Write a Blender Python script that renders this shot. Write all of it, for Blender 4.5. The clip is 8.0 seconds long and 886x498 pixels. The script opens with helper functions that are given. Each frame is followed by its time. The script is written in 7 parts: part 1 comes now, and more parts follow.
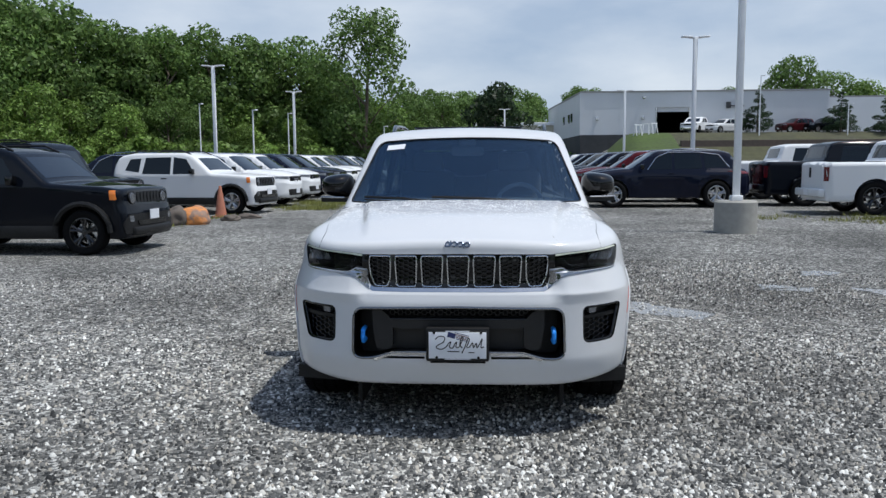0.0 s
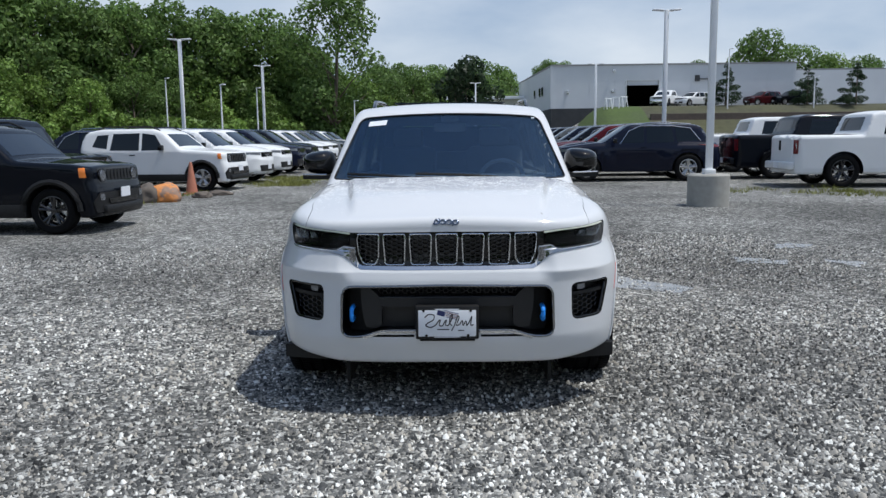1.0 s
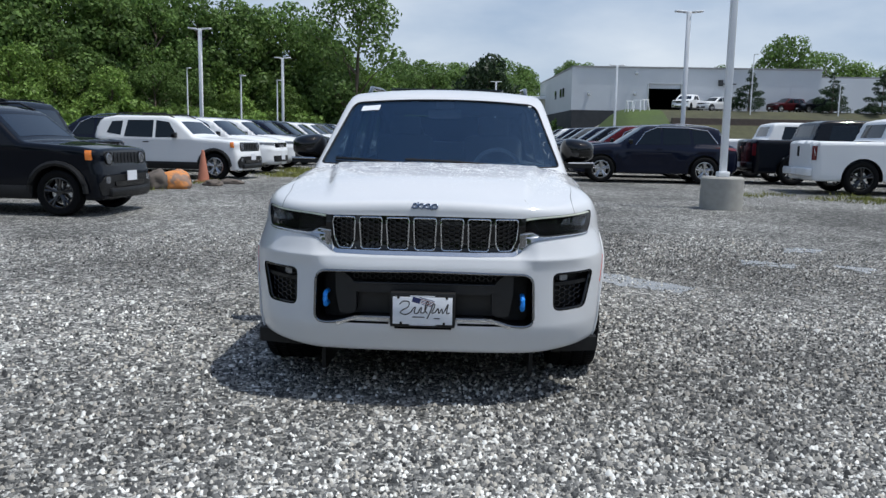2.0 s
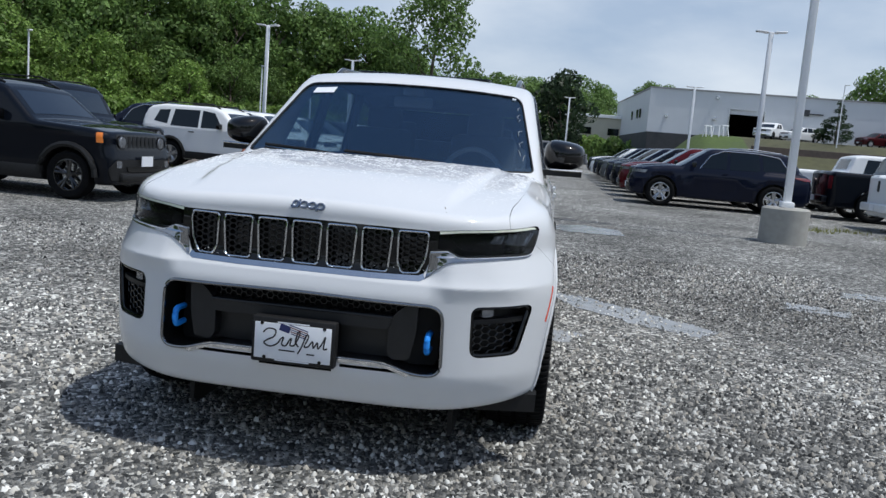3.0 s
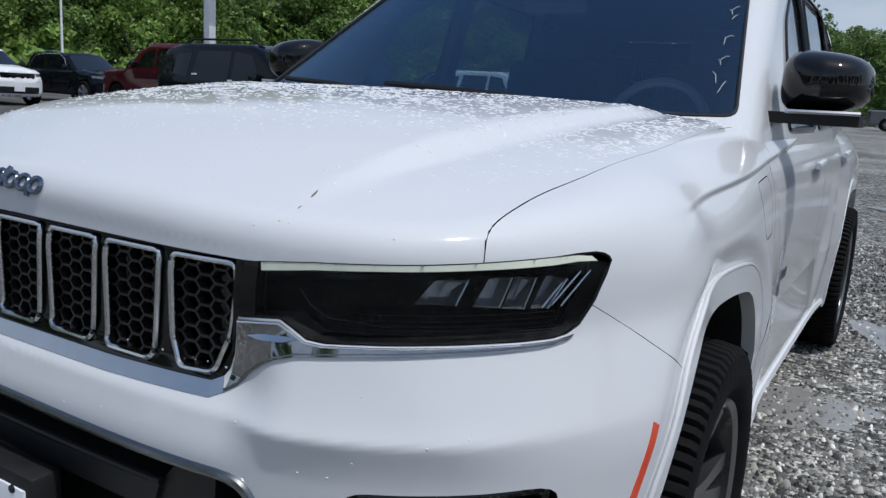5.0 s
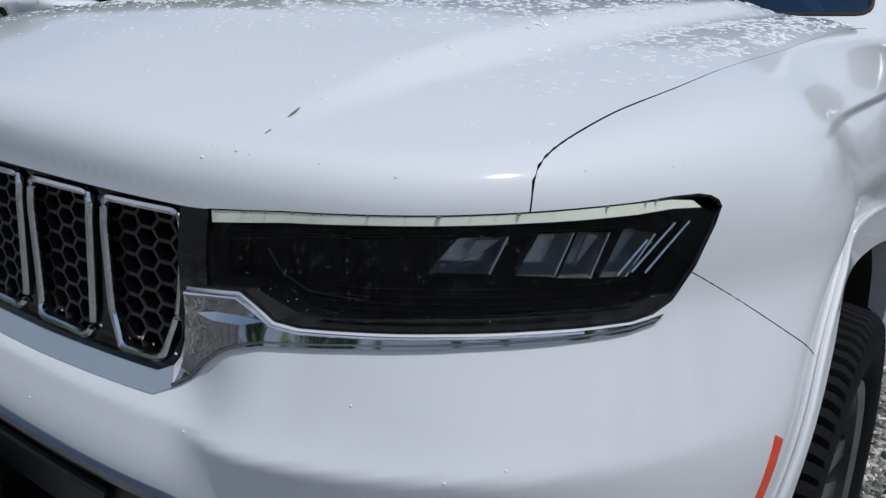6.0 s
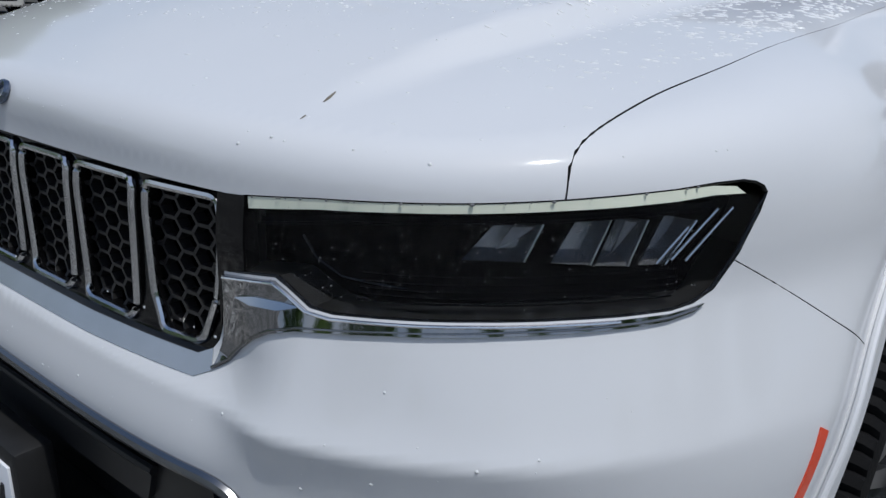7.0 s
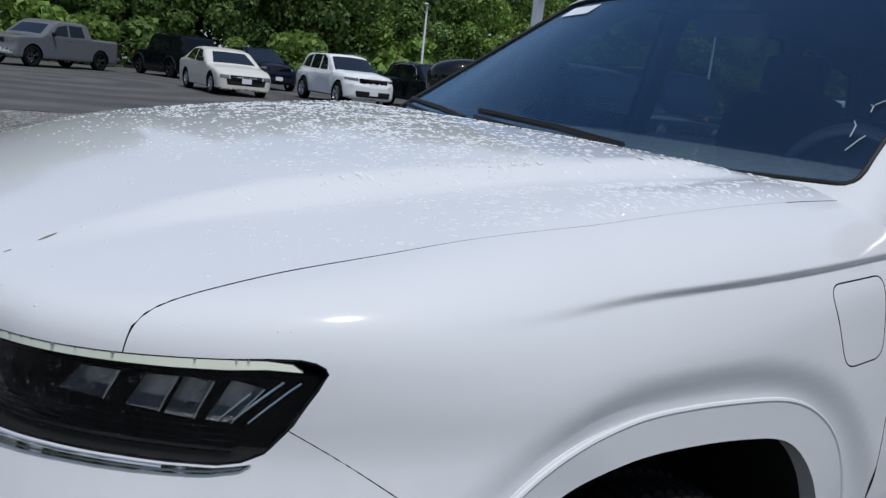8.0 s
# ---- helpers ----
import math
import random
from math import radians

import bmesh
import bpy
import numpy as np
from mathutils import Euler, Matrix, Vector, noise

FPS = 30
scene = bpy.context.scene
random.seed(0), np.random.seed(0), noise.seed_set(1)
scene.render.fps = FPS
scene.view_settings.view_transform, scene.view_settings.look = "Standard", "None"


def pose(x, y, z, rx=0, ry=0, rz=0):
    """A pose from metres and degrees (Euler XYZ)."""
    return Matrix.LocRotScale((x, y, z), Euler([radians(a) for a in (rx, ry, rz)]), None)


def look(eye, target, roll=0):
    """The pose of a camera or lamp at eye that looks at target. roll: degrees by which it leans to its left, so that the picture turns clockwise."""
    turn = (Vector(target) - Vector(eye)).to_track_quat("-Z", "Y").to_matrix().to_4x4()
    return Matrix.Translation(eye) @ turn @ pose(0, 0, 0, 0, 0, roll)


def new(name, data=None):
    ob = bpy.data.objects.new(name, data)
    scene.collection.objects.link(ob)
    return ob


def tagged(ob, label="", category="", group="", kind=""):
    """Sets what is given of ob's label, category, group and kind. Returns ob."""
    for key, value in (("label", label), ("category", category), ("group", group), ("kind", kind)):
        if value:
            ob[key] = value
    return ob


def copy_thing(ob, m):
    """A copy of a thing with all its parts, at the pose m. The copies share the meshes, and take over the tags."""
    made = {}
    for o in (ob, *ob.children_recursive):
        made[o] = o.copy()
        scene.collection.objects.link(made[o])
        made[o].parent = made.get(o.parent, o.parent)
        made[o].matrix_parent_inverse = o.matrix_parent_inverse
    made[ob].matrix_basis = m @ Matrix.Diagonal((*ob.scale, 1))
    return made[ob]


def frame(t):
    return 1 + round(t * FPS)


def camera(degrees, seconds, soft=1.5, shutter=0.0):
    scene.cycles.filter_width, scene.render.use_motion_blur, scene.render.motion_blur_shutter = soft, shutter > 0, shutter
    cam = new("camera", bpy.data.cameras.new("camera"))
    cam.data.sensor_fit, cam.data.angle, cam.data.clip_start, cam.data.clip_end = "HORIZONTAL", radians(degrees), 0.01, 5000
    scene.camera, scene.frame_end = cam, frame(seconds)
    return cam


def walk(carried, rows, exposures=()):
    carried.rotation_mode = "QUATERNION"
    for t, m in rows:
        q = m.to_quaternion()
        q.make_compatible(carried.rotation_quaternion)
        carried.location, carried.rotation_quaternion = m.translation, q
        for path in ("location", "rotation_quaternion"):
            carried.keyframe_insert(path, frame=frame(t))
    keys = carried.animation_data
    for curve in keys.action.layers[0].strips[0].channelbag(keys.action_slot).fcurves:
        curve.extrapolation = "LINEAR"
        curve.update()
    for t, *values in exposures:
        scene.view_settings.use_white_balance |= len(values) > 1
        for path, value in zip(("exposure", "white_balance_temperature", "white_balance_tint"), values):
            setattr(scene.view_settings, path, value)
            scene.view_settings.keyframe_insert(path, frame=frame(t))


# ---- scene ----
cam = camera(58.51, 8.0, soft=1.42)
PATH = [
    (0.0, 0.153, -3.900, 1.391, 3.24, -5.99, 0.33),
    (0.5, 0.069, -3.881, 1.404, 1.64, -7.14, 0.41),
    (1.0, 0.064, -3.881, 1.405, 1.11, -7.84, 0.62),
    (1.5, 0.071, -3.860, 1.398, 1.36, -8.12, 0.39),
    (1.7, 0.116, -3.844, 1.370, 1.65, -8.05, -0.26),
    (2.8, 0.762, -3.017, 1.260, 6.46, -7.59, -3.89),
    (3.0, 0.880, -2.733, 1.250, 8.01, -7.37, -4.72),
    (3.5, 1.125, -2.170, 1.232, 12.96, -7.21, -6.33),
    (4.0, 1.219, -1.588, 1.237, 18.79, -7.65, -7.00),
    (4.5, 1.253, -1.026, 1.197, 25.24, -8.72, -6.04),
    (4.7, 1.241, -0.842, 1.178, 27.89, -9.14, -4.62),
    (5.8, 1.059, -0.316, 1.137, 36.12, -17.13, -2.48),
    (6.0, 1.061, -0.319, 1.115, 36.42, -16.28, -2.20),
    (6.5, 1.060, -0.306, 1.121, 38.40, -18.41, -1.69),
    (7.0, 1.065, -0.303, 1.127, 39.92, -18.49, -1.34),
    (7.5, 1.223, -0.224, 1.183, 43.27, -16.53, -2.52),
    (8.0, 1.509, 0.067, 1.254, 55.82, -12.01, -6.25),
]
walk(cam, [(t, pose(x, y, z, 90 + pitch, roll, yaw)) for t, x, y, z, yaw, pitch, roll in PATH],
     [(0.0, 0.08, 6400, 7), (3.5, 0.10, 6350, 7), (4.5, -0.06, 6250, 8), (6.0, -0.29, 6270, 8), (8.0, -0.31, 6270, 8)])

# ---- light ----
SUN_DIR = Vector((0.36, -0.06, 0.93)).normalized()
sun_data = bpy.data.lights.new("sun", "SUN")
sun_data.energy, sun_data.angle, sun_data.color = 3.15, radians(0.6), (1.0, 0.97, 0.93)
sun = new("sun", sun_data)
sun.matrix_world = look((0, 0, 60), Vector((0, 0, 60)) - SUN_DIR)
world = bpy.data.worlds.new("sky")
scene.world = world
world.use_nodes = True


def build_sky():
    nt = world.node_tree
    n, l = nt.nodes, nt.links
    bg = n["Background"]
    bg.inputs["Strength"].default_value = 0.143
    sky = n.new("ShaderNodeTexSky")
    sky.sky_type, sky.sun_disc = "NISHITA", False
    sky.sun_elevation = math.asin(SUN_DIR.z)
    sky.sun_rotation = math.atan2(SUN_DIR.x, SUN_DIR.y)
    sky.air_density, sky.dust_density, sky.ozone_density = 1.0, 1.2, 1.3
    co = n.new("ShaderNodeTexCoord")
    mp = n.new("ShaderNodeMapping")
    mp.inputs["Scale"].default_value = (1.6, 1.6, 4.2)
    mp.inputs["Location"].default_value = (0.35, 0.1, 0.0)
    no = n.new("ShaderNodeTexNoise")
    no.inputs["Scale"].default_value, no.inputs["Detail"].default_value, no.inputs["Roughness"].default_value = 1.7, 7.0, 0.52
    ramp = n.new("ShaderNodeValToRGB")
    ramp.color_ramp.elements[0].position, ramp.color_ramp.elements[1].position = 0.38, 0.68
    ramp.color_ramp.elements[0].color = (2.7, 3.3, 4.35, 1)
    ramp.color_ramp.elements[1].color = (4.9, 5.2, 5.8, 1)
    mix = n.new("ShaderNodeMix")
    mix.data_type = "RGBA"
    l.new(ramp.outputs["Color"], mix.inputs["B"])
    l.new(co.outputs["Generated"], mp.inputs["Vector"])
    l.new(mp.outputs["Vector"], no.inputs["Vector"])
    l.new(no.outputs["Fac"], ramp.inputs["Fac"])
    sep = n.new("ShaderNodeSeparateXYZ")
    l.new(co.outputs["Generated"], sep.inputs[0])
    fade = n.new("ShaderNodeMapRange")
    fade.inputs["From Min"].default_value, fade.inputs["From Max"].default_value = 0.2, 0.62
    fade.inputs["To Min"].default_value, fade.inputs["To Max"].default_value = 1.0, 0.06
    l.new(sep.outputs["Z"], fade.inputs["Value"])
    mul = n.new("ShaderNodeMath")
    mul.operation = "MULTIPLY"
    mul.inputs[0].default_value = 0.88
    l.new(fade.outputs["Result"], mul.inputs[1])
    l.new(mul.outputs[0], mix.inputs["Factor"])
    l.new(sky.outputs["Color"], mix.inputs["A"])
    l.new(mix.outputs["Result"], bg.inputs["Color"])


build_sky()
scene.view_settings.exposure = 0.0


# ---- materials ----
def material(name, colour, rough=0.5, metal=0.0, vary=0.12, scale=30.0, bump=0.0, bump_scale=200.0, coat=0.0, spec=0.5, rand=0.0, space="Object"):
    """Principled surface with a two-scale colour variation and fine relief."""
    m = bpy.data.materials.new(name)
    m.use_nodes = True
    nt = m.node_tree
    n, l = nt.nodes, nt.links
    p = n["Principled BSDF"]
    p.inputs["Metallic"].default_value, p.inputs["Coat Weight"].default_value = metal, coat
    p.inputs["Coat Roughness"].default_value = 0.03
    p.inputs["Specular IOR Level"].default_value = spec
    co = n.new("ShaderNodeTexCoord").outputs[space]
    big, fine = n.new("ShaderNodeTexNoise"), n.new("ShaderNodeTexNoise")
    for node, sc in ((big, scale * 0.13), (fine, scale)):
        node.inputs["Scale"].default_value, node.inputs["Detail"].default_value = sc, 5
        l.new(co, node.inputs["Vector"])
    add = n.new("ShaderNodeMath")
    add.operation = "ADD"
    l.new(big.outputs["Fac"], add.inputs[0])
    l.new(fine.outputs["Fac"], add.inputs[1])
    val = add.outputs[0]
    if rand:
        info = n.new("ShaderNodeObjectInfo")
        mul = n.new("ShaderNodeMath")
        mul.operation = "MULTIPLY_ADD"
        mul.inputs[1].default_value = rand
        l.new(info.outputs["Random"], mul.inputs[0])
        l.new(val, mul.inputs[2])
        val = mul.outputs[0]
    mr = n.new("ShaderNodeMapRange")
    mr.inputs["From Min"].default_value, mr.inputs["From Max"].default_value = 0.6, 1.4 + rand
    mr.inputs["To Min"].default_value, mr.inputs["To Max"].default_value = 1 - vary, 1 + vary
    l.new(val, mr.inputs["Value"])
    mul = n.new("ShaderNodeVectorMath")
    mul.operation = "SCALE"
    mul.inputs[0].default_value = colour[:3]
    l.new(mr.outputs["Result"], mul.inputs["Scale"])
    l.new(mul.outputs["Vector"], p.inputs["Base Color"])
    rr = n.new("ShaderNodeMapRange")
    rr.inputs["From Min"].default_value, rr.inputs["From Max"].default_value = 0.3, 0.7
    rr.inputs["To Min"].default_value, rr.inputs["To Max"].default_value = max(0.0, rough * 0.85), min(1, rough * 1.15)
    l.new(big.outputs["Fac"], rr.inputs["Value"])
    l.new(rr.outputs["Result"], p.inputs["Roughness"])
    if bump:
        b = n.new("ShaderNodeBump")
        b.inputs["Strength"].default_value, b.inputs["Distance"].default_value = bump, 0.004
        t = n.new("ShaderNodeTexNoise")
        t.inputs["Scale"].default_value, t.inputs["Detail"].default_value = bump_scale, 3
        l.new(co, t.inputs["Vector"])
        l.new(t.outputs["Fac"], b.inputs["Height"])
        l.new(b.outputs["Normal"], p.inputs["Normal"])
    return m


def paint_by_object(name):
    """Glossy car paint whose colour is the object's own colour."""
    m = material(name, (1, 1, 1), rough=0.6, vary=0.04, scale=8, coat=0.75, spec=0.03)
    m.node_tree.nodes["Principled BSDF"].inputs["Coat IOR"].default_value = 1.36
    nt = m.node_tree
    p = nt.nodes["Principled BSDF"]
    info = nt.nodes.new("ShaderNodeObjectInfo")
    nt.links.new(info.outputs["Color"], p.inputs["Base Color"])
    return m


def glass(name, tint, rough=0.0, face=0.045, sheen=(0.95, 0.97, 1)):
    """Tinted glass, for panes with two faces: a sharp reflection that grows at a slant, over a see-through tint."""
    m = bpy.data.materials.new(name)
    m.use_nodes = True
    nt = m.node_tree
    n, l = nt.nodes, nt.links
    n.remove(n["Principled BSDF"])
    tr, gl, mix, lw = (n.new("ShaderNode" + k) for k in ("BsdfTransparent", "BsdfGlossy", "MixShader", "LayerWeight"))
    tr.inputs["Color"].default_value = (*tint, 1)
    gl.inputs["Roughness"].default_value = rough
    gl.inputs["Color"].default_value = (*sheen, 1)
    lw.inputs["Blend"].default_value = 0.5
    power, grow = n.new("ShaderNodeMath"), n.new("ShaderNodeMath")
    power.operation, grow.operation = "POWER", "MULTIPLY_ADD"
    power.inputs[1].default_value = 5.0
    grow.inputs[1].default_value, grow.inputs[2].default_value = 1 - face, face
    l.new(lw.outputs["Facing"], power.inputs[0])
    l.new(power.outputs[0], grow.inputs[0])
    l.new(grow.outputs[0], mix.inputs[0])
    l.new(tr.outputs[0], mix.inputs[1])
    l.new(gl.outputs[0], mix.inputs[2])
    l.new(mix.outputs[0], n["Material Output"].inputs["Surface"])
    return m


# opaque pale grey: the sun's glint in the beads is put into their colour
M_BEADGLINT = material("glint_pale_bead", (0.68, 0.69, 0.70), rough=0.1, vary=0.05, spec=0.5)
M_DROP = material("rain_drop", (0.16, 0.165, 0.17), rough=0.05, vary=0.1, spec=0.6)
M_PAINT = paint_by_object("car_paint")
M_WHITE = material("pearl_white_paint", (0.63, 0.64, 0.655), rough=0.65, vary=0.012, scale=6, coat=1.0, spec=0.15)
M_WHITE.node_tree.nodes["Principled BSDF"].inputs["Coat Roughness"].default_value = 0.08
M_BLACK = material("textured_black_plastic", (0.014, 0.014, 0.0145), rough=0.45, vary=0.3, bump=0.25, bump_scale=700, spec=0.25)
M_GLOSS = material("gloss_black", (0.004, 0.004, 0.0045), rough=0.05, vary=0.1, spec=0.45)
M_TYRE = material("tyre_rubber", (0.008, 0.008, 0.0085), rough=0.75, spec=0.08, vary=0.35, scale=25, bump=0.3, bump_scale=120)
M_CHROME = material("chrome", (0.78, 0.78, 0.79), rough=0.1, metal=1.0, vary=0.04)
M_SATIN = material("satin_silver_trim", (0.24, 0.245, 0.255), rough=0.2, metal=1.0, vary=0.06)
M_SATINBLACK = material("satin_black_plastic", (0.016, 0.016, 0.017), rough=0.42, vary=0.2, spec=0.4)
M_MESH = material("black_grille_mesh", (0.014, 0.014, 0.015), rough=0.3, vary=0.2, spec=0.5)
M_RING = material("slot_ring_chrome", (0.62, 0.63, 0.65), rough=0.12, metal=1.0, vary=0.05)
M_CHROMEDARK = material("bright_trim", (0.34, 0.345, 0.36), rough=0.05, metal=1.0, vary=0.04)
M_DARKCHROME = material("satin_grey_metal", (0.58, 0.59, 0.60), rough=0.22, metal=1.0, vary=0.06)
M_RIM = material("machined_alloy", (0.30, 0.30, 0.31), rough=0.35, metal=1.0, vary=0.05)
M_RIMBRIGHT = material("bright_alloy", (0.55, 0.55, 0.56), rough=0.3, metal=1.0, vary=0.05)
M_RIMBLACK = material("black_alloy", (0.012, 0.012, 0.013), rough=0.25, vary=0.1, coat=0.5)
M_BLUE = material("blue_tow_hook_paint", (0.02, 0.27, 0.85), rough=0.45, vary=0.06)
M_RED = material("red_reflector", (0.72, 0.06, 0.015), rough=0.2, vary=0.1, coat=0.5)
M_TAIL = material("tail_lamp_red", (0.13, 0.008, 0.01), rough=0.15, vary=0.1, coat=0.6)
M_AMBER = material("amber_lamp", (0.8, 0.22, 0.03), rough=0.2, vary=0.05, coat=0.5)
M_DRL = material("milky_light_guide", (0.72, 0.75, 0.62), rough=0.22, vary=0.06, coat=0.6)
M_LAMP = material("lamp_lens_grey", (0.22, 0.23, 0.25), rough=0.15, metal=0.6, vary=0.35, scale=60, coat=0.5, bump=0.4, bump_scale=300)
M_REFLECTOR = material("lamp_reflector", (0.36, 0.37, 0.39), rough=0.22, metal=0.9, vary=0.3, scale=80, bump=0.3, bump_scale=400)
M_SMOKE = material("smoked_lamp_bezel", (0.0015, 0.0015, 0.002), rough=0.25, vary=0.2, spec=0.03)
M_GLASS = glass("tinted_glass", (0.58, 0.67, 0.73), face=0.09, sheen=(0.50, 0.72, 0.95))
M_CLEAR = glass("clear_lens", (0.95, 0.96, 0.97), face=0.010)
M_DARKGLASS = material("privacy_glass", (0.006, 0.007, 0.009), rough=0.02, vary=0.1, spec=0.8)
M_DARKGLASS.node_tree.nodes["Principled BSDF"].inputs["IOR"].default_value = 1.6
M_DARKGLASS.node_tree.nodes["Principled BSDF"].inputs["Specular Tint"].default_value = (0.7, 0.87, 1.0, 1)
M_SCREEN = M_DARKGLASS.copy()
M_DARKGLASS.node_tree.nodes["Principled BSDF"].inputs["IOR"].default_value = 1.32
M_INTERIOR = material("dark_cabin_trim", (0.085, 0.086, 0.09), rough=0.7, vary=0.2, bump=0.2, spec=0.15)
M_PLATE = material("white_plate", (0.72, 0.74, 0.78), rough=0.4, vary=0.05)
M_INK = material("black_ink", (0.01, 0.01, 0.014), rough=0.5, vary=0.1)
M_CHALK = material("white_chalk", (0.35, 0.37, 0.38), rough=0.8, vary=0.1)
M_NAVY = material("navy_print", (0.02, 0.03, 0.12), rough=0.4, vary=0.1)
M_STEER = material("steering_leather", (0.19, 0.195, 0.20), rough=0.5, vary=0.1)
M_EMBLEM = material("grey_blue_badge_metal", (0.16, 0.19, 0.25), rough=0.25, metal=0.9, vary=0.05)
M_CHIP = material("dry_leaf", (0.16, 0.14, 0.11), rough=0.8, vary=0.2)
M_SIDEGLASS = glass("side_glass", (0.80, 0.85, 0.84), face=0.05)
M_CONCRETE = material("cast_concrete", (0.34, 0.33, 0.30), rough=0.85, vary=0.16, scale=9, bump=0.5, bump_scale=60)
M_POLE = material("white_painted_pole", (0.84, 0.85, 0.86), rough=0.5, vary=0.05)
M_BARK = material("bark", (0.14, 0.11, 0.085), rough=0.9, vary=0.3, scale=6, bump=0.8, bump_scale=20)
M_ROOFGREY = material("flat_roof", (0.3, 0.3, 0.3), rough=0.9, vary=0.1)


# ---- small builders ----
def part(name, bm, mat, parent=None, label="", smooth=True):
    """Links a bmesh as one mesh object, under a thing or a part."""
    me = bpy.data.meshes.new(name)
    bm.to_mesh(me)
    bm.free()
    return mesh_part(name, me, mat, parent, label, smooth)


def mesh_part(name, me, mat, parent=None, label="", smooth=True):
    if mat is not None and not me.materials:
        me.materials.append(mat)
    if smooth:
        me.shade_smooth()
        me.set_sharp_from_angle(angle=radians(35))
    ob = new(name, me)
    if parent is not None:
        ob.parent = parent
    if label:
        tagged(ob, label)
    return ob


def thing(name, label, category, group="", kind="", at=None):
    ob = new(name)
    if at is not None:
        ob.matrix_world = at
    return tagged(ob, label, category, group, kind)


def box_bm(size, at=(0, 0, 0), bevel=0.0, rot=None, bm=None):
    bm = bm or bmesh.new()
    m = Matrix.LocRotScale(at, rot, size)
    made = bmesh.ops.create_cube(bm, size=1.0, matrix=m)
    if bevel:
        edges = list({e for v in made["verts"] for e in v.link_edges})
        bmesh.ops.bevel(bm, geom=edges, offset=bevel, segments=2, affect="EDGES", profile=0.5)
    return bm


def tube_bm(points, radius, sides=8, closed=False, bm=None, flat=1.0):
    """A tube along points; radius may be a list."""
    bm = bm or bmesh.new()
    pts = [Vector(p) for p in points]
    n = len(pts)
    rad = radius if isinstance(radius, (list, tuple)) else [radius] * n
    rings = []
    for i, p in enumerate(pts):
        a = pts[(i - 1) % n] if closed or i else p
        b = pts[(i + 1) % n] if closed or i < n - 1 else p
        d = (b - a).normalized()
        up = Vector((0, 0, 1)) if abs(d.z) < 0.95 else Vector((1, 0, 0))
        u = d.cross(up).normalized()
        w = u.cross(d)
        rings.append([bm.verts.new(p + (u * math.cos(k * math.tau / sides) + w * math.sin(k * math.tau / sides) * flat) * rad[i]) for k in range(sides)])
    for i in range(n if closed else n - 1):
        r, q = rings[i], rings[(i + 1) % n]
        for k in range(sides):
            bm.faces.new((r[k], r[(k + 1) % sides], q[(k + 1) % sides], q[k]))
    if not closed:
        bm.faces.new(rings[0][::-1])
        bm.faces.new(rings[-1])
    bmesh.ops.recalc_face_normals(bm, faces=bm.faces)
    return bm


def lathe_bm(profile, segs=32, axis="x", bm=None):
    """Turns (radius, offset) pairs round an axis through the origin; closed when first equals last."""
    bm = bm or bmesh.new()
    rings = []
    for k in range(segs):
        a = k * math.tau / segs
        c, s = math.cos(a), math.sin(a)
        rings.append([bm.verts.new((o, r * c, r * s) if axis == "x" else (r * c, r * s, o)) for r, o in profile])
    for k in range(segs):
        a, b = rings[k], rings[(k + 1) % segs]
        for i in range(len(profile) - 1):
            bm.faces.new((a[i], a[i + 1], b[i + 1], b[i]))
    bmesh.ops.remove_doubles(bm, verts=bm.verts, dist=1e-5)
    bmesh.ops.recalc_face_normals(bm, faces=bm.faces)
    return bm


def prism_bm(poly, axis, lo, hi, bm=None):
    """A closed prism over a polygon: axis y takes (x, z), axis x takes (y, z), axis z takes (x, y)."""
    bm = bm or bmesh.new()
    put = {"y": lambda a, b, d: (a, d, b), "x": lambda a, b, d: (d, a, b), "z": lambda a, b, d: (a, b, d)}[axis]
    r0 = [bm.verts.new(put(a, b, lo)) for a, b in poly]
    r1 = [bm.verts.new(put(a, b, hi)) for a, b in poly]
    n = len(poly)
    fs = [bm.faces.new(r0), bm.faces.new(r1)]
    for i in range(n):
        fs.append(bm.faces.new((r0[i], r0[(i + 1) % n], r1[(i + 1) % n], r1[i])))
    bmesh.ops.recalc_face_normals(bm, faces=fs)
    return bm


def rounded(poly, r, steps=4):
    """Rounds the corners of a polygon; r may be a list of radii."""
    out = []
    n = len(poly)
    for i in range(n):
        p, a, b = Vector(poly[i]), Vector(poly[i - 1]), Vector(poly[(i + 1) % n])
        k = min(r[i] if isinstance(r, (list, tuple)) else r, (a - p).length * 0.49, (b - p).length * 0.49)
        s, e = p + (a - p).normalized() * k, p + (b - p).normalized() * k
        for j in range(steps + 1):
            t = j / steps
            q = s * (1 - t) ** 2 + p * 2 * t * (1 - t) + e * t * t
            out.append((q.x, q.y))
    return out


# ---- smooth bodies from a field ----
def smax(a, b, k):
    h = np.maximum(k - np.abs(a - b), 0) / k
    return np.maximum(a, b) + h * h * k * 0.25


def sstep(v, a, b):
    t = np.clip((v - a) / (b - a), 0, 1)
    return t * t * (3 - 2 * t)


def solve_rays(field, o, d, far=4.0):
    lo, hi = np.zeros(len(o)), np.full(len(o), far)
    for _ in range(34):
        mid = (lo + hi) / 2
        p = o + d * mid[:, None]
        out = field(p[:, 0], p[:, 1], p[:, 2]) > 0
        hi = np.where(out, mid, hi)
        lo = np.where(out, lo, mid)
    return o + d * ((lo + hi) / 2)[:, None]


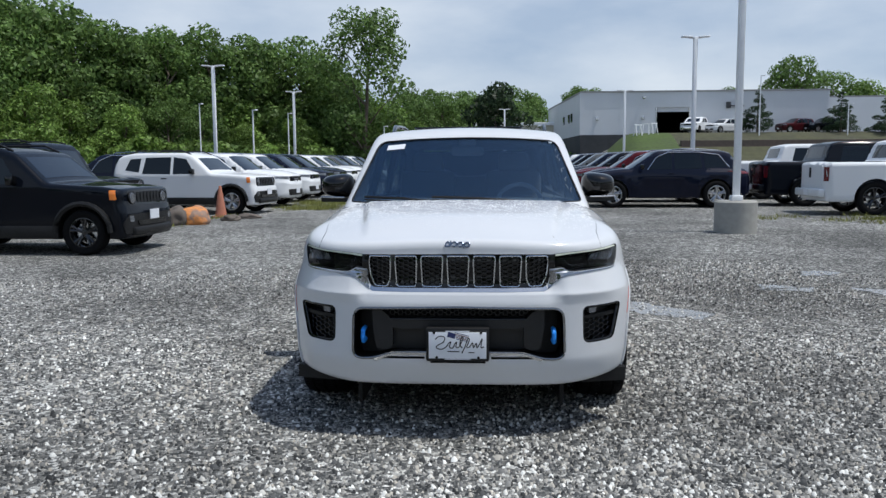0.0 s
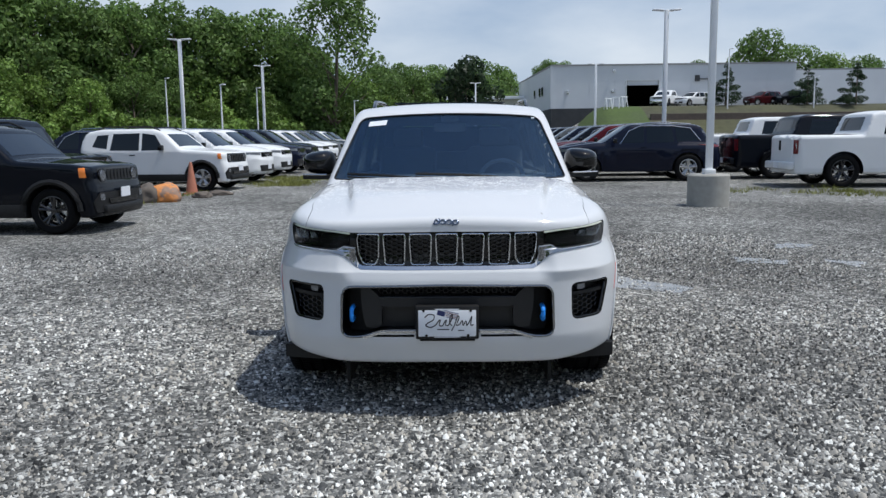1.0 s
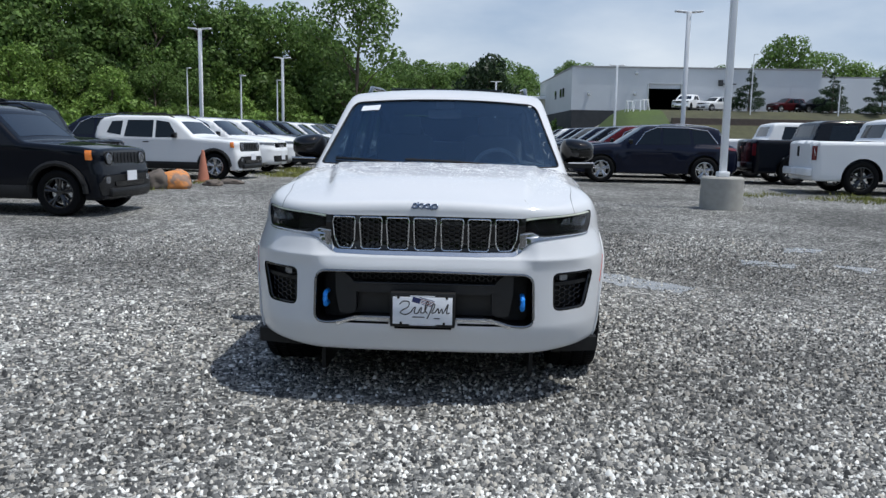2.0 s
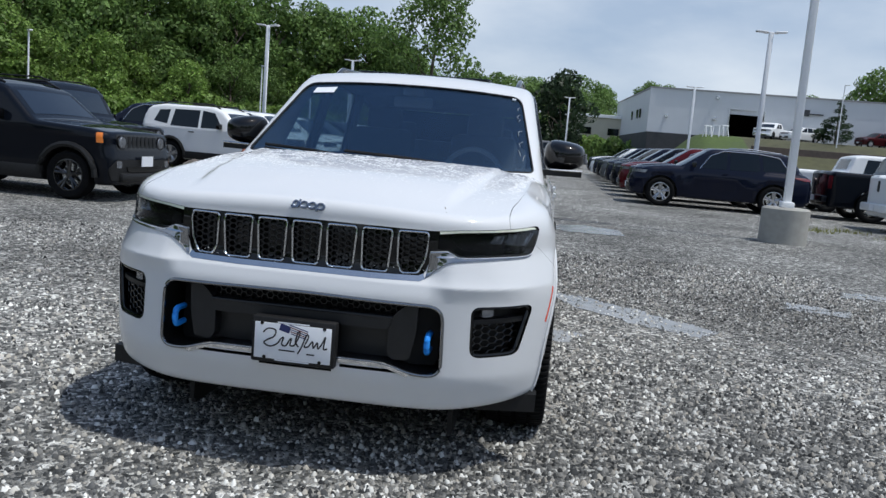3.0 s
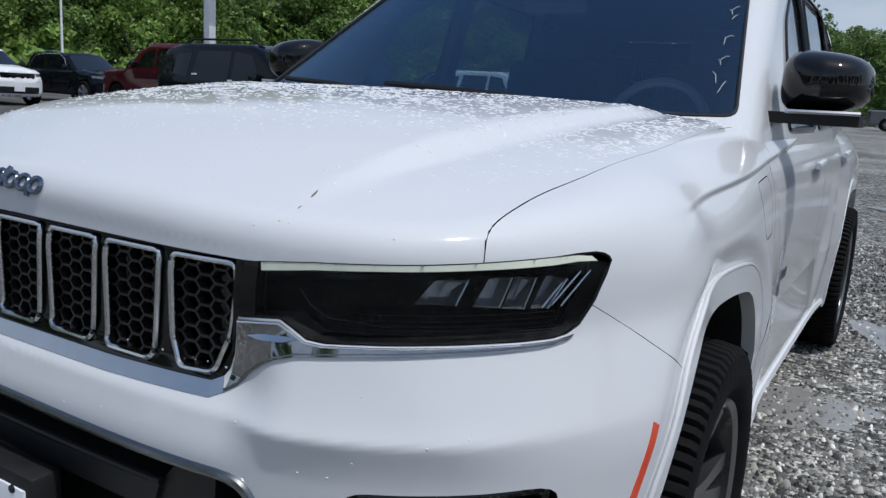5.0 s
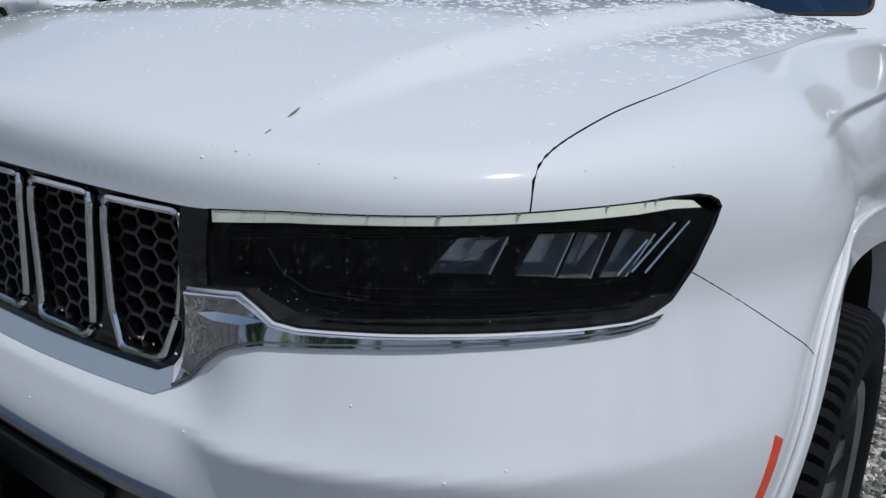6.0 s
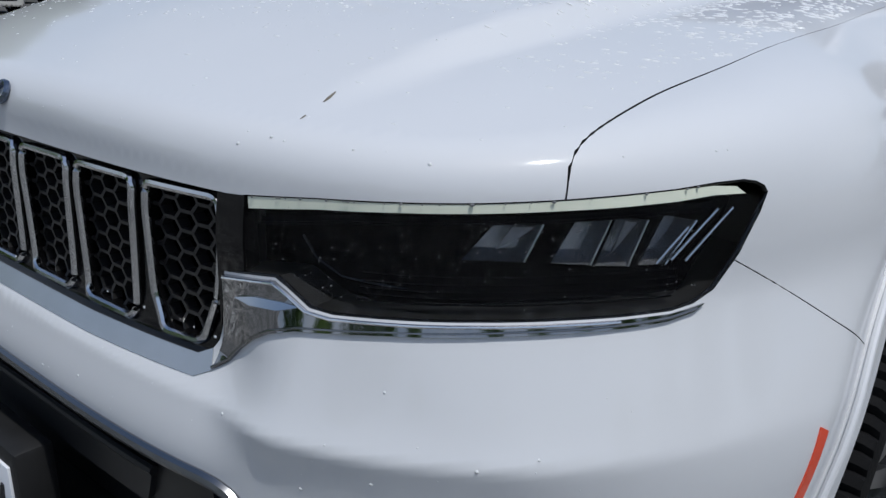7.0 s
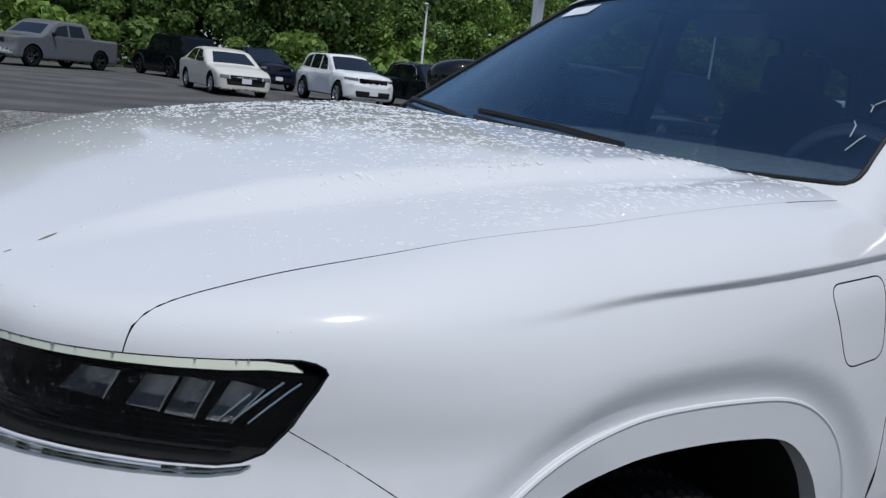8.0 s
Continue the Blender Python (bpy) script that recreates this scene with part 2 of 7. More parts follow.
def field_normals(field, p, e=0.002):
    g = np.empty_like(p)
    for i in range(3):
        a, b = p.copy(), p.copy()
        a[:, i] += e
        b[:, i] -= e
        g[:, i] = field(a[:, 0], a[:, 1], a[:, 2]) - field(b[:, 0], b[:, 1], b[:, 2])
    return g / np.maximum(np.linalg.norm(g, axis=1), 1e-9)[:, None]


def field_mesh(name, field, ya, yb, zc, ang=120, front=40, rows=60, back=30, warp=0.0, power=1.0, fine=None):
    """A closed skin of field = 0: rays from a line between (0, ya, zc) and (0, yb, zc), with caps at both ends."""
    phi = np.arange(ang) * math.tau / ang
    phi = phi - warp * np.sin(2 * phi)
    if fine:
        add = np.radians(np.linspace(*fine))
        phi = np.sort(np.concatenate((phi, add, math.pi - add)))
        ang = len(phi)
    o, d = [], []
    for i in range(front):
        th = (i + 0.5) / front * math.pi / 2
        o.append(np.tile((0, ya, zc), (ang, 1)))
        d.append(np.stack((np.cos(phi) * math.sin(th), np.full(ang, -math.cos(th)), np.sin(phi) * math.sin(th)), 1))
    for i in range(rows + 1):
        o.append(np.tile((0, ya + (yb - ya) * (i / rows) ** power, zc), (ang, 1)))
        d.append(np.stack((np.cos(phi), np.zeros(ang), np.sin(phi)), 1))
    for i in range(back):
        th = (i + 0.5) / back * math.pi / 2
        o.append(np.tile((0, yb, zc), (ang, 1)))
        d.append(np.stack((np.cos(phi) * math.cos(th), np.full(ang, math.sin(th)), np.sin(phi) * math.cos(th)), 1))
    n = len(o)
    o.append(np.array([(0, ya, zc), (0, yb, zc)]))
    d.append(np.array([(0, -1, 0), (0, 1, 0)]))
    p = solve_rays(field, np.concatenate(o).astype(float), np.concatenate(d))
    faces = []
    for i in range(n - 1):
        for k in range(ang):
            k2 = (k + 1) % ang
            faces.append((i * ang + k, i * ang + k2, (i + 1) * ang + k2, (i + 1) * ang + k))
    for k in range(ang):
        k2 = (k + 1) % ang
        faces.append((n * ang, k2, k))
        faces.append((n * ang + 1, (n - 1) * ang + k, (n - 1) * ang + k2))
    me = bpy.data.meshes.new(name)
    me.from_pydata(p.tolist(), [], faces)
    me.validate()
    bm = bmesh.new()
    bm.from_mesh(me)
    bmesh.ops.recalc_face_normals(bm, faces=bm.faces)
    bm.to_mesh(me)
    bm.free()
    return me


def field_shade(me, field, tol=0.0015):
    """Smooth shading by the field's own normals where a corner lies on its skin."""
    me.shade_smooth()
    n = len(me.vertices)
    co = np.empty(n * 3)
    me.vertices.foreach_get("co", co)
    co = co.reshape(-1, 3)
    nv = field_normals(field, co)
    on = np.abs(field(co[:, 0], co[:, 1], co[:, 2])) < tol
    lv = np.empty(len(me.loops), int)
    me.loops.foreach_get("vertex_index", lv)
    fn = np.empty(len(me.polygons) * 3)
    me.polygons.foreach_get("normal", fn)
    fn = fn.reshape(-1, 3)
    tot = np.empty(len(me.polygons), int)
    me.polygons.foreach_get("loop_total", tot)
    lf = np.repeat(np.arange(len(tot)), tot)
    fl = fn[lf]
    use = on[lv] & ((fl * nv[lv]).sum(1) > 0.8)
    out = np.where(use[:, None], nv[lv], fl)
    me.normals_split_custom_set(out.tolist())


def patch_bm(poly, axis, sign, field, lift=0.0, step=0.02, thick=0.0):
    """A polygon laid onto the skin of a field along an axis (as in prism_bm), lifted along the normal; thick adds a back."""
    bm = bmesh.new()
    f = bm.faces.new([bm.verts.new((a, b, 0)) for a, b in poly])
    for ax in (0, 1):
        c = [q[ax] for q in poly]
        k = math.floor(min(c) / step) + 1
        while k * step < max(c):
            no = Vector((1, 0, 0)) if ax == 0 else Vector((0, 1, 0))
            bmesh.ops.bisect_plane(bm, geom=bm.verts[:] + bm.edges[:] + bm.faces[:], plane_co=no * k * step, plane_no=no, dist=1e-5)
            k += 1
    bm.verts.ensure_lookup_table()
    ab = np.array([(v.co.x, v.co.y) for v in bm.verts])
    n = len(ab)
    big = np.zeros(n)
    if axis == "y":
        o, d = np.stack((ab[:, 0], big, ab[:, 1]), 1), np.array((0, 1, 0))
    elif axis == "x":
        o, d = np.stack((big, ab[:, 0], ab[:, 1]), 1), np.array((1, 0, 0))
    else:
        o, d = np.stack((ab[:, 0], ab[:, 1], big), 1), np.array((0, 0, 1))
    start = {"y": 2.2 if sign < 0 else 2.5, "x": 0.0, "z": 0.6}[axis]
    o = o + d * start
    p = solve_rays(field, o, np.tile(d * float(sign), (n, 1)), 4.5)
    nv = field_normals(field, p)
    q = p + nv * lift
    for v, c in zip(bm.verts, q):
        v.co = c
    bm.normal_update()
    s = sum(1 if Vector(nv[v.index]).dot(v.normal) > 0 else -1 for v in bm.verts)
    if s < 0:
        bmesh.ops.reverse_faces(bm, faces=bm.faces)
    if thick:
        back = {v: bm.verts.new(v.co - Vector(nv[v.index]) * thick) for v in list(bm.verts)}
        edges = [e for e in bm.edges if len(e.link_faces) == 1]
        for f in list(bm.faces):
            bm.faces.new([back[v] for v in reversed(f.verts)])
        for e in edges:
            lp = e.link_loops[0]
            a, b = lp.vert, lp.link_loop_next.vert
            bm.faces.new((b, a, back[a], back[b]))
    return bm


def mirror_x(poly):
    return [(-a, b) for a, b in poly][::-1]


# ---- the white car's shape: x across, y back from the nose, z up ----
AXLE_F, AXLE_R, WHEEL_R = 0.91, 3.87, 0.362


def car_front(x, z):
    """How far back the front face lies at a place of the front view."""
    a = np.abs(x)
    round_ = 0.035 + 0.5 * a ** 4.5
    out = sstep(a, 0.46, 0.57)
    u = (z - 0.742) / 0.125
    shelf = 0.5 * (u + np.sqrt(u * u + 0.006))
    shelf = 1 - 0.5 * (1 - shelf + np.sqrt((1 - shelf) ** 2 + 0.006))
    lean = 0.052 * ((1 - out) * sstep(z, 0.68, 0.80) + out * shelf) + 0.006 * sstep(z, 0.9, 0.96)
    under = 0.045 * sstep(0.42 - z, 0.0, 0.17)
    ridge = (-0.009 * np.exp(-np.sqrt(((z - 0.744) / 0.026) ** 2 + 0.03) * 1.5) + 0.005 * sstep(0.740 - z, 0.0, 0.06)) * sstep(0.95 - a, 0.0, 0.2)
    return round_ + lean + under + ridge


def car_side(y, z):
    """Half the width."""
    base = 0.955 - 0.038 * sstep(y, 0.40, 0.85) - 0.115 * np.clip(z - 0.70, 0, 1) ** 1.6 - 0.10 * np.clip(0.62 - z, 0, 1) - 0.05 * sstep(y, 3.9, 4.9) - 0.02 * sstep(1.2 - y, 0, 1.0)
    crease = -0.014 * sstep(1.011 + 0.055 * (y - 0.6) - z, 0.0, 0.017) * sstep(y, 0.52, 0.95)
    flare = 0.0
    for c in (AXLE_F, AXLE_R):
        r = (np.abs(y - c - 0.03) ** 2.6 + np.abs(z - 0.358) ** 2.6) ** (1 / 2.6)
        g = np.clip((0.800 - r) / 0.225, 0, 2)
        flare = flare + 0.019 * -smax(-(g ** 1.15), np.full_like(g, -1.0), 0.07) - 0.013 * sstep(0.572 - r, 0.0, 0.06)
    door = -0.02 * sstep(0.72 - np.abs(y - 2.35), 0, 0.2) * np.exp(-(((z - 0.62) / 0.2) ** 2))
    return base + crease + flare + door


def car_top(x, y):
    a = np.abs(x)
    rise = 1.02 + 0.170 * (1 - np.exp(-np.clip(y - 0.05, 0, 9) / 0.55)) - 0.012 * np.clip(y - 1.3, 0, 5)
    crown = (0.055 - 0.045 * sstep(y, 0.2, 1.3)) * (a / 0.78) ** 2
    bulge = 0.028 * sstep(0.53 + 0.13 * np.clip(y - 0.25, 0, 1.2) - a, 0.0, 0.055) * sstep(y, 0.15, 0.5) * (1 - sstep(y, 1.15, 1.42))
    return rise - crown + bulge - 0.022


def car_field(x, y, z):
    f = car_front(x, z) - y
    s = np.abs(x) - car_side(y, z)
    t = z - car_top(x, y)
    fs = smax(f, s, 0.17 + 0.15 * sstep(z, 0.68, 0.9))
    body = smax(fs, t, 0.042 + 0.155 * sstep(y, 0.13, 0.9))
    floor = (0.262 + 0.03 * sstep(np.abs(x), 0.5, 0.9)) - z
    body = smax(body, floor, 0.035)
    return smax(body, y - 4.86, 0.25)


def cabin_field(x, y, z):
    """The glasshouse: windscreen, roof, sides, tail."""
    a = np.abs(x)
    screen = ((z - 1.145) * 0.84 - (y - 1.33 - 0.10 * (a / 0.75) ** 2.5) * 0.545)
    roof = z - (1.69 - 0.03 * (a / 0.6) ** 2.2 - 0.018 * (y - 2.9) ** 2)
    side = (a - (0.850 - 0.25 * np.clip(z - 1.06, -0.2, 1) - 0.05 * np.clip(y - 3.2, 0, 2))) * 0.93
    tail = (y - 4.62 + 0.55 * np.clip(z - 1.1, 0, 1)) * 0.87
    f = smax(screen, roof, 0.07)
    f = smax(f, side, 0.06)
    f = smax(f, tail, 0.2)
    return smax(f, 0.95 - z, 0.02)




# ---- wheels ----
def tyre_bm(radius, w, rim):
    """A tyre with a blocky tread: the tread's rows step in and out round the wheel."""
    n = 340
    rows = [(rim, -0.85, 0), (rim + 0.03, -0.98, 0), (radius - 0.05, -1.0, 0), (radius - 0.018, -0.97, 1), (radius - 0.006, -0.88, 1), (radius, -0.62, 1), (radius, -0.55, 1), (radius - 0.009, -0.52, 0), (radius - 0.009, -0.44, 0), (radius, -0.41, 2), (radius, -0.10, 2), (radius - 0.009, -0.07, 0), (radius - 0.009, 0.07, 0), (radius, 0.10, 3), (radius, 0.41, 3), (radius - 0.009, 0.44, 0), (radius - 0.009, 0.52, 0), (radius, 0.55, 4), (radius, 0.62, 4), (radius - 0.006, 0.88, 4), (radius - 0.018, 0.97, 4), (radius - 0.05, 1.0, 0), (rim + 0.03, 0.98, 0), (rim, 0.85, 0), (rim - 0.02, 0.6, 0), (rim - 0.02, -0.6, 0)]
    bm = bmesh.new()
    rings = []
    for k in range(n):
        a = k * math.tau / n
        ring = []
        for r, o, tread in rows:
            if tread and (k + tread * 2) % 4 == 0:
                r -= 0.011
            ring.append(bm.verts.new((o * w, r * math.cos(a), r * math.sin(a))))
        rings.append(ring)
    m = len(rows)
    for k in range(n):
        a, b = rings[k], rings[(k + 1) % n]
        for i in range(m):
            bm.faces.new((a[i], a[(i + 1) % m], b[(i + 1) % m], b[i]))
    bmesh.ops.recalc_face_normals(bm, faces=bm.faces)
    return bm


def wheel_parts(parent, name, at, radius=0.39, width=0.27, rim=0.265, side=1, spokes=5, dark=False, detail=True, metal=None):
    """A wheel under parent: tyre and rim, side +1 has its face towards +x."""
    hub = new(name)
    hub.parent, hub.matrix_local = parent, pose(*at) @ Matrix.Diagonal((side, side, 1, 1))
    w = width / 2
    seg = 48 if detail else 24
    prof = [(rim, -w * 0.85), (rim + 0.03, -w * 0.98), (radius - 0.035, -w), (radius - 0.008, -w * 0.86), (radius, -w * 0.6), (radius, w * 0.6), (radius - 0.008, w * 0.86), (radius - 0.035, w), (rim + 0.03, w * 0.98), (rim, w * 0.85), (rim - 0.02, w * 0.6), (rim - 0.02, -w * 0.6), (rim, -w * 0.85)]
    bm = tyre_bm(radius, w, rim) if detail else lathe_bm(prof, seg)
    part("tyre", bm, M_TYRE, hub)
    f = w * 0.55
    bm = lathe_bm([(rim - 0.005, -w * 0.7), (rim - 0.004, w * 0.82), (rim - 0.018, w * 0.84), (rim - 0.03, w * 0.55), (rim - 0.04, -w * 0.7), (rim - 0.005, -w * 0.7)], seg)
    lathe_bm([(0.0, f + 0.012), (0.05, f + 0.008), (0.065, f - 0.02), (0.06, -w * 0.3), (0.0, -w * 0.3)], 20, bm=bm)
    if detail:
        # black barrel, five wide forked spokes with machined faces, a thin bright rim edge
        part("rim", bm, M_RIMBLACK, hub)
        for k in range(spokes):
            a0 = k * math.tau / spokes + 0.3
            for off in (-0.20, 0.20):
                ring = []
                for r, a, half, x in ((0.04, a0 + off * 0.25, 0.022, f - 0.004), (0.13, a0 + off * 0.55, 0.015, f + 0.010), (rim - 0.012, a0 + off, 0.021, f + 0.030)):
                    c, q = math.cos(a), math.sin(a)
                    for e, dx in ((-1, 0), (1, 0), (0.75, -0.032), (-0.75, -0.032)):
                        ring.append((x + dx, r * q + e * half * c, r * c - e * half * q))
                sb = bmesh.new()
                vs = [sb.verts.new(p) for p in ring]
                for u in (0, 4):
                    for m in range(4):
                        sb.faces.new((vs[u + m], vs[u + (m + 1) % 4], vs[u + 4 + (m + 1) % 4], vs[u + 4 + m]))
                sb.faces.new(vs[8:12])
                bmesh.ops.recalc_face_normals(sb, faces=sb.faces)
                part("spoke", sb, M_RIM, hub)
        part("rim_edge", lathe_bm([(rim - 0.012, w * 0.80), (rim + 0.001, w * 0.86), (rim - 0.002, w * 0.90), (rim - 0.014, w * 0.84), (rim - 0.012, w * 0.80)], seg), M_RIM, hub)
    else:
        for k in range(spokes):
            for off in (-0.16, 0.16):
                a0, a1 = k * math.tau / spokes, k * math.tau / spokes + off
                pts = []
                for t in (0.0, 0.45, 1.0):
                    a = a0 + off * 0.5 * (1 - t) + (a1 - a0) * t
                    r = 0.045 + (rim - 0.065) * t
                    pts.append(Vector((f - 0.012 + 0.03 * t, r * math.sin(a), r * math.cos(a))))
                tube_bm(pts, [0.030, 0.024, 0.030], 6, bm=bm, flat=0.8)
        part("rim", bm, metal or (M_RIMBLACK if dark else M_RIM), hub)
    bm = lathe_bm([(0.0, -0.01), (0.165, -0.01), (0.165, -0.03), (0.0, -0.03)], 24)
    part("brake_disc", bm, M_RIMBLACK if detail else M_DARKCHROME, hub)
    return hub


# ---- the white car ----
HEAD_TOP = [(0.470, 0.940), (0.494, 0.945), (0.565, 0.952), (0.631, 0.956), (0.691, 0.959), (0.738, 0.962), (0.771, 0.9645), (0.801, 0.967), (0.820, 0.970), (0.834, 0.9705), (0.841, 0.968), (0.846, 0.9635), (0.849, 0.957)]
HEAD_SIDE = [(0.848, 0.940), (0.842, 0.905), (0.832, 0.874), (0.823, 0.864), (0.812, 0.860)]
HEAD_LOW = [(0.784, 0.859), (0.752, 0.859), (0.700, 0.858), (0.638, 0.855), (0.589, 0.852), (0.566, 0.854), (0.527, 0.874), (0.470, 0.868)]
CHROME_LOW = [(0.832, 0.868), (0.825, 0.8575), (0.812, 0.8525), (0.800, 0.851), (0.770, 0.8495), (0.719, 0.848), (0.638, 0.8425), (0.560, 0.8335), (0.530, 0.824), (0.511, 0.813), (0.489, 0.796), (0.473, 0.778), (0.455, 0.766), (0.437, 0.757), (0.25, 0.753)]
DRL_LOW = [(0.838, 0.958), (0.822, 0.959), (0.803, 0.956), (0.773, 0.954), (0.740, 0.9525), (0.693, 0.950), (0.635, 0.947), (0.567, 0.942), (0.496, 0.933)]
HEADLIGHT = HEAD_TOP + HEAD_SIDE + HEAD_LOW
GRILLE = [(-0.4655, 0.943), (0.0, 0.946), (0.4655, 0.943), (0.4655, 0.83), (0.455, 0.795), (0.437, 0.769), (0.25, 0.763), (-0.25, 0.763), (-0.437, 0.769), (-0.455, 0.795), (-0.4655, 0.83)]
LOWER = rounded([(-0.536, 0.674), (0, 0.682), (0.536, 0.674), (0.545, 0.413), (0.44, 0.410), (0.335, 0.447), (-0.335, 0.447), (-0.44, 0.410), (-0.545, 0.413)], [0.06, 0.0, 0.06, 0.05, 0.08, 0.06, 0.06, 0.08, 0.05], 6)
FOG = rounded([(0.634, 0.677), (0.858, 0.680), (0.812, 0.488), (0.640, 0.484)], [0.035, 0.035, 0.03, 0.04], 5)
ARCH = rounded([(a + 0.026, b - 0.012) for a, b in ((0.385, 0.10), (0.41, 0.50), (0.45, 0.62), (0.50, 0.722), (0.56, 0.775), (0.66, 0.818), (0.83, 0.828), (0.97, 0.822), (1.09, 0.808), (1.145, 0.795), (1.195, 0.757), (1.245, 0.70), (1.31, 0.55), (1.345, 0.30), (1.36, 0.10))], [0] + [0.03] * 13 + [0], 3)
ARCH_LIP = [(a + 0.026, b - 0.012) for a, b in ((0.365, 0.32), (0.38, 0.50), (0.425, 0.63), (0.481, 0.732), (0.526, 0.786), (0.573, 0.822), (0.623, 0.850), (0.672, 0.867), (0.82, 0.881), (0.95, 0.878), (1.067, 0.869), (1.124, 0.862), (1.19, 0.841), (1.249, 0.805), (1.292, 0.764), (1.327, 0.699), (1.375, 0.55), (1.405, 0.32))]
HOOD_SEAM = [(0.742, 0.243), (0.735, 0.251), (0.733, 0.261), (0.734, 0.287), (0.7345, 0.317), (0.735, 0.357), (0.737, 0.41), (0.754, 0.524), (0.768, 0.677), (0.776, 0.82), (0.783, 1.037), (0.785, 1.25), (0.784, 1.40)]
WINDSCREEN = rounded([(-0.785, 1.15), (-0.655, 1.575), (-0.34, 1.597), (0, 1.604), (0.34, 1.597), (0.655, 1.575), (0.785, 1.15), (0, 1.12)], [0.03, 0.06, 0.15, 0.15, 0.15, 0.06, 0.03, 0], 4)
SIDE_WINDOWS = [rounded([(1.95, 1.12), (2.16, 1.45), (2.42, 1.60), (2.60, 1.62), (2.60, 1.12)], 0.04, 3),
                rounded([(2.68, 1.12), (2.68, 1.62), (3.4, 1.60), (3.48, 1.14)], 0.04, 3),
                rounded([(3.56, 1.14), (3.5, 1.59), (4.0, 1.5), (4.2, 1.18)], 0.04, 3)]


def offset_poly(poly, d):
    """A polygon moved outward by d (anticlockwise or clockwise alike)."""
    area = sum(a[0] * b[1] - b[0] * a[1] for a, b in zip(poly, poly[1:] + poly[:1]))
    s = 1 if area > 0 else -1
    out = []
    for i, p in enumerate(poly):
        a, b = Vector(poly[i - 1]), Vector(poly[(i + 1) % len(poly)])
        t = b - a
        if t.length < 1e-6:
            out.append(tuple(p))
            continue
        n = Vector((t.y, -t.x)).normalized() * s
        out.append((p[0] + n.x * d, p[1] + n.y * d))
    return out


def on_skin(points, axis, sign, field, lift=0.0):
    """Places on the skin below flat points."""
    pts = np.array(points, float)
    o = np.zeros((len(pts), 3))
    i, j, k = {"y": (0, 2, 1), "x": (1, 2, 0), "z": (0, 1, 2)}[axis]
    o[:, i], o[:, j] = pts[:, 0], pts[:, 1]
    o[:, k] = {"y": 2.2, "x": 0.0, "z": 0.6}[axis]
    d = np.zeros(3)
    d[k] = sign
    p = solve_rays(field, o, np.tile(d, (len(pts), 1)), 3.0)
    return p + field_normals(field, p) * lift


def dense(points, step, closed=False):
    out = []
    pts = list(points) + ([points[0]] if closed else [])
    for (a, b), (c, d) in zip(pts, pts[1:]):
        n = max(1, int(math.hypot(c - a, d - b) / step))
        out += [(a + (c - a) * k / n, b + (d - b) * k / n) for k in range(n)]
    return out if closed else out + [pts[-1]]


def even_line(points, n):
    """A line of n evenly spaced points with softened turns."""
    pts = np.array(points, float)
    run = np.concatenate(([0], np.cumsum(np.hypot(*np.diff(pts, axis=0).T))))
    at = np.linspace(0, run[-1], n)
    out = np.stack((np.interp(at, run, pts[:, 0]), np.interp(at, run, pts[:, 1])), 1)
    for _ in range(5):
        out[1:-1] = (out[:-2] + 2 * out[1:-1] + out[2:]) / 4
    return out.tolist()


def curve(points, n=6):
    """A smooth line through points."""
    p = [points[0]] + list(points) + [points[-1]]
    out = []
    for a, b, c, d in zip(p, p[1:], p[2:], p[3:]):
        for k in range(n):
            t = k / n
            out.append(tuple(0.5 * (2 * b[i] + (c[i] - a[i]) * t + (2 * a[i] - 5 * b[i] + 4 * c[i] - d[i]) * t * t + (3 * b[i] - a[i] - 3 * c[i] + d[i]) * t ** 3) for i in (0, 1)))
    return out + [points[-1]]


def trim_bm(points, axis, sign, field, radius, lift=0.0, closed=True, flat=1.0, step=0.015, sides=8):
    """A round moulding along a line on the skin."""
    return tube_bm(on_skin(dense(points, step, closed), axis, sign, field, lift).tolist(), radius, sides, closed, flat=flat)


def band_bm(inner, outer, axis, sign, field, lift, thick):
    """A raised flat band between two lines of equally many points."""
    a, b = on_skin(inner, axis, sign, field, lift), on_skin(outer, axis, sign, field, lift)
    a2, b2 = on_skin(inner, axis, sign, field, lift - thick), on_skin(outer, axis, sign, field, lift - thick)
    bm = bmesh.new()
    rings = [[bm.verts.new(p) for p in quad] for quad in zip(a, b, b2, a2)]
    for r, q in zip(rings, rings[1:]):
        for m in range(4):
            bm.faces.new((r[m], r[(m + 1) % 4], q[(m + 1) % 4], q[m]))
    bm.faces.new(rings[0][::-1])
    bm.faces.new(rings[-1])
    bmesh.ops.recalc_face_normals(bm, faces=bm.faces)
    return bm


def inside(poly, x, y):
    hit = False
    for (a, b), (c, d) in zip(poly, poly[1:] + poly[:1]):
        if (b > y) != (d > y) and x < (c - a) * (y - b) / (d - b) + a:
            hit = not hit
    return hit


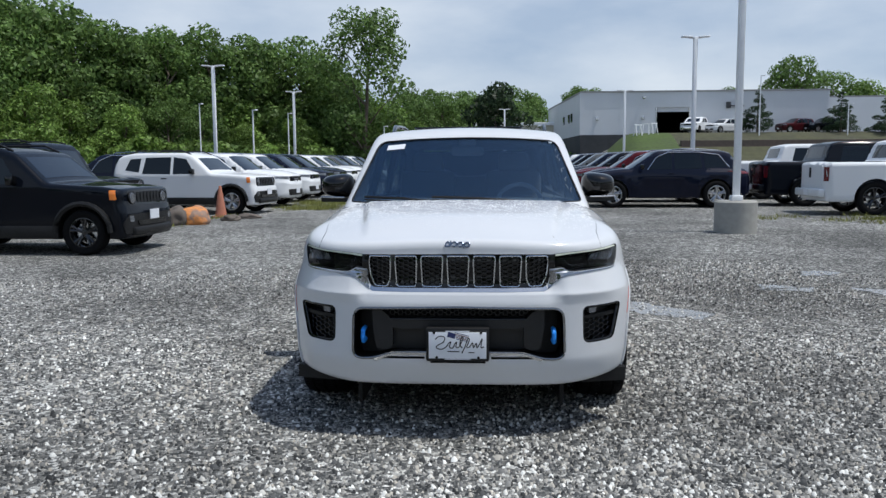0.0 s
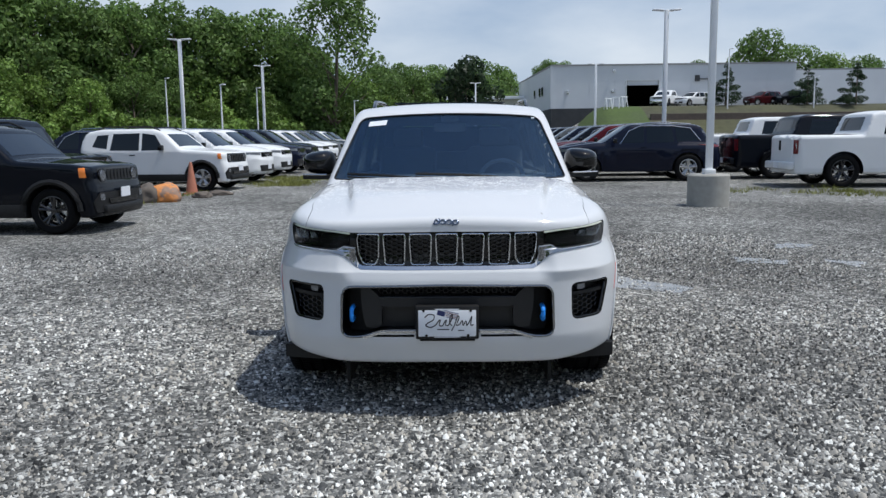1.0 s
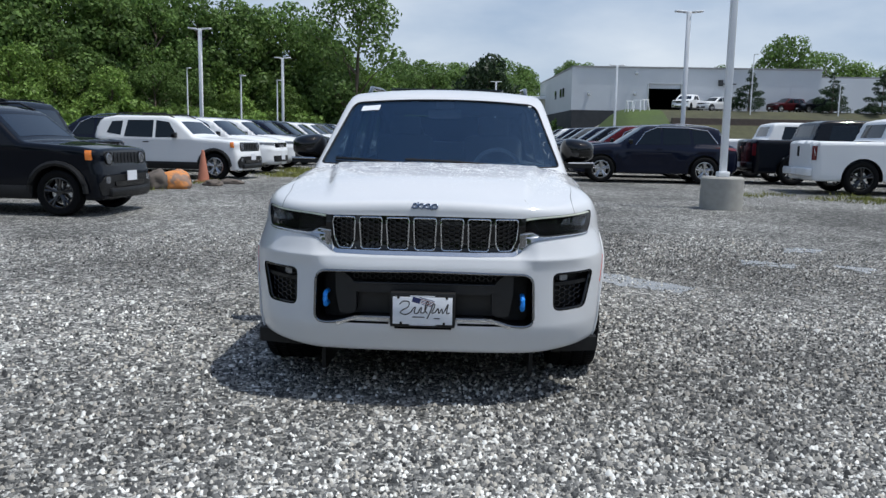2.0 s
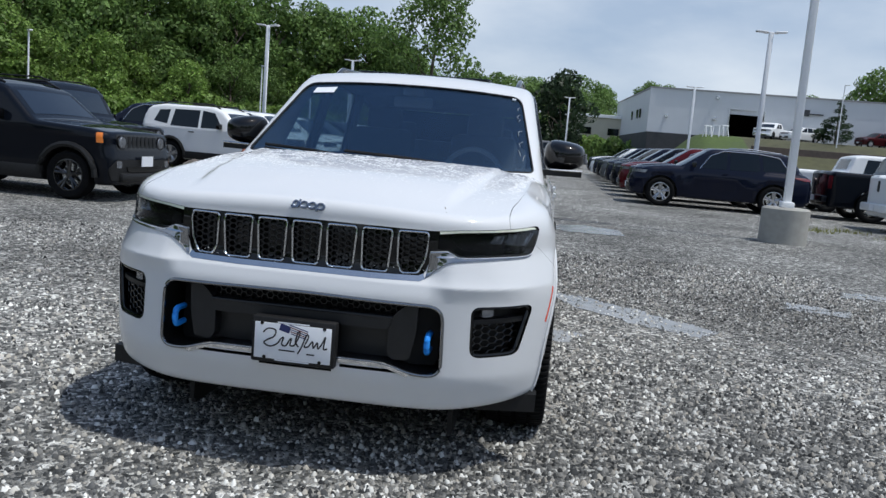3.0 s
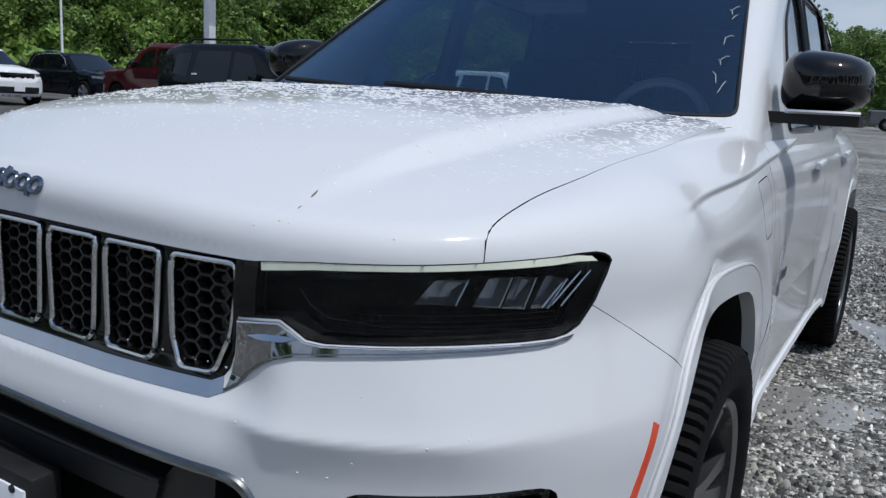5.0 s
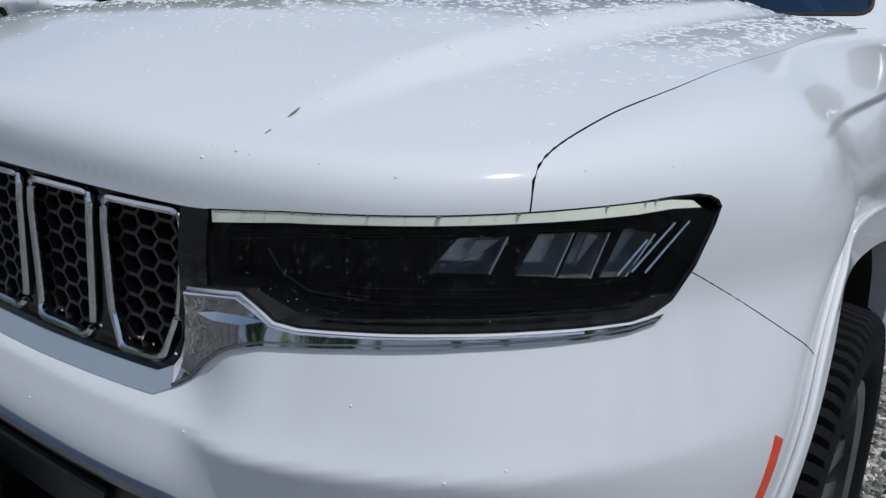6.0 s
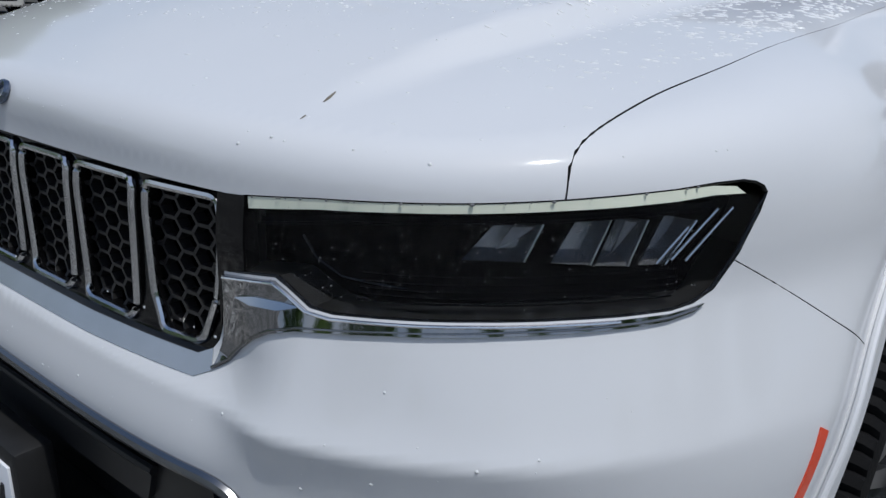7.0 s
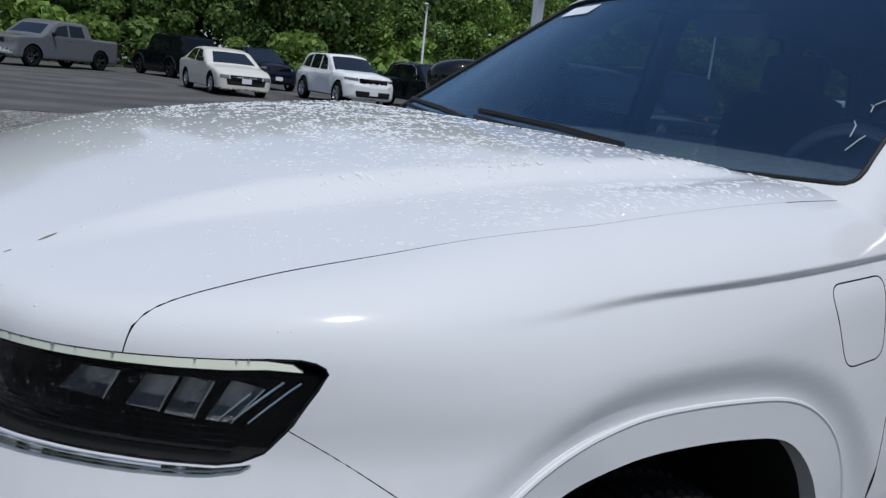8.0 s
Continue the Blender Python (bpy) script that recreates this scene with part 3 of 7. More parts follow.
def honeycomb_bm(poly, cell, depth, bar, sx=1.0, gap=0.0):
    """A hexagon lattice inside a polygon of the front view, its bars as deep as depth behind the skin."""
    bm = bmesh.new()
    xs, zs = [p[0] for p in poly], [p[1] for p in poly]
    segs = []
    h = cell * math.sqrt(3) / 2
    i = 0
    x = min(xs) - cell
    while x < max(xs) + cell:
        z = min(zs) - cell + (h / 2 if i % 2 else 0)
        while z < max(zs) + cell:
            c = [(x + cell / 2 * math.cos(math.radians(60 * k)) * sx, z + cell / 2 * math.sin(math.radians(60 * k))) for k in range(6)]
            for k in (0, 1, 2):
                segs.append((c[k], c[(k + 1) % 6]))
            z += h
        x += cell * 0.75 * sx
        i += 1
    keep = [(a, b) for a, b in segs if inside(poly, *a) or inside(poly, *b)]
    if not keep:
        return bm
    flat = [p for s in keep for p in s]
    front = on_skin(flat, "y", -1, car_field, -depth)
    for k, (a, b) in enumerate(keep):
        p, q = Vector(front[2 * k]), Vector(front[2 * k + 1])
        d = (q - p).normalized()
        up = d.cross(Vector((0, 1, 0))).normalized() * bar * 0.5
        back = Vector((0, 0.012, 0))
        v = [bm.verts.new(w) for w in (p + up, q + up, q - up, p - up, p + up + back, q + up + back, q - up + back, p - up + back)]
        for f in ((0, 1, 2, 3), (0, 4, 5, 1), (3, 2, 6, 7), (1, 5, 6, 2), (0, 3, 7, 4)):
            bm.faces.new([v[m] for m in f])
    bmesh.ops.recalc_face_normals(bm, faces=bm.faces)
    return bm


def flip(poly, s):
    return list(poly) if s > 0 else mirror_x(poly)


def seam_bm(points, axis, sign, field, width=0.0027, depth=0.018, bm=None, steps=8, even=0.0, thin=1.0):
    """A thin ribbon cutter along a line laid on the skin; even: an even step with smoothed turns; thin: how narrow its end is."""
    bm = bm or bmesh.new()
    pts = []
    for (a, b), (c, d) in zip(points, points[1:]):
        pts += [(a + (c - a) * k / steps, b + (d - b) * k / steps) for k in range(steps)]
    pts.append(points[-1])
    pts = np.array(pts)
    if even:
        run = np.concatenate(([0], np.cumsum(np.hypot(*np.diff(pts, axis=0).T))))
        at = np.linspace(0, run[-1], int(run[-1] / even))
        pts = np.stack((np.interp(at, run, pts[:, 0]), np.interp(at, run, pts[:, 1])), 1)
        for _ in range(4):
            pts[1:-1] = (pts[:-2] + 2 * pts[1:-1] + pts[2:]) / 4
    n = len(pts)
    o = np.zeros((n, 3))
    i, j, k = {"y": (0, 2, 1), "x": (1, 2, 0), "z": (0, 1, 2)}[axis]
    o[:, i], o[:, j] = pts[:, 0], pts[:, 1]
    o[:, k] = {"y": 2.2, "x": 0.0, "z": 0.6}[axis]
    d = np.zeros(3)
    d[k] = sign
    p = solve_rays(field, o, np.tile(d, (n, 1)), 3.0)
    nv = field_normals(field, p)
    rings = []
    for q in range(n):
        t = Vector(p[min(q + 1, n - 1)] - p[max(q - 1, 0)]).normalized()
        nn = Vector(nv[q])
        s = t.cross(nn).normalized() * width * 0.5 * (1 + (thin - 1) * min(1.0, max(0.0, (q / n - 0.45) / 0.45)))
        c = Vector(p[q])
        rings.append([bm.verts.new(c + s + nn * depth), bm.verts.new(c - s + nn * depth), bm.verts.new(c - s - nn * depth), bm.verts.new(c + s - nn * depth)])
    fs = []
    for r, q in zip(rings, rings[1:]):
        for m in range(4):
            fs.append(bm.faces.new((r[m], r[(m + 1) % 4], q[(m + 1) % 4], q[m])))
    fs += [bm.faces.new(rings[0][::-1]), bm.faces.new(rings[-1])]
    bmesh.ops.recalc_face_normals(bm, faces=fs)
    return bm


def cut_materials(me, cutter):
    """A cut whose new faces take the second material."""
    cm = bpy.data.meshes.new("cutter")
    for f in cutter.faces:
        f.material_index = 0
    cutter.to_mesh(cm)
    cutter.free()
    cm.materials.append(me.materials[1])
    a, b = new("cut_a", me), new("cut_b", cm)
    mod = a.modifiers.new("b", "BOOLEAN")
    mod.operation, mod.object, mod.solver, mod.material_mode, mod.use_self = "DIFFERENCE", b, "EXACT", "TRANSFER", True
    out = bpy.data.meshes.new_from_object(a.evaluated_get(bpy.context.evaluated_depsgraph_get()))
    bpy.data.objects.remove(a)
    bpy.data.objects.remove(b)
    return out



def white_car():
    car = thing("parked_suv", "wet pearl-white sport utility car on grey gravel", "car")
    # body shell with its openings and shut lines
    me = field_mesh("body", car_field, 1.0, 3.9, 0.64, ang=320, front=140, rows=120, back=20, warp=0.27, power=1.5, fine=(21.4, 30.3, 40))
    me.materials.append(M_WHITE)
    me.materials.append(M_BLACK)
    cm = cut_materials(me, prism_bm(GRILLE, "y", -0.3, 0.20))
    c = prism_bm(LOWER, "y", -0.3, 0.30)
    for x0, x1, zz in ((-0.385, -0.17, 0.414), (-0.14, 0.14, 0.392), (0.17, 0.385, 0.414)):
        prism_bm([(x0, zz), (x1, zz), (x1, zz + 0.012), (x0, zz + 0.012)], "y", -0.3, 0.2, bm=c)
    for s in (1, -1):
        prism_bm(flip(HEADLIGHT, s), "y", -0.31, 0.56, bm=c)
        prism_bm(flip(FOG, s), "y", -0.3, 0.40, bm=c)
    cm = cut_materials(cm, c)
    c = bmesh.new()
    for s in (1, -1):
        for dy in (0, AXLE_R - AXLE_F):
            prism_bm([(a + dy, b) for a, b in ARCH], "x", min(s * 0.58, s * 1.3), max(s * 0.58, s * 1.3), bm=c)
    cm = cut_materials(cm, c)
    c = bmesh.new()
    for s in (1, -1):
        seam_bm([(s * a, b) for a, b in HOOD_SEAM[:9]], "z", 1, car_field, bm=c, even=0.013, thin=0.2)
        seam_bm([(s * a, b) for a, b in HOOD_SEAM[8:-1]], "z", 1, car_field, width=0.0005, bm=c, even=0.02)
        seam_bm([(s * a, b) for a, b in HOOD_SEAM[-2:]], "z", 1, car_field, width=0.0018, bm=c, even=0.02)
        seam_bm([(0.375, 0.903), (0.382, 0.899), (0.435, 0.866), (0.502, 0.819), (0.575, 0.772)], "x", s, car_field, width=0.0013, bm=c, even=0.011)
        seam_bm([(1.50, 1.10), (1.47, 0.9), (1.44, 0.34)], "x", s, car_field, bm=c)
        seam_bm([(2.64, 1.12), (2.64, 0.35)], "x", s, car_field, bm=c)
        seam_bm([(3.62, 1.10), (3.56, 0.9), (3.40, 0.72)], "x", s, car_field, bm=c)
    ring = rounded([(1.245, 1.012), (1.42, 1.02), (1.42, 0.885), (1.295, 0.880)], 0.03, 5)
    seam_bm(ring + [ring[0]], "x", 1, car_field, width=0.0026, steps=2, bm=c)
    cm = cut_materials(cm, c)
    field_shade(cm, car_field)
    mesh_part("body", cm, None, car, "pearl white painted body", smooth=False)
    for s in (1, -1):
        for k, dy in enumerate((0, AXLE_R - AXLE_F)):
            inner = even_line([(a + dy, b) for a, b in ARCH if b > 0.28], 90)
            outer = even_line([(a + dy, b) for a, b in ARCH_LIP], 90)
            lip = part("arch_lip", band_bm(inner, outer, "x", s, car_field, 0.010, 0.03), M_WHITE, car)
            part("lip_edge", tube_bm(on_skin(outer, "x", s, car_field, 0.0075).tolist(), 0.0042, 8), M_WHITE, lip)
            bm = prism_bm([(a + dy, b) for a, b in offset_poly(ARCH, 0.02)], "x", min(s * 0.55, s * 0.57), max(s * 0.55, s * 0.57))
            part("wheel_liner", bm, M_BLACK, car)
    glasshouse(car)
    grille_parts(car)
    for s in (1, -1):
        headlight_parts(car, s)
        fog_parts(car, s)
        mirror_parts(car, s)
        side_parts(car, s)
    bumper_parts(car)
    cabin_parts(car)
    bonnet_parts(car)
    for sx in (1, -1):
        for wy in (AXLE_F, AXLE_R):
            wheel_parts(car, "wheel", (sx * 0.812, wy, WHEEL_R), radius=WHEEL_R, rim=0.25, side=sx)
    return car


def glasshouse(car):
    shell = field_mesh("roof", cabin_field, 2.5, 3.6, 1.25, ang=200, front=60, rows=50, back=24)
    shell.materials.append(M_WHITE)
    shell.materials.append(M_INTERIOR)
    inner = field_mesh("inner", lambda x, y, z: cabin_field(x, y, z) + 0.045, 2.5, 3.5, 1.25, ang=80, front=24, rows=20, back=12)
    ib = bmesh.new()
    ib.from_mesh(inner)
    shell = cut_materials(shell, ib)
    c = prism_bm(WINDSCREEN, "y", 0.5, 2.7)
    for s in (1, -1):
        for poly in SIDE_WINDOWS:
            prism_bm(poly, "x", min(s * 0.3, s * 1.3), max(s * 0.3, s * 1.3), bm=c)
    prism_bm([(-0.55, 1.2), (0.55, 1.2), (0.5, 1.55), (-0.5, 1.55)], "y", 3.9, 5.2, bm=c)
    shell = cut_materials(shell, c)
    field_shade(shell, cabin_field)
    mesh_part("roof", shell, None, car, "white roof and pillars", smooth=False)
    ws = part("windscreen", patch_bm(WINDSCREEN, "y", -1, cabin_field, -0.005, 0.05, 0.005), M_GLASS, car, "dark tinted windscreen")
    ws.visible_shadow = False
    part("screen_edge", trim_bm(offset_poly(WINDSCREEN, -0.004), "y", -1, cabin_field, 0.005, -0.001), M_BLACK, ws)
    st = on_skin([(-0.585, 1.545), (-0.455, 1.556), (-0.462, 1.520), (-0.592, 1.510)], "y", -1, cabin_field, -0.002)
    bm = bmesh.new()
    lo = [bm.verts.new(p) for p in st]
    hi = [bm.verts.new(Vector(p) + Vector((0, -0.001, 0.001))) for p in st]
    bm.faces.new(hi)
    bm.faces.new(lo[::-1])
    for k in range(4):
        bm.faces.new((lo[k], lo[(k + 1) % 4], hi[(k + 1) % 4], hi[k]))
    bmesh.ops.recalc_face_normals(bm, faces=bm.faces)
    part("sticker", bm, M_PLATE, ws, "small white paper sticker", smooth=False)
    for x, z, dx, dz in ((0.642, 1.50, 0.012, 0.010), (0.645, 1.49, -0.008, 0.014), (0.648, 1.455, 0.016, 0.012), (0.655, 1.44, -0.014, 0.016), (0.660, 1.425, 0.010, 0.014), (0.668, 1.365, 0.020, 0.006), (0.672, 1.345, -0.006, 0.022), (0.684, 1.30, 0.018, 0.010), (0.690, 1.285, -0.012, 0.014), (0.700, 1.235, -0.020, 0.030), (0.715, 1.21, 0.006, 0.030)):
        p = on_skin([(x, z), (x + dx * 0.5, z + dz * 0.6 + 0.004), (x + dx, z + dz)], "y", -1, cabin_field, 0.0)
        part("chalk_stroke", tube_bm(p.tolist(), 0.0013, 5), M_CHALK, ws)
    p = on_skin([(0.60, 1.560), (0.622, 1.558)], "y", -1, cabin_field, 0.0)
    part("white_tag", tube_bm(p.tolist(), 0.007, 6), M_PLATE, ws)
    for s in (1, -1):
        for poly in SIDE_WINDOWS:
            g = part("side_window", patch_bm(poly, "x", s, cabin_field, -0.008, 0.1, 0.005), M_SIDEGLASS, car)
            g.visible_shadow = False
            part("window_seal", trim_bm(poly, "x", s, cabin_field, 0.010, -0.002, step=0.05), M_GLOSS, g)
        rail = [(s * 0.60, 2.45, 1.65), (s * 0.605, 2.62, 1.71), (s * 0.60, 3.2, 1.73), (s * 0.585, 3.9, 1.70), (s * 0.57, 4.05, 1.64)]
        part("roof_rail", tube_bm(rail, 0.017, 8), M_GLOSS, car)
    part("roof_glass", box_bm((0.86, 1.5, 0.008), (0, 3.1, 1.6905), 0.003), M_DARKGLASS, car)
    part("tailgate_window", box_bm((1.1, 0.012, 0.36), (0, 4.37, 1.38), rot=Euler((0.5, 0, 0))), M_DARKGLASS, car)


def slot_poly(k):
    """The outline of slot k, -3 to 3."""
    c = 0.1335 * k
    if abs(k) == 3:
        p = [(c - 0.056, 0.936), (c + 0.055, 0.937), (c + 0.060, 0.905), (c + 0.050, 0.835), (c + 0.026, 0.784), (c - 0.036, 0.781), (c - 0.053, 0.815)]
        p = p if k > 0 else [(-a + 2 * c, b) for a, b in p][::-1]
        return rounded(p, [0.012] * 7, 4)
    t = 0.004 * k / 3
    return rounded([(c - 0.056, 0.936), (c + 0.056, 0.936), (c + 0.056, 0.90), (c + 0.050 - t, 0.780), (c - 0.050 - t, 0.780), (c - 0.056, 0.90)], [0.012, 0.012, 0.05, 0.016, 0.016, 0.05], 4)


def grille_parts(car):
    g = part("grille", patch_bm(offset_poly(GRILLE, 0.003), "y", -1, car_field, -0.052, 0.04, 0.01), M_GLOSS, car, "black grille panel")
    frame = patch_bm(offset_poly(GRILLE, 0.001), "y", -1, car_field, -0.010, 0.03, 0.03)
    me = bpy.data.meshes.new("grille_surround")
    frame.to_mesh(me)
    frame.free()
    me.materials.append(M_GLOSS)
    me.materials.append(M_GLOSS)
    c = bmesh.new()
    for k in range(-3, 4):
        prism_bm(offset_poly(slot_poly(k), -0.002), "y", -0.3, 0.4, bm=c)
    me = cut_materials(me, c)
    mesh_part("grille_surround", me, None, g)
    for k in range(-3, 4):
        poly = slot_poly(k)
        part("slot_ring", trim_bm(offset_poly(poly, -0.001), "y", -1, car_field, 0.0046, -0.006, step=0.01), M_RING, g, "satin chrome slot ring")
        part("slot_mesh", honeycomb_bm(offset_poly(poly, -0.004), 0.025, 0.014, 0.0038, 1.35), M_MESH, g, "black honeycomb mesh")
    # the polished strip that runs under the grille and on below both lamps
    edge = [(a, b) for a, b in CHROME_LOW if a <= 0.47][::-1]
    lower = dense([(-a, b) for a, b in edge[::-1]] + edge, 0.02)
    upper = [(a * 0.985, b + 0.019) for a, b in lower]
    part("chrome_strip", band_bm(upper, lower, "y", -1, car_field, 0.001, 0.03), M_DARKCHROME, g, "polished strip under the grille")


def bowl_bm(poly, front, back):
    """A recess behind the skin: back wall and side walls of a four-sided cell."""
    bm = bmesh.new()
    n = len(poly)
    cx, cz = sum(p[0] for p in poly) / n, sum(p[1] for p in poly) / n
    inner = [(cx + (a - cx) * 0.72, cz + (b - cz) * 0.72 + 0.004) for a, b in poly]
    rim = [bm.verts.new(p) for p in on_skin(poly, "y", -1, car_field, -front)]
    deep = [bm.verts.new(p) for p in on_skin(inner, "y", -1, car_field, -back)]
    fs = [bm.faces.new(deep)]
    for k in range(n):
        fs.append(bm.faces.new((rim[k], rim[(k + 1) % n], deep[(k + 1) % n], deep[k])))
    bmesh.ops.recalc_face_normals(bm, faces=fs)
    return bm


def headlight_parts(car, s):
    h = part("headlight", patch_bm(flip(offset_poly(HEADLIGHT, 0.002), s), "y", -1, car_field, -0.045, 0.02, 0.008), M_SMOKE, car, "smoked black headlight")
    lens = part("lens", patch_bm(flip(DRL_LOW[::-1] + [(0.846, 0.9535)] + HEAD_SIDE + HEAD_LOW, s), "y", -1, car_field, -0.0005, 0.02, 0.002), M_CLEAR, h, "clear lens")
    lens.visible_shadow = False
    part("lens_gasket", trim_bm(flip(offset_poly(HEADLIGHT, 0.0), s), "y", -1, car_field, 0.0026, -0.003, step=0.01), M_GLOSS, h)
    top = [(a, b - 0.0015) for a, b in HEAD_TOP[1:8]] + [(0.820, 0.967), (0.832, 0.965)]
    part("light_guide", patch_bm(flip(top + DRL_LOW, s), "y", -1, car_field, -0.001, 0.012, 0.012), M_DRL, h, "milky daytime light strip")
    cells = [[(0.684, 0.905), (0.727, 0.904), (0.736, 0.938), (0.704, 0.938)], [(0.744, 0.902), (0.768, 0.899), (0.776, 0.940), (0.756, 0.941)], [(0.771, 0.898), (0.790, 0.896), (0.797, 0.938), (0.779, 0.940)], [(0.796, 0.896), (0.811, 0.895), (0.824, 0.934), (0.806, 0.941)]]
    for k, c in enumerate(cells):
        bowl = new("lamp_cell")
        bowl.parent = h
        (x0, z0), (x1, z1), (x2, z2), (x3, z3) = c
        part("reflector", bowl_bm(flip(c, s), 0.022, 0.041), M_REFLECTOR, bowl)
        part("cell_edge", tube_bm(on_skin(flip(dense([c[1], c[2]], 0.01), s), "y", -1, car_field, -0.021).tolist(), 0.0013, 6), M_DARKCHROME, bowl)
        if k in (0, 2):
            face = [(x0 + 0.55 * (x1 - x0), z0 + 0.010), (x1 - 0.004, z1 + 0.022), (x2 - 0.004, z2 - 0.003), (x3 + 0.4 * (x2 - x3), z3 - 0.003)]
            part("bright_facet", patch_bm(flip(face, s), "y", -1, car_field, -0.027, 0.008, 0.003), M_LAMP, bowl)
    for z in (0.866, 0.871, 0.876, 0.882, 0.889):
        q = [(0.60 + 0.2 * (z - 0.86), z), (0.69, z + 0.003), (0.76, z + 0.004), (0.815, z + 0.004)]
        part("lamp_rib", tube_bm(on_skin(flip(dense(q, 0.015), s), "y", -1, car_field, -0.014).tolist(), 0.0010, 6), M_SMOKE, h)
    visor = [(0.50, 0.921), (0.58, 0.934), (0.68, 0.9415), (0.80, 0.946), (0.828, 0.948)]
    for lift, z0, r, m in ((-0.018, 0.0, 0.005, M_SMOKE), (-0.010, -0.002, 0.0008, M_SMOKE)):
        part("inner_bezel", tube_bm(on_skin(flip(dense([(a, b + z0) for a, b in visor], 0.015), s), "y", -1, car_field, lift).tolist(), r, 6), m, h)
    part("inner_step", tube_bm(on_skin(flip(dense([(0.545, 0.914), (0.560, 0.893), (0.585, 0.880), (0.66, 0.876)], 0.01), s), "y", -1, car_field, -0.018).tolist(), 0.0012, 6), M_GLOSS, h)
    # rain drops hanging along the top edge of the light strip and on the lens
    rng = np.random.default_rng(3)
    k = 26
    xs = rng.uniform(0.50, 0.82, k)
    zs = np.interp(xs, [a for a, b in HEAD_TOP], [b for a, b in HEAD_TOP]) - 0.0015
    xs, zs = np.concatenate((xs, rng.uniform(0.52, 0.83, 150))), np.concatenate((zs, rng.uniform(0.868, 0.945, 150)))
    rr = np.concatenate((rng.uniform(0.0007, 0.0016, k), rng.uniform(0.0004, 0.0009, 150)))
    bm = bmesh.new()
    for q, r in zip(on_skin(flip(list(zip(xs, zs)), s), "y", -1, car_field, 0.0008), rr):
        bmesh.ops.create_icosphere(bm, subdivisions=1, radius=r, matrix=Matrix.Translation(q))
    tagged(part("lens_beading", bm, M_DROP, h, "small rain drops on the lamp"), kind="stuff")
    # polished strip below the lamp with its wing at the inner end
    low = [p for p in CHROME_LOW if 0.45 <= p[0] < 0.83]
    poly = [(0.829, 0.8640), (0.822, 0.8612), (0.812, 0.8585)] + [(a, b - 0.0015) for a, b in HEAD_LOW[:6]] + [(0.528, 0.8715), (0.4675, 0.8655), (0.4665, 0.842), (0.462, 0.806)] + low[::-1]
    wing = patch_bm(flip(poly, s), "y", -1, car_field, 0.002, 0.012, 0.02)
    for v in wing.verts:
        v.co.y -= 0.003 * min(1.0, max(0.0, (v.co.z - 0.80) / 0.07))
    part("lamp_corner", patch_bm(flip([(0.459, 0.9425), (0.492, 0.944), (0.492, 0.874), (0.466, 0.868), (0.4615, 0.83), (0.458, 0.806)], s), "y", -1, car_field, 0.0008, 0.02, 0.02), M_GLOSS, h)
    ch = part("chrome_wing", wing, M_CHROMEDARK, car, "polished strip below the headlight")
    leaf = patch_bm(flip(rounded([(0.486, 0.8490), (0.508, 0.8530), (0.540, 0.8540), (0.560, 0.8530), (0.540, 0.8470), (0.508, 0.8458)], 0.003), s), "y", -1, car_field, 0.0075, 0.006, 0.004)
    for v in leaf.verts:
        v.co.y += 0.45 * (v.co.z - 0.852)
    part("wing_inlay", leaf, M_DARKCHROME, ch)
    part("wing_edge", trim_bm(flip([(a, b - 0.0035) for a, b in HEAD_LOW[:6]] + [(0.528, 0.8695), (0.4685, 0.8635)], s), "y", -1, car_field, 0.0017, 0.0052, closed=False), M_CHROME, ch)
    part("wing_edge", trim_bm(flip([(a, b + 0.0025) for a, b in low], s), "y", -1, car_field, 0.0016, 0.0025, closed=False), M_SATIN, ch)
    for a, b in (((0.812, 0.900), (0.832, 0.944)), ((0.820, 0.898), (0.840, 0.944)), ((0.804, 0.898), (0.818, 0.930))):
        part("lamp_fin", tube_bm(on_skin(flip(dense([a, b], 0.01), s), "y", -1, car_field, -0.016).tolist(), 0.0016, 6), M_DARKCHROME, h)
    return h


def fog_parts(car, s):
    f = part("bumper_vent", patch_bm(flip(offset_poly(FOG, 0.003), s), "y", -1, car_field, -0.06, 0.03, 0.01), M_BLACK, car, "black corner vent of the bumper")
    part("vent_rim", trim_bm(flip(offset_poly(FOG, -0.006), s), "y", -1, car_field, 0.008, -0.012, step=0.015), M_GLOSS, f)
    lamp = part("fog_lamp", patch_bm(flip(rounded([(0.682, 0.662), (0.726, 0.663), (0.724, 0.635), (0.684, 0.634)], 0.007), s), "y", -1, car_field, -0.022, 0.012, 0.03), M_LAMP, f, "small clear fog lamp")
    part("fin", patch_bm(flip([(0.65, 0.625), (0.845, 0.632), (0.84, 0.612), (0.65, 0.608)], s), "y", -1, car_field, -0.020, 0.02, 0.04), M_BLACK, f)
    area = rounded([(0.65, 0.605), (0.828, 0.610), (0.80, 0.500), (0.655, 0.497)], 0.02)
    part("vent_mesh", honeycomb_bm(flip(area, s), 0.030, 0.030, 0.004, 1.25), M_GLOSS, f, "black mesh of the vent")
    refl = [(0.448, 0.732), (0.461, 0.724), (0.408, 0.590), (0.393, 0.595)]
    part("side_reflector", patch_bm(refl, "x", s, car_field, 0.0015, 0.02, 0.010), M_RED, car, "orange-red side reflector")


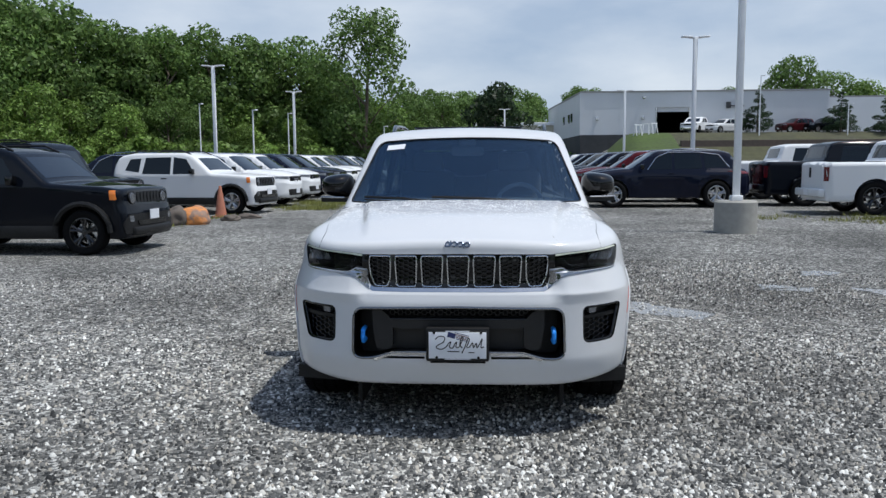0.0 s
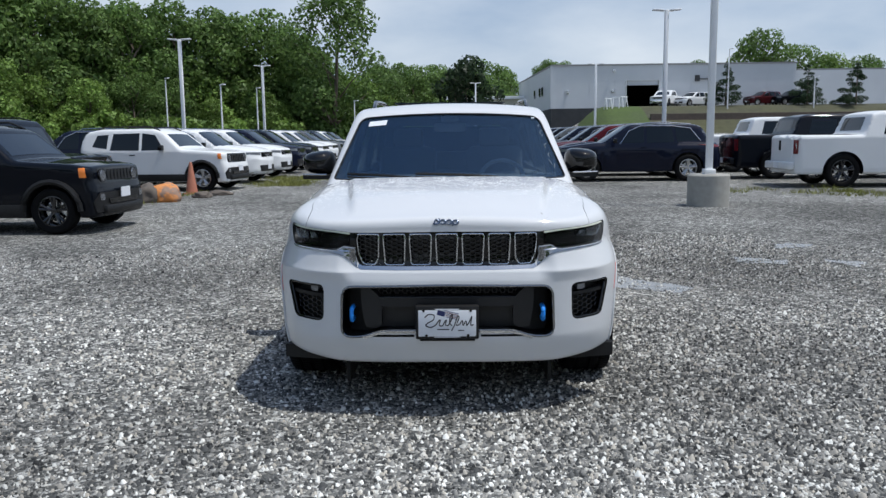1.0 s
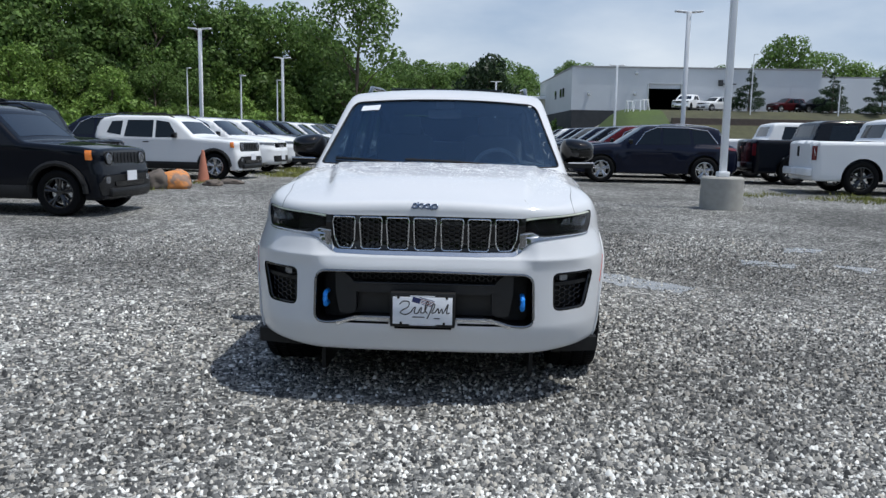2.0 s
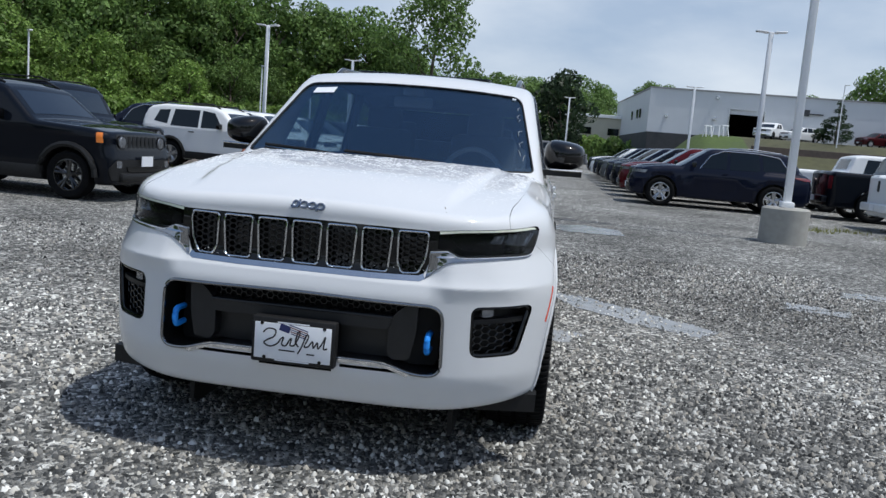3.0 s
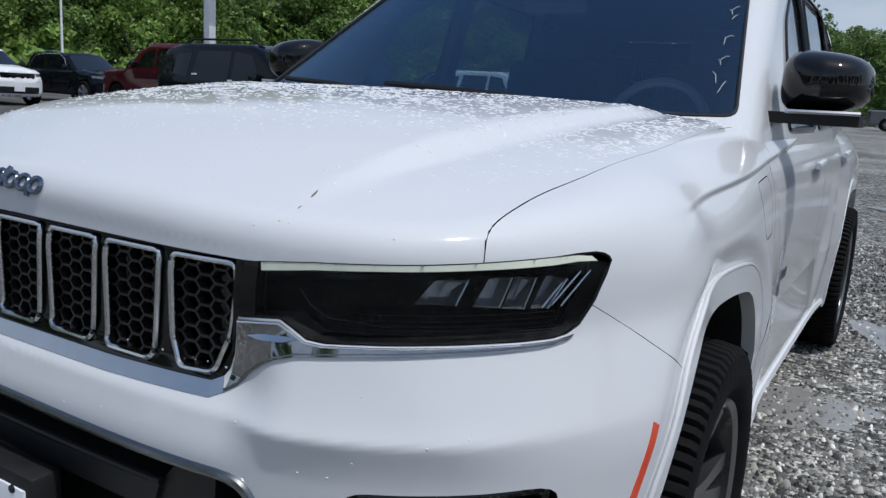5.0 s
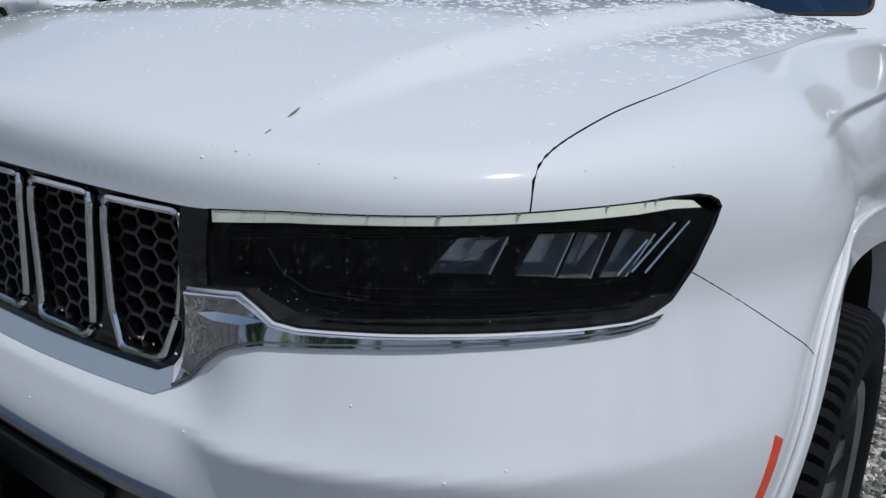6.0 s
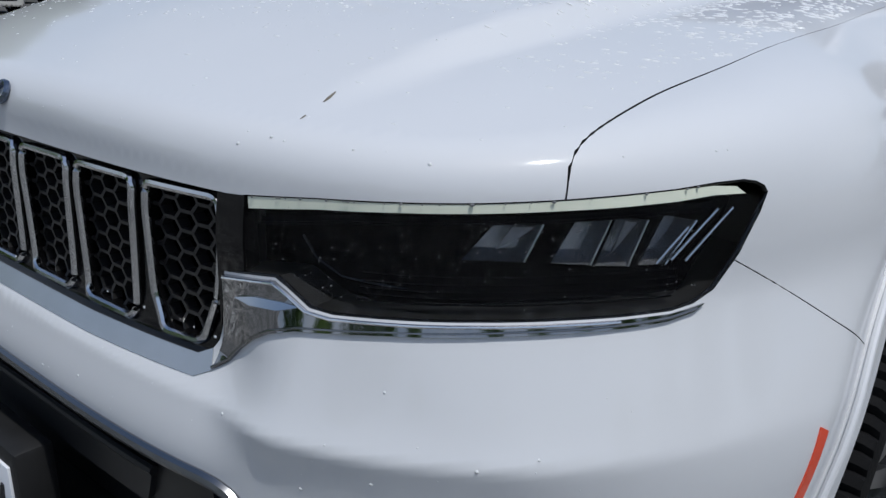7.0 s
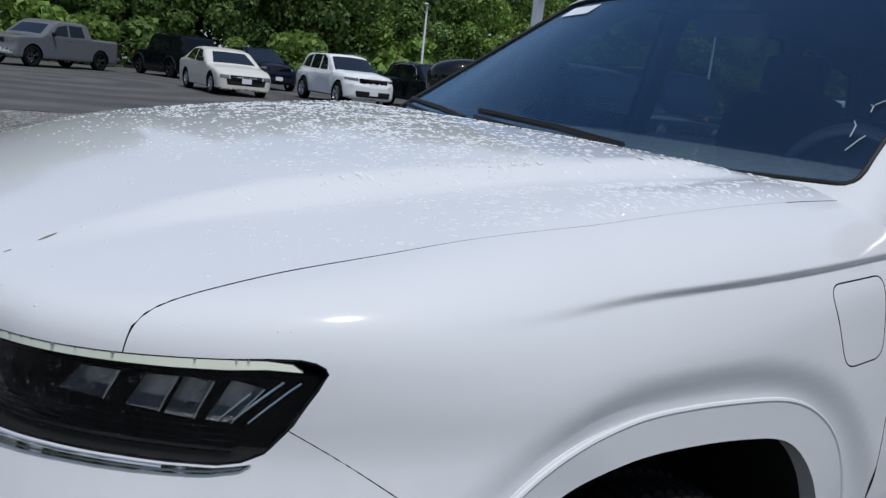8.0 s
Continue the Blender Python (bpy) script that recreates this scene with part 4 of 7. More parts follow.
def bumper_parts(car):
    b = part("bumper_insert", patch_bm(offset_poly(LOWER, 0.003), "y", -1, car_field, -0.12, 0.05, 0.01), M_BLACK, car, "black lower bumper opening")
    part("insert_rim", trim_bm(offset_poly(LOWER, -0.002), "y", -1, car_field, 0.0068, 0.003, step=0.02), M_SATIN, b, "satin rim of the opening")
    bar = rounded([(-0.352, 0.616), (0.352, 0.616), (0.336, 0.566), (-0.336, 0.566)], 0.012, 3)
    part("bumper_beam", patch_bm(bar, "y", -1, car_field, -0.028, 0.03, 0.07), M_SATINBLACK, b, "textured black bumper beam")
    part("beam_edge", trim_bm([(-0.352, 0.612), (0.352, 0.612)], "y", -1, car_field, 0.006, -0.030, closed=False, step=0.02), M_SATINBLACK, b)
    part("lower_panel", patch_bm([(-0.36, 0.58), (0.36, 0.58), (0.36, 0.45), (-0.36, 0.45)], "y", -1, car_field, -0.085, 0.04, 0.01), M_SATINBLACK, b)
    for s in (1, -1):
        pod = rounded([(0.338, 0.600), (0.372, 0.640), (0.408, 0.664), (0.446, 0.660), (0.444, 0.560), (0.425, 0.458), (0.36, 0.452), (0.338, 0.475)], 0.012, 3)
        part("hook_pod", patch_bm(flip(pod, s), "y", -1, car_field, -0.036, 0.02, 0.08), M_SATINBLACK, b)
    part("upper_mesh", honeycomb_bm([(-0.40, 0.668), (0.40, 0.668), (0.36, 0.62), (-0.36, 0.62)], 0.028, 0.07, 0.004), M_GLOSS, b)
    for s in (1, -1):
        part("lower_trim", band_bm(dense([(s * 0.165, 0.452), (s * 0.335, 0.452), (s * 0.43, 0.418)], 0.02), dense([(s * 0.165, 0.436), (s * 0.33, 0.436), (s * 0.425, 0.404)], 0.02), "y", -1, car_field, 0.009, 0.02), M_RING, b, "bright lower trim")
        hook = [(s * 0.487, 0.135, 0.557), (s * 0.487, 0.10, 0.558)] + [(s * 0.487, 0.088 - 0.028 * math.cos(a) ** 0.6, 0.527 + 0.031 * math.sin(a)) for a in np.linspace(1.45, -1.45, 11).tolist()] + [(s * 0.487, 0.10, 0.496), (s * 0.487, 0.135, 0.497)]
        part("tow_hook", tube_bm([(x, y, z) for x, y, z in hook], 0.0118, 10), M_BLUE, b, "bright blue tow hook")
        part("air_deflector", prism_bm([(s * 0.66, 0.30), (s * 0.90, 0.36), (s * 0.90, 0.42), (s * 0.66, 0.40)], "z", 0.228, 0.30), M_BLACK, car)
    part("underbody", box_bm((1.5, 4.2, 0.06), (0, 2.5, 0.265), 0.02), M_BLACK, car)
    pl = part("plate_holder", box_bm((0.318, 0.05, 0.172), (0, 0.026, 0.496), 0.008), M_BLACK, car, "black plastic plate holder")
    part("dealer_plate", box_bm((0.290, 0.004, 0.134), (0, -0.001, 0.494), 0.001), M_PLATE, pl, "white dealer plate with dark script")
    for x, z in ((-0.118, 0.558), (0.118, 0.558), (-0.105, 0.432), (0.105, 0.432)):
        bm = lathe_bm([(0, -0.004), (0.006, -0.003), (0.007, 0.0), (0, 0.0)], 12)
        bmesh.ops.transform(bm, matrix=Matrix.Translation((x, -0.003, z)) @ Matrix.Rotation(radians(90), 4, "Z"), verts=bm.verts)
        part("plate_screw", bm, M_GLOSS, pl)
    # script as plain strokes, a striped flag shape, and bars for the small print
    strokes = [[(-0.112, 0.524), (-0.094, 0.540), (-0.066, 0.536), (-0.070, 0.512), (-0.094, 0.498), (-0.108, 0.484), (-0.084, 0.474), (-0.058, 0.486), (-0.046, 0.504)],
               [(-0.046, 0.504), (-0.034, 0.512), (-0.040, 0.486), (-0.024, 0.482), (-0.012, 0.504), (-0.004, 0.510), (-0.008, 0.486), (0.006, 0.484)],
               [(0.006, 0.484), (0.018, 0.506), (0.028, 0.534), (0.020, 0.536), (0.012, 0.500), (0.024, 0.482)],
               [(0.022, 0.456), (0.036, 0.484), (0.052, 0.528), (0.060, 0.522), (0.046, 0.486), (0.062, 0.488)],
               [(0.062, 0.488), (0.076, 0.508), (0.080, 0.484), (0.094, 0.506), (0.098, 0.484), (0.112, 0.504), (0.124, 0.530), (0.118, 0.486), (0.132, 0.488)]]
    for st in strokes:
        part("script_stroke", tube_bm([(a, -0.0032, b) for a, b in curve(st)], 0.0030, 6), M_INK, pl)
    for k in range(5):
        part("flag_stripe", box_bm((0.075 - 0.004 * k, 0.0016, 0.0035), (0.022, -0.0036, 0.551 - 0.0075 * k), rot=Euler((0, 0.25, 0))), M_TAIL if k % 2 else M_NAVY, pl, smooth=False)
    part("flag_field", box_bm((0.04, 0.0016, 0.026), (-0.03, -0.0036, 0.546), rot=Euler((0, 0.25, 0))), M_NAVY, pl, smooth=False)
    for x, z, w in ((0, 0.5655, 0.12), (0, 0.4235, 0.13), (-0.02, 0.463, 0.06), (0.07, 0.458, 0.03)):
        part("print_bar", box_bm((w, 0.0016, 0.005), (x, -0.0036 if z < 0.56 and z > 0.43 else -0.0006, z)), M_INK if 0.43 < z < 0.56 else M_PLATE, pl, smooth=False)


def mirror_parts(car, s):
    m = part("door_mirror", mirror_bm(s), M_GLOSS, car, "gloss black door mirror")
    part("mirror_arm", prism_bm([(s * 0.82, 1.64), (s * 1.035, 1.70), (s * 1.04, 1.80), (s * 0.82, 1.86)], "z", 1.142, 1.172), M_BLACK, m)
    part("arm_line", tube_bm([(s * 0.86, 1.655, 1.174), (s * 0.96, 1.67, 1.175), (s * 1.035, 1.70, 1.176)], 0.006, 6), M_DARKCHROME, m)
    part("mirror_glass", box_bm((0.19, 0.004, 0.12), (s * 0.935, 1.822, 1.255), 0.001), M_CHROME, m)


def mirror_bm(s):
    n, r = 40, 14
    bm = bmesh.new()
    rows = []
    for i in range(r + 1):
        th = i / r * math.pi / 2
        ring = []
        for k in range(n):
            a = k * math.tau / n
            c, q = math.cos(a), math.sin(a)
            rad = (abs(c) ** 3.2 + abs(q) ** 3.2) ** (-1 / 3.2)
            w = math.sin(th) ** (2 / 2.6)
            x = c * rad * w * 0.115
            ring.append(bm.verts.new((s * 0.935 + x, 1.82 - 0.15 * math.cos(th) ** (2 / 2.6) + 0.02 * abs(x) / 0.11, 1.255 + q * rad * w * (0.082 - 0.012 * x * s / 0.11))))
        rows.append(ring)
    for a, b in zip(rows, rows[1:]):
        for k in range(n):
            bm.faces.new((a[k], a[(k + 1) % n], b[(k + 1) % n], b[k]))
    bm.faces.new(rows[-1])
    bmesh.ops.remove_doubles(bm, verts=bm.verts, dist=1e-5)
    bmesh.ops.recalc_face_normals(bm, faces=bm.faces)
    return bm


def side_parts(car, s):
    for y in (2.35, 3.35):
        q = on_skin([(y - 0.11, 1.0), (y, 1.003), (y + 0.11, 1.005)], "x", s, car_field, 0.022)
        part("door_handle", tube_bm(q.tolist(), [0.011, 0.014, 0.011], 8), M_WHITE, car)
    part("sill_trim", trim_bm([(1.50, 0.345), (3.25, 0.345)], "x", s, car_field, 0.020, -0.006, closed=False, step=0.1), M_WHITE, car)
    badge = thing_part("door_badge", car)
    for k in range(8):
        y = 1.60 + 0.042 * k
        part("badge_bar", patch_bm(rounded([(y, 0.690), (y + 0.024, 0.690), (y + 0.024, 0.722), (y, 0.722)], 0.005, 2), "x", s, car_field, 0.004, 0.05, 0.004), M_SATIN, badge)


def cabin_parts(car):
    part("dashboard", box_bm((1.42, 0.62, 0.16), (0, 1.86, 1.04), 0.05), M_INTERIOR, car)
    part("cabin_floor", box_bm((1.5, 2.6, 0.05), (0, 3.0, 0.42)), M_INTERIOR, car)
    ring = [(0.39 + 0.172 * math.cos(a), 2.10 + 0.06 * math.sin(a), 1.09 + 0.160 * math.sin(a)) for a in np.linspace(0, math.tau, 33)[:-1]]
    w = part("steering_wheel", tube_bm(ring, 0.016, 8, True), M_STEER, car, "grey steering wheel")
    part("wheel_hub", box_bm((0.14, 0.05, 0.10), (0.36, 2.09, 1.09), 0.02), M_INTERIOR, w)
    part("steering_column", tube_bm([(0.36, 2.09, 1.09), (0.36, 1.9, 1.03)], 0.03, 8), M_INTERIOR, w)
    for x in (-0.37, 0.37):
        seat = part("front_seat", box_bm((0.5, 0.5, 0.16), (x, 2.6, 0.70), 0.05), M_INTERIOR, car)
        part("backrest", box_bm((0.48, 0.14, 0.62), (x, 2.92, 1.05), 0.06, rot=Euler((-0.25, 0, 0))), M_INTERIOR, seat)
        part("headrest", box_bm((0.26, 0.10, 0.17), (x, 3.02, 1.42), 0.04, rot=Euler((-0.2, 0, 0))), M_INTERIOR, seat)
    rear = part("rear_bench", box_bm((1.3, 0.16, 0.6), (0, 3.75, 1.0), 0.06, rot=Euler((-0.25, 0, 0))), M_INTERIOR, car)
    for x in (-0.4, 0.4):
        part("headrest", box_bm((0.25, 0.1, 0.15), (x, 3.85, 1.36), 0.04), M_INTERIOR, rear)
    part("rear_view_mirror", box_bm((0.24, 0.03, 0.065), (0, 2.08, 1.50), 0.012), M_INTERIOR, car)
    part("sensor_box", box_bm((0.13, 0.10, 0.05), (0, 2.10, 1.565), 0.012), M_INTERIOR, car)


def bonnet_parts(car):
    # cowl and wipers
    part("cowl", prism_bm([(-0.74, 1.36), (0.74, 1.36), (0.70, 1.56), (-0.70, 1.56)], "z", 1.06, 1.135), M_BLACK, car)
    for x0, x1 in ((-0.24, -0.68), (0.33, -0.22)):
        arm = on_skin(dense([(x1, 1.175), (x0 * 0.6 + x1 * 0.4, 1.165), (x0, 1.15)], 0.04), "y", -1, cabin_field, 0.014)
        w = part("wiper", tube_bm(arm.tolist(), 0.009, 6), M_BLACK, car, "black wiper at rest")
        blade = on_skin(dense([(x1, 1.162), (x0 + 0.06, 1.138)], 0.04), "y", -1, cabin_field, 0.008)
        part("blade", tube_bm(blade.tolist(), 0.006, 6), M_BLACK, w)
    # maker's badge as plain rounded bars
    em = thing_part("bonnet_emblem", car)
    for x, w, z0 in ((-0.050, 0.010, 0.0), (-0.018, 0.014, -0.001), (0.014, 0.014, -0.002), (0.046, 0.014, -0.003)):
        ring = [(x + w * math.cos(a), 0.995 + z0 + 0.0098 * math.sin(a)) for a in np.linspace(0, math.tau, 17)[:-1]]
        part("emblem_piece", trim_bm(ring, "y", -1, car_field, 0.0042, 0.003, step=0.01), M_EMBLEM, em, "grey-blue metal badge piece")
    part("emblem_piece", trim_bm([(-0.066, 0.99), (-0.060, 0.983), (-0.040, 0.985), (-0.036, 1.010)], "y", -1, car_field, 0.0042, 0.003, closed=False, step=0.01), M_EMBLEM, em)
    part("emblem_piece", trim_bm([(0.030, 0.995), (0.030, 0.975)], "y", -1, car_field, 0.0042, 0.003, closed=False, step=0.01), M_EMBLEM, em)
    # a chip of dry leaf stuck to the paint
    for pts, r in (([(0.496, 0.205), (0.4935, 0.214), (0.4895, 0.226)], [0.0008, 0.0021, 0.0008]), ([(0.5055, 0.168), (0.5035, 0.176)], [0.0006, 0.0009])):
        part("leaf_chip", tube_bm(on_skin(pts, "z", 1, car_field, 0.0005).tolist(), r, 6, flat=0.4), M_CHIP, car, "grey-brown leaf chip stuck on the bonnet")
    drops(car)


def thing_part(name, parent):
    ob = new(name)
    ob.parent = parent
    return ob


def drops(car):
    """Rain beads standing on the bonnet and a few on the nose, coloured pale for the sun glint in them."""
    rng = np.random.default_rng(5)
    n = 21000
    x, y = rng.uniform(-0.76, 0.78, n), rng.uniform(0.16, 1.40, n)
    dens = 0.03 + 0.60 * np.clip((y - 0.26) / 0.6, 0, 1) * (1 - 0.5 * np.clip((y - 0.8) / 0.3, 0, 1)) * (1 - 0.5 * np.exp(-((np.abs(x) - 0.5) / 0.06) ** 2))
    dens *= 0.4 + 1.2 * (np.sin(x * 31 + 3 * np.sin(y * 9)) * np.sin(y * 23 + 2 * np.sin(x * 13)) > -0.1)
    keep = (rng.uniform(size=n) < dens) & (np.abs(x) < np.interp(y, [b for a, b in HOOD_SEAM], [a for a, b in HOOD_SEAM]) - 0.014)
    x, y = x[keep], y[keep]
    p = on_skin(np.stack((x, y), 1), "z", 1, car_field, -0.0003)
    m = 120
    xf, zf = rng.uniform(-0.85, 0.85, m), np.concatenate((rng.uniform(0.69, 0.80, 90), rng.uniform(0.985, 1.0, 30)))
    q = on_skin(np.stack((xf, zf), 1), "y", -1, car_field, -0.0003)
    high = p[:, 2] > 0.988
    p, x, y = p[high], x[high], y[high]
    p = np.concatenate((p, q))
    nv = field_normals(car_field, p)
    r = np.concatenate((np.minimum(rng.gamma(2.0, 0.0010, len(x)) + 0.0007, 0.0040) * (0.5 + 0.5 * np.clip((y - 0.3) / 0.5, 0, 1)), rng.gamma(2, 0.0003, m) + 0.0007))
    ln = np.concatenate((rng.uniform(0.9, 2.9, len(x)), rng.uniform(0.9, 1.2, m)))
    t = np.cross(nv, np.array((1.0, 0.25, 0.1)))
    t /= np.linalg.norm(t, axis=1)[:, None]
    b = np.cross(nv, t)
    a = np.arange(7) * math.tau / 7
    c, s = np.cos(a), np.sin(a)
    base = p[:, None] + (b * r[:, None])[:, None] * c[None, :, None] * ln[:, None, None] + (t * r[:, None])[:, None] * s[None, :, None]
    mid = p[:, None] + nv[:, None] * (np.minimum(r * 0.42, 0.0009))[:, None, None] + 0.72 * ((b * r[:, None])[:, None] * c[None, :, None] * ln[:, None, None] + (t * r[:, None])[:, None] * s[None, :, None])
    top = p + nv * np.minimum(r * 0.6, 0.0013)[:, None]
    v = np.concatenate((base, mid, top[:, None]), 1)
    k = len(p)
    faces = []
    for i in range(7):
        j = (i + 1) % 7
        faces += [(i, j, 7 + j, 7 + i), (7 + i, 7 + j, 14)]
    faces = [tuple(f + 15 * q for f in face) for q in range(k) for face in faces]
    me = bpy.data.meshes.new("rain_beading")
    me.from_pydata(v.reshape(-1, 3).tolist(), [], faces)
    ob = mesh_part("rain_beading", me, M_BEADGLINT, car, "rain beads on the paint, sun glint painted in as pale grey")
    ob.data.set_sharp_from_angle(angle=radians(180))
    tagged(ob, kind="stuff")


hero = white_car()


# ---- the yard ----
def ground_z(x, y):
    """The yard rises a little to the back; beyond it a bank carries the upper yard."""
    rise = 0.008 * np.clip(y - 3, 0, 60)
    bank = 4.5 * sstep(y, 74, 89) * sstep(x, 10.5, 17.0)
    return rise + bank


def gz(x, y):
    return float(ground_z(np.float64(x), np.float64(y)))


def damp(nt, co, colour):
    """Darkens a stone colour where the yard is still damp: one wide ragged patch beside the white car."""
    n, l = nt.nodes, nt.links
    no, wob, dist, mr, sc = (n.new("ShaderNode" + k) for k in ("TexNoise", "VectorMath", "VectorMath", "MapRange", "VectorMath"))
    no.inputs["Scale"].default_value, no.inputs["Detail"].default_value = 0.3, 6
    l.new(co, no.inputs["Vector"])
    wob.operation, dist.operation, sc.operation = "MULTIPLY_ADD", "DISTANCE", "SCALE"
    wob.inputs[1].default_value = (9, 9, 0)
    l.new(no.outputs["Color"], wob.inputs[0])
    l.new(co, wob.inputs[2])
    dist.inputs[1].default_value = (8.0, 13.5, 0)
    l.new(wob.outputs[0], dist.inputs[0])
    mr.inputs["From Min"].default_value, mr.inputs["From Max"].default_value = 3.0, 9.5
    mr.inputs["To Min"].default_value, mr.inputs["To Max"].default_value = 0.85, 1.0
    l.new(dist.outputs["Value"], mr.inputs["Value"])
    l.new(colour, sc.inputs[0])
    l.new(mr.outputs["Result"], sc.inputs["Scale"])
    return sc.outputs[0]


def gravel_material():
    m = bpy.data.materials.new("crushed_gravel")
    m.use_nodes = True
    nt = m.node_tree
    n, l = nt.nodes, nt.links
    p = n["Principled BSDF"]
    co = n.new("ShaderNodeTexCoord").outputs["Object"]
    warp = n.new("ShaderNodeTexNoise")
    warp.inputs["Scale"].default_value = 60
    l.new(co, warp.inputs["Vector"])
    wv = n.new("ShaderNodeVectorMath")
    wv.operation = "MULTIPLY_ADD"
    wv.inputs[1].default_value = (0.01, 0.01, 0.01)
    l.new(warp.outputs["Color"], wv.inputs[0])
    l.new(co, wv.inputs[2])
    stones = []
    for sc in (48.0, 105.0):
        v = n.new("ShaderNodeTexVoronoi")
        v.inputs["Scale"].default_value = sc
        l.new(wv.outputs[0], v.inputs["Vector"])
        stones.append(v)
    ramp = n.new("ShaderNodeValToRGB")
    e = ramp.color_ramp.elements
    e[0].position, e[0].color = 0.0, (0.018, 0.019, 0.019, 1)
    e[1].position, e[1].color = 1.0, (0.74, 0.73, 0.69, 1)
    for pos, c in ((0.3, (0.10, 0.102, 0.10, 1)), (0.65, (0.235, 0.23, 0.213, 1))):
        k = e.new(pos)
        k.color = c
    sep = n.new("ShaderNodeSeparateColor")
    l.new(stones[0].outputs["Color"], sep.inputs[0])
    coarse = n.new("ShaderNodeTexVoronoi")
    coarse.inputs["Scale"].default_value = 13.0
    l.new(wv.outputs[0], coarse.inputs["Vector"])
    sep2 = n.new("ShaderNodeSeparateColor")
    l.new(coarse.outputs["Color"], sep2.inputs[0])
    fac = n.new("ShaderNodeMath")
    fac.operation = "MULTIPLY_ADD"
    fac.inputs[1].default_value = 0.77
    half = n.new("ShaderNodeMath")
    half.operation = "MULTIPLY"
    half.inputs[1].default_value = 0.26
    l.new(sep2.outputs[1], half.inputs[0])
    l.new(sep.outputs[0], fac.inputs[0])
    l.new(half.outputs[0], fac.inputs[2])
    l.new(fac.outputs[0], ramp.inputs["Fac"])
    big = n.new("ShaderNodeTexNoise")
    big.inputs["Scale"].default_value, big.inputs["Detail"].default_value = 0.35, 6
    l.new(co, big.inputs["Vector"])
    mr = n.new("ShaderNodeMapRange")
    mr.inputs["From Min"].default_value, mr.inputs["From Max"].default_value = 0.35, 0.65
    mr.inputs["To Min"].default_value, mr.inputs["To Max"].default_value = 0.70, 1.36
    l.new(big.outputs["Fac"], mr.inputs["Value"])
    sc = n.new("ShaderNodeVectorMath")
    sc.operation = "SCALE"
    l.new(ramp.outputs["Color"], sc.inputs[0])
    l.new(mr.outputs["Result"], sc.inputs["Scale"])
    l.new(damp(nt, co, sc.outputs[0]), p.inputs["Base Color"])
    p.inputs["Roughness"].default_value = 0.8
    p.inputs["Specular IOR Level"].default_value = 0.15
    hsum = n.new("ShaderNodeMath")
    hsum.operation = "MULTIPLY_ADD"
    hsum.inputs[1].default_value = 0.5
    l.new(stones[1].outputs["Distance"], hsum.inputs[0])
    l.new(stones[0].outputs["Distance"], hsum.inputs[2])
    b = n.new("ShaderNodeBump")
    b.invert = True
    b.inputs["Strength"].default_value, b.inputs["Distance"].default_value = 1.0, 0.02
    l.new(hsum.outputs[0], b.inputs["Height"])
    l.new(b.outputs["Normal"], p.inputs["Normal"])
    return m


M_GRAVEL = gravel_material()
M_ASPHALT = material("worn_asphalt", (0.075, 0.073, 0.07), rough=0.85, vary=0.3, scale=1.2, bump=0.5, bump_scale=120)


def tyre_marks(m):
    """Wide curved rubber marks worn into the asphalt."""
    nt = m.node_tree
    p = nt.nodes["Principled BSDF"]
    w = nt.nodes.new("ShaderNodeTexWave")
    w.wave_type, w.rings_direction = "RINGS", "Z"
    w.inputs["Scale"].default_value, w.inputs["Distortion"].default_value, w.inputs["Detail"].default_value, w.inputs["Detail Scale"].default_value = 0.12, 7.0, 3.0, 0.35
    mp = nt.nodes.new("ShaderNodeMapping")
    mp.inputs["Location"].default_value = (27.0, -4.0, 0)
    nt.links.new(nt.nodes.new("ShaderNodeTexCoord").outputs["Object"], mp.inputs["Vector"])
    nt.links.new(mp.outputs[0], w.inputs["Vector"])
    mr = nt.nodes.new("ShaderNodeMapRange")
    mr.inputs["From Min"].default_value, mr.inputs["From Max"].default_value = 0.35, 0.75
    mr.inputs["To Min"].default_value, mr.inputs["To Max"].default_value = 0.82, 1.18
    nt.links.new(w.outputs["Fac"], mr.inputs["Value"])
    sc = nt.nodes.new("ShaderNodeVectorMath")
    sc.operation = "SCALE"
    nt.links.new(p.inputs["Base Color"].links[0].from_socket, sc.inputs[0])
    nt.links.new(mr.outputs["Result"], sc.inputs["Scale"])
    nt.links.new(sc.outputs[0], p.inputs["Base Color"])


tyre_marks(M_ASPHALT)
M_GRASS = material("lawn_green", (0.055, 0.085, 0.018), rough=0.9, vary=0.35, scale=3, bump=0.6, bump_scale=30)
M_MULCH = material("dry_planted_slope", (0.058, 0.058, 0.028), rough=0.9, vary=0.4, scale=1.5, bump=0.6, bump_scale=30)
M_PANEL = material("pale_metal_cladding", (0.62, 0.64, 0.66), rough=0.5, vary=0.05, scale=0.6)
M_CREAM = material("cream_render", (0.55, 0.52, 0.42), rough=0.8, vary=0.08, scale=1)
M_BROWNWALL = material("brown_block", (0.11, 0.085, 0.07), rough=0.9, vary=0.25, scale=3, bump=0.4, bump_scale=40)
M_DARKBASE = material("dark_block_wall", (0.05, 0.052, 0.055), rough=0.8, vary=0.2, scale=2)


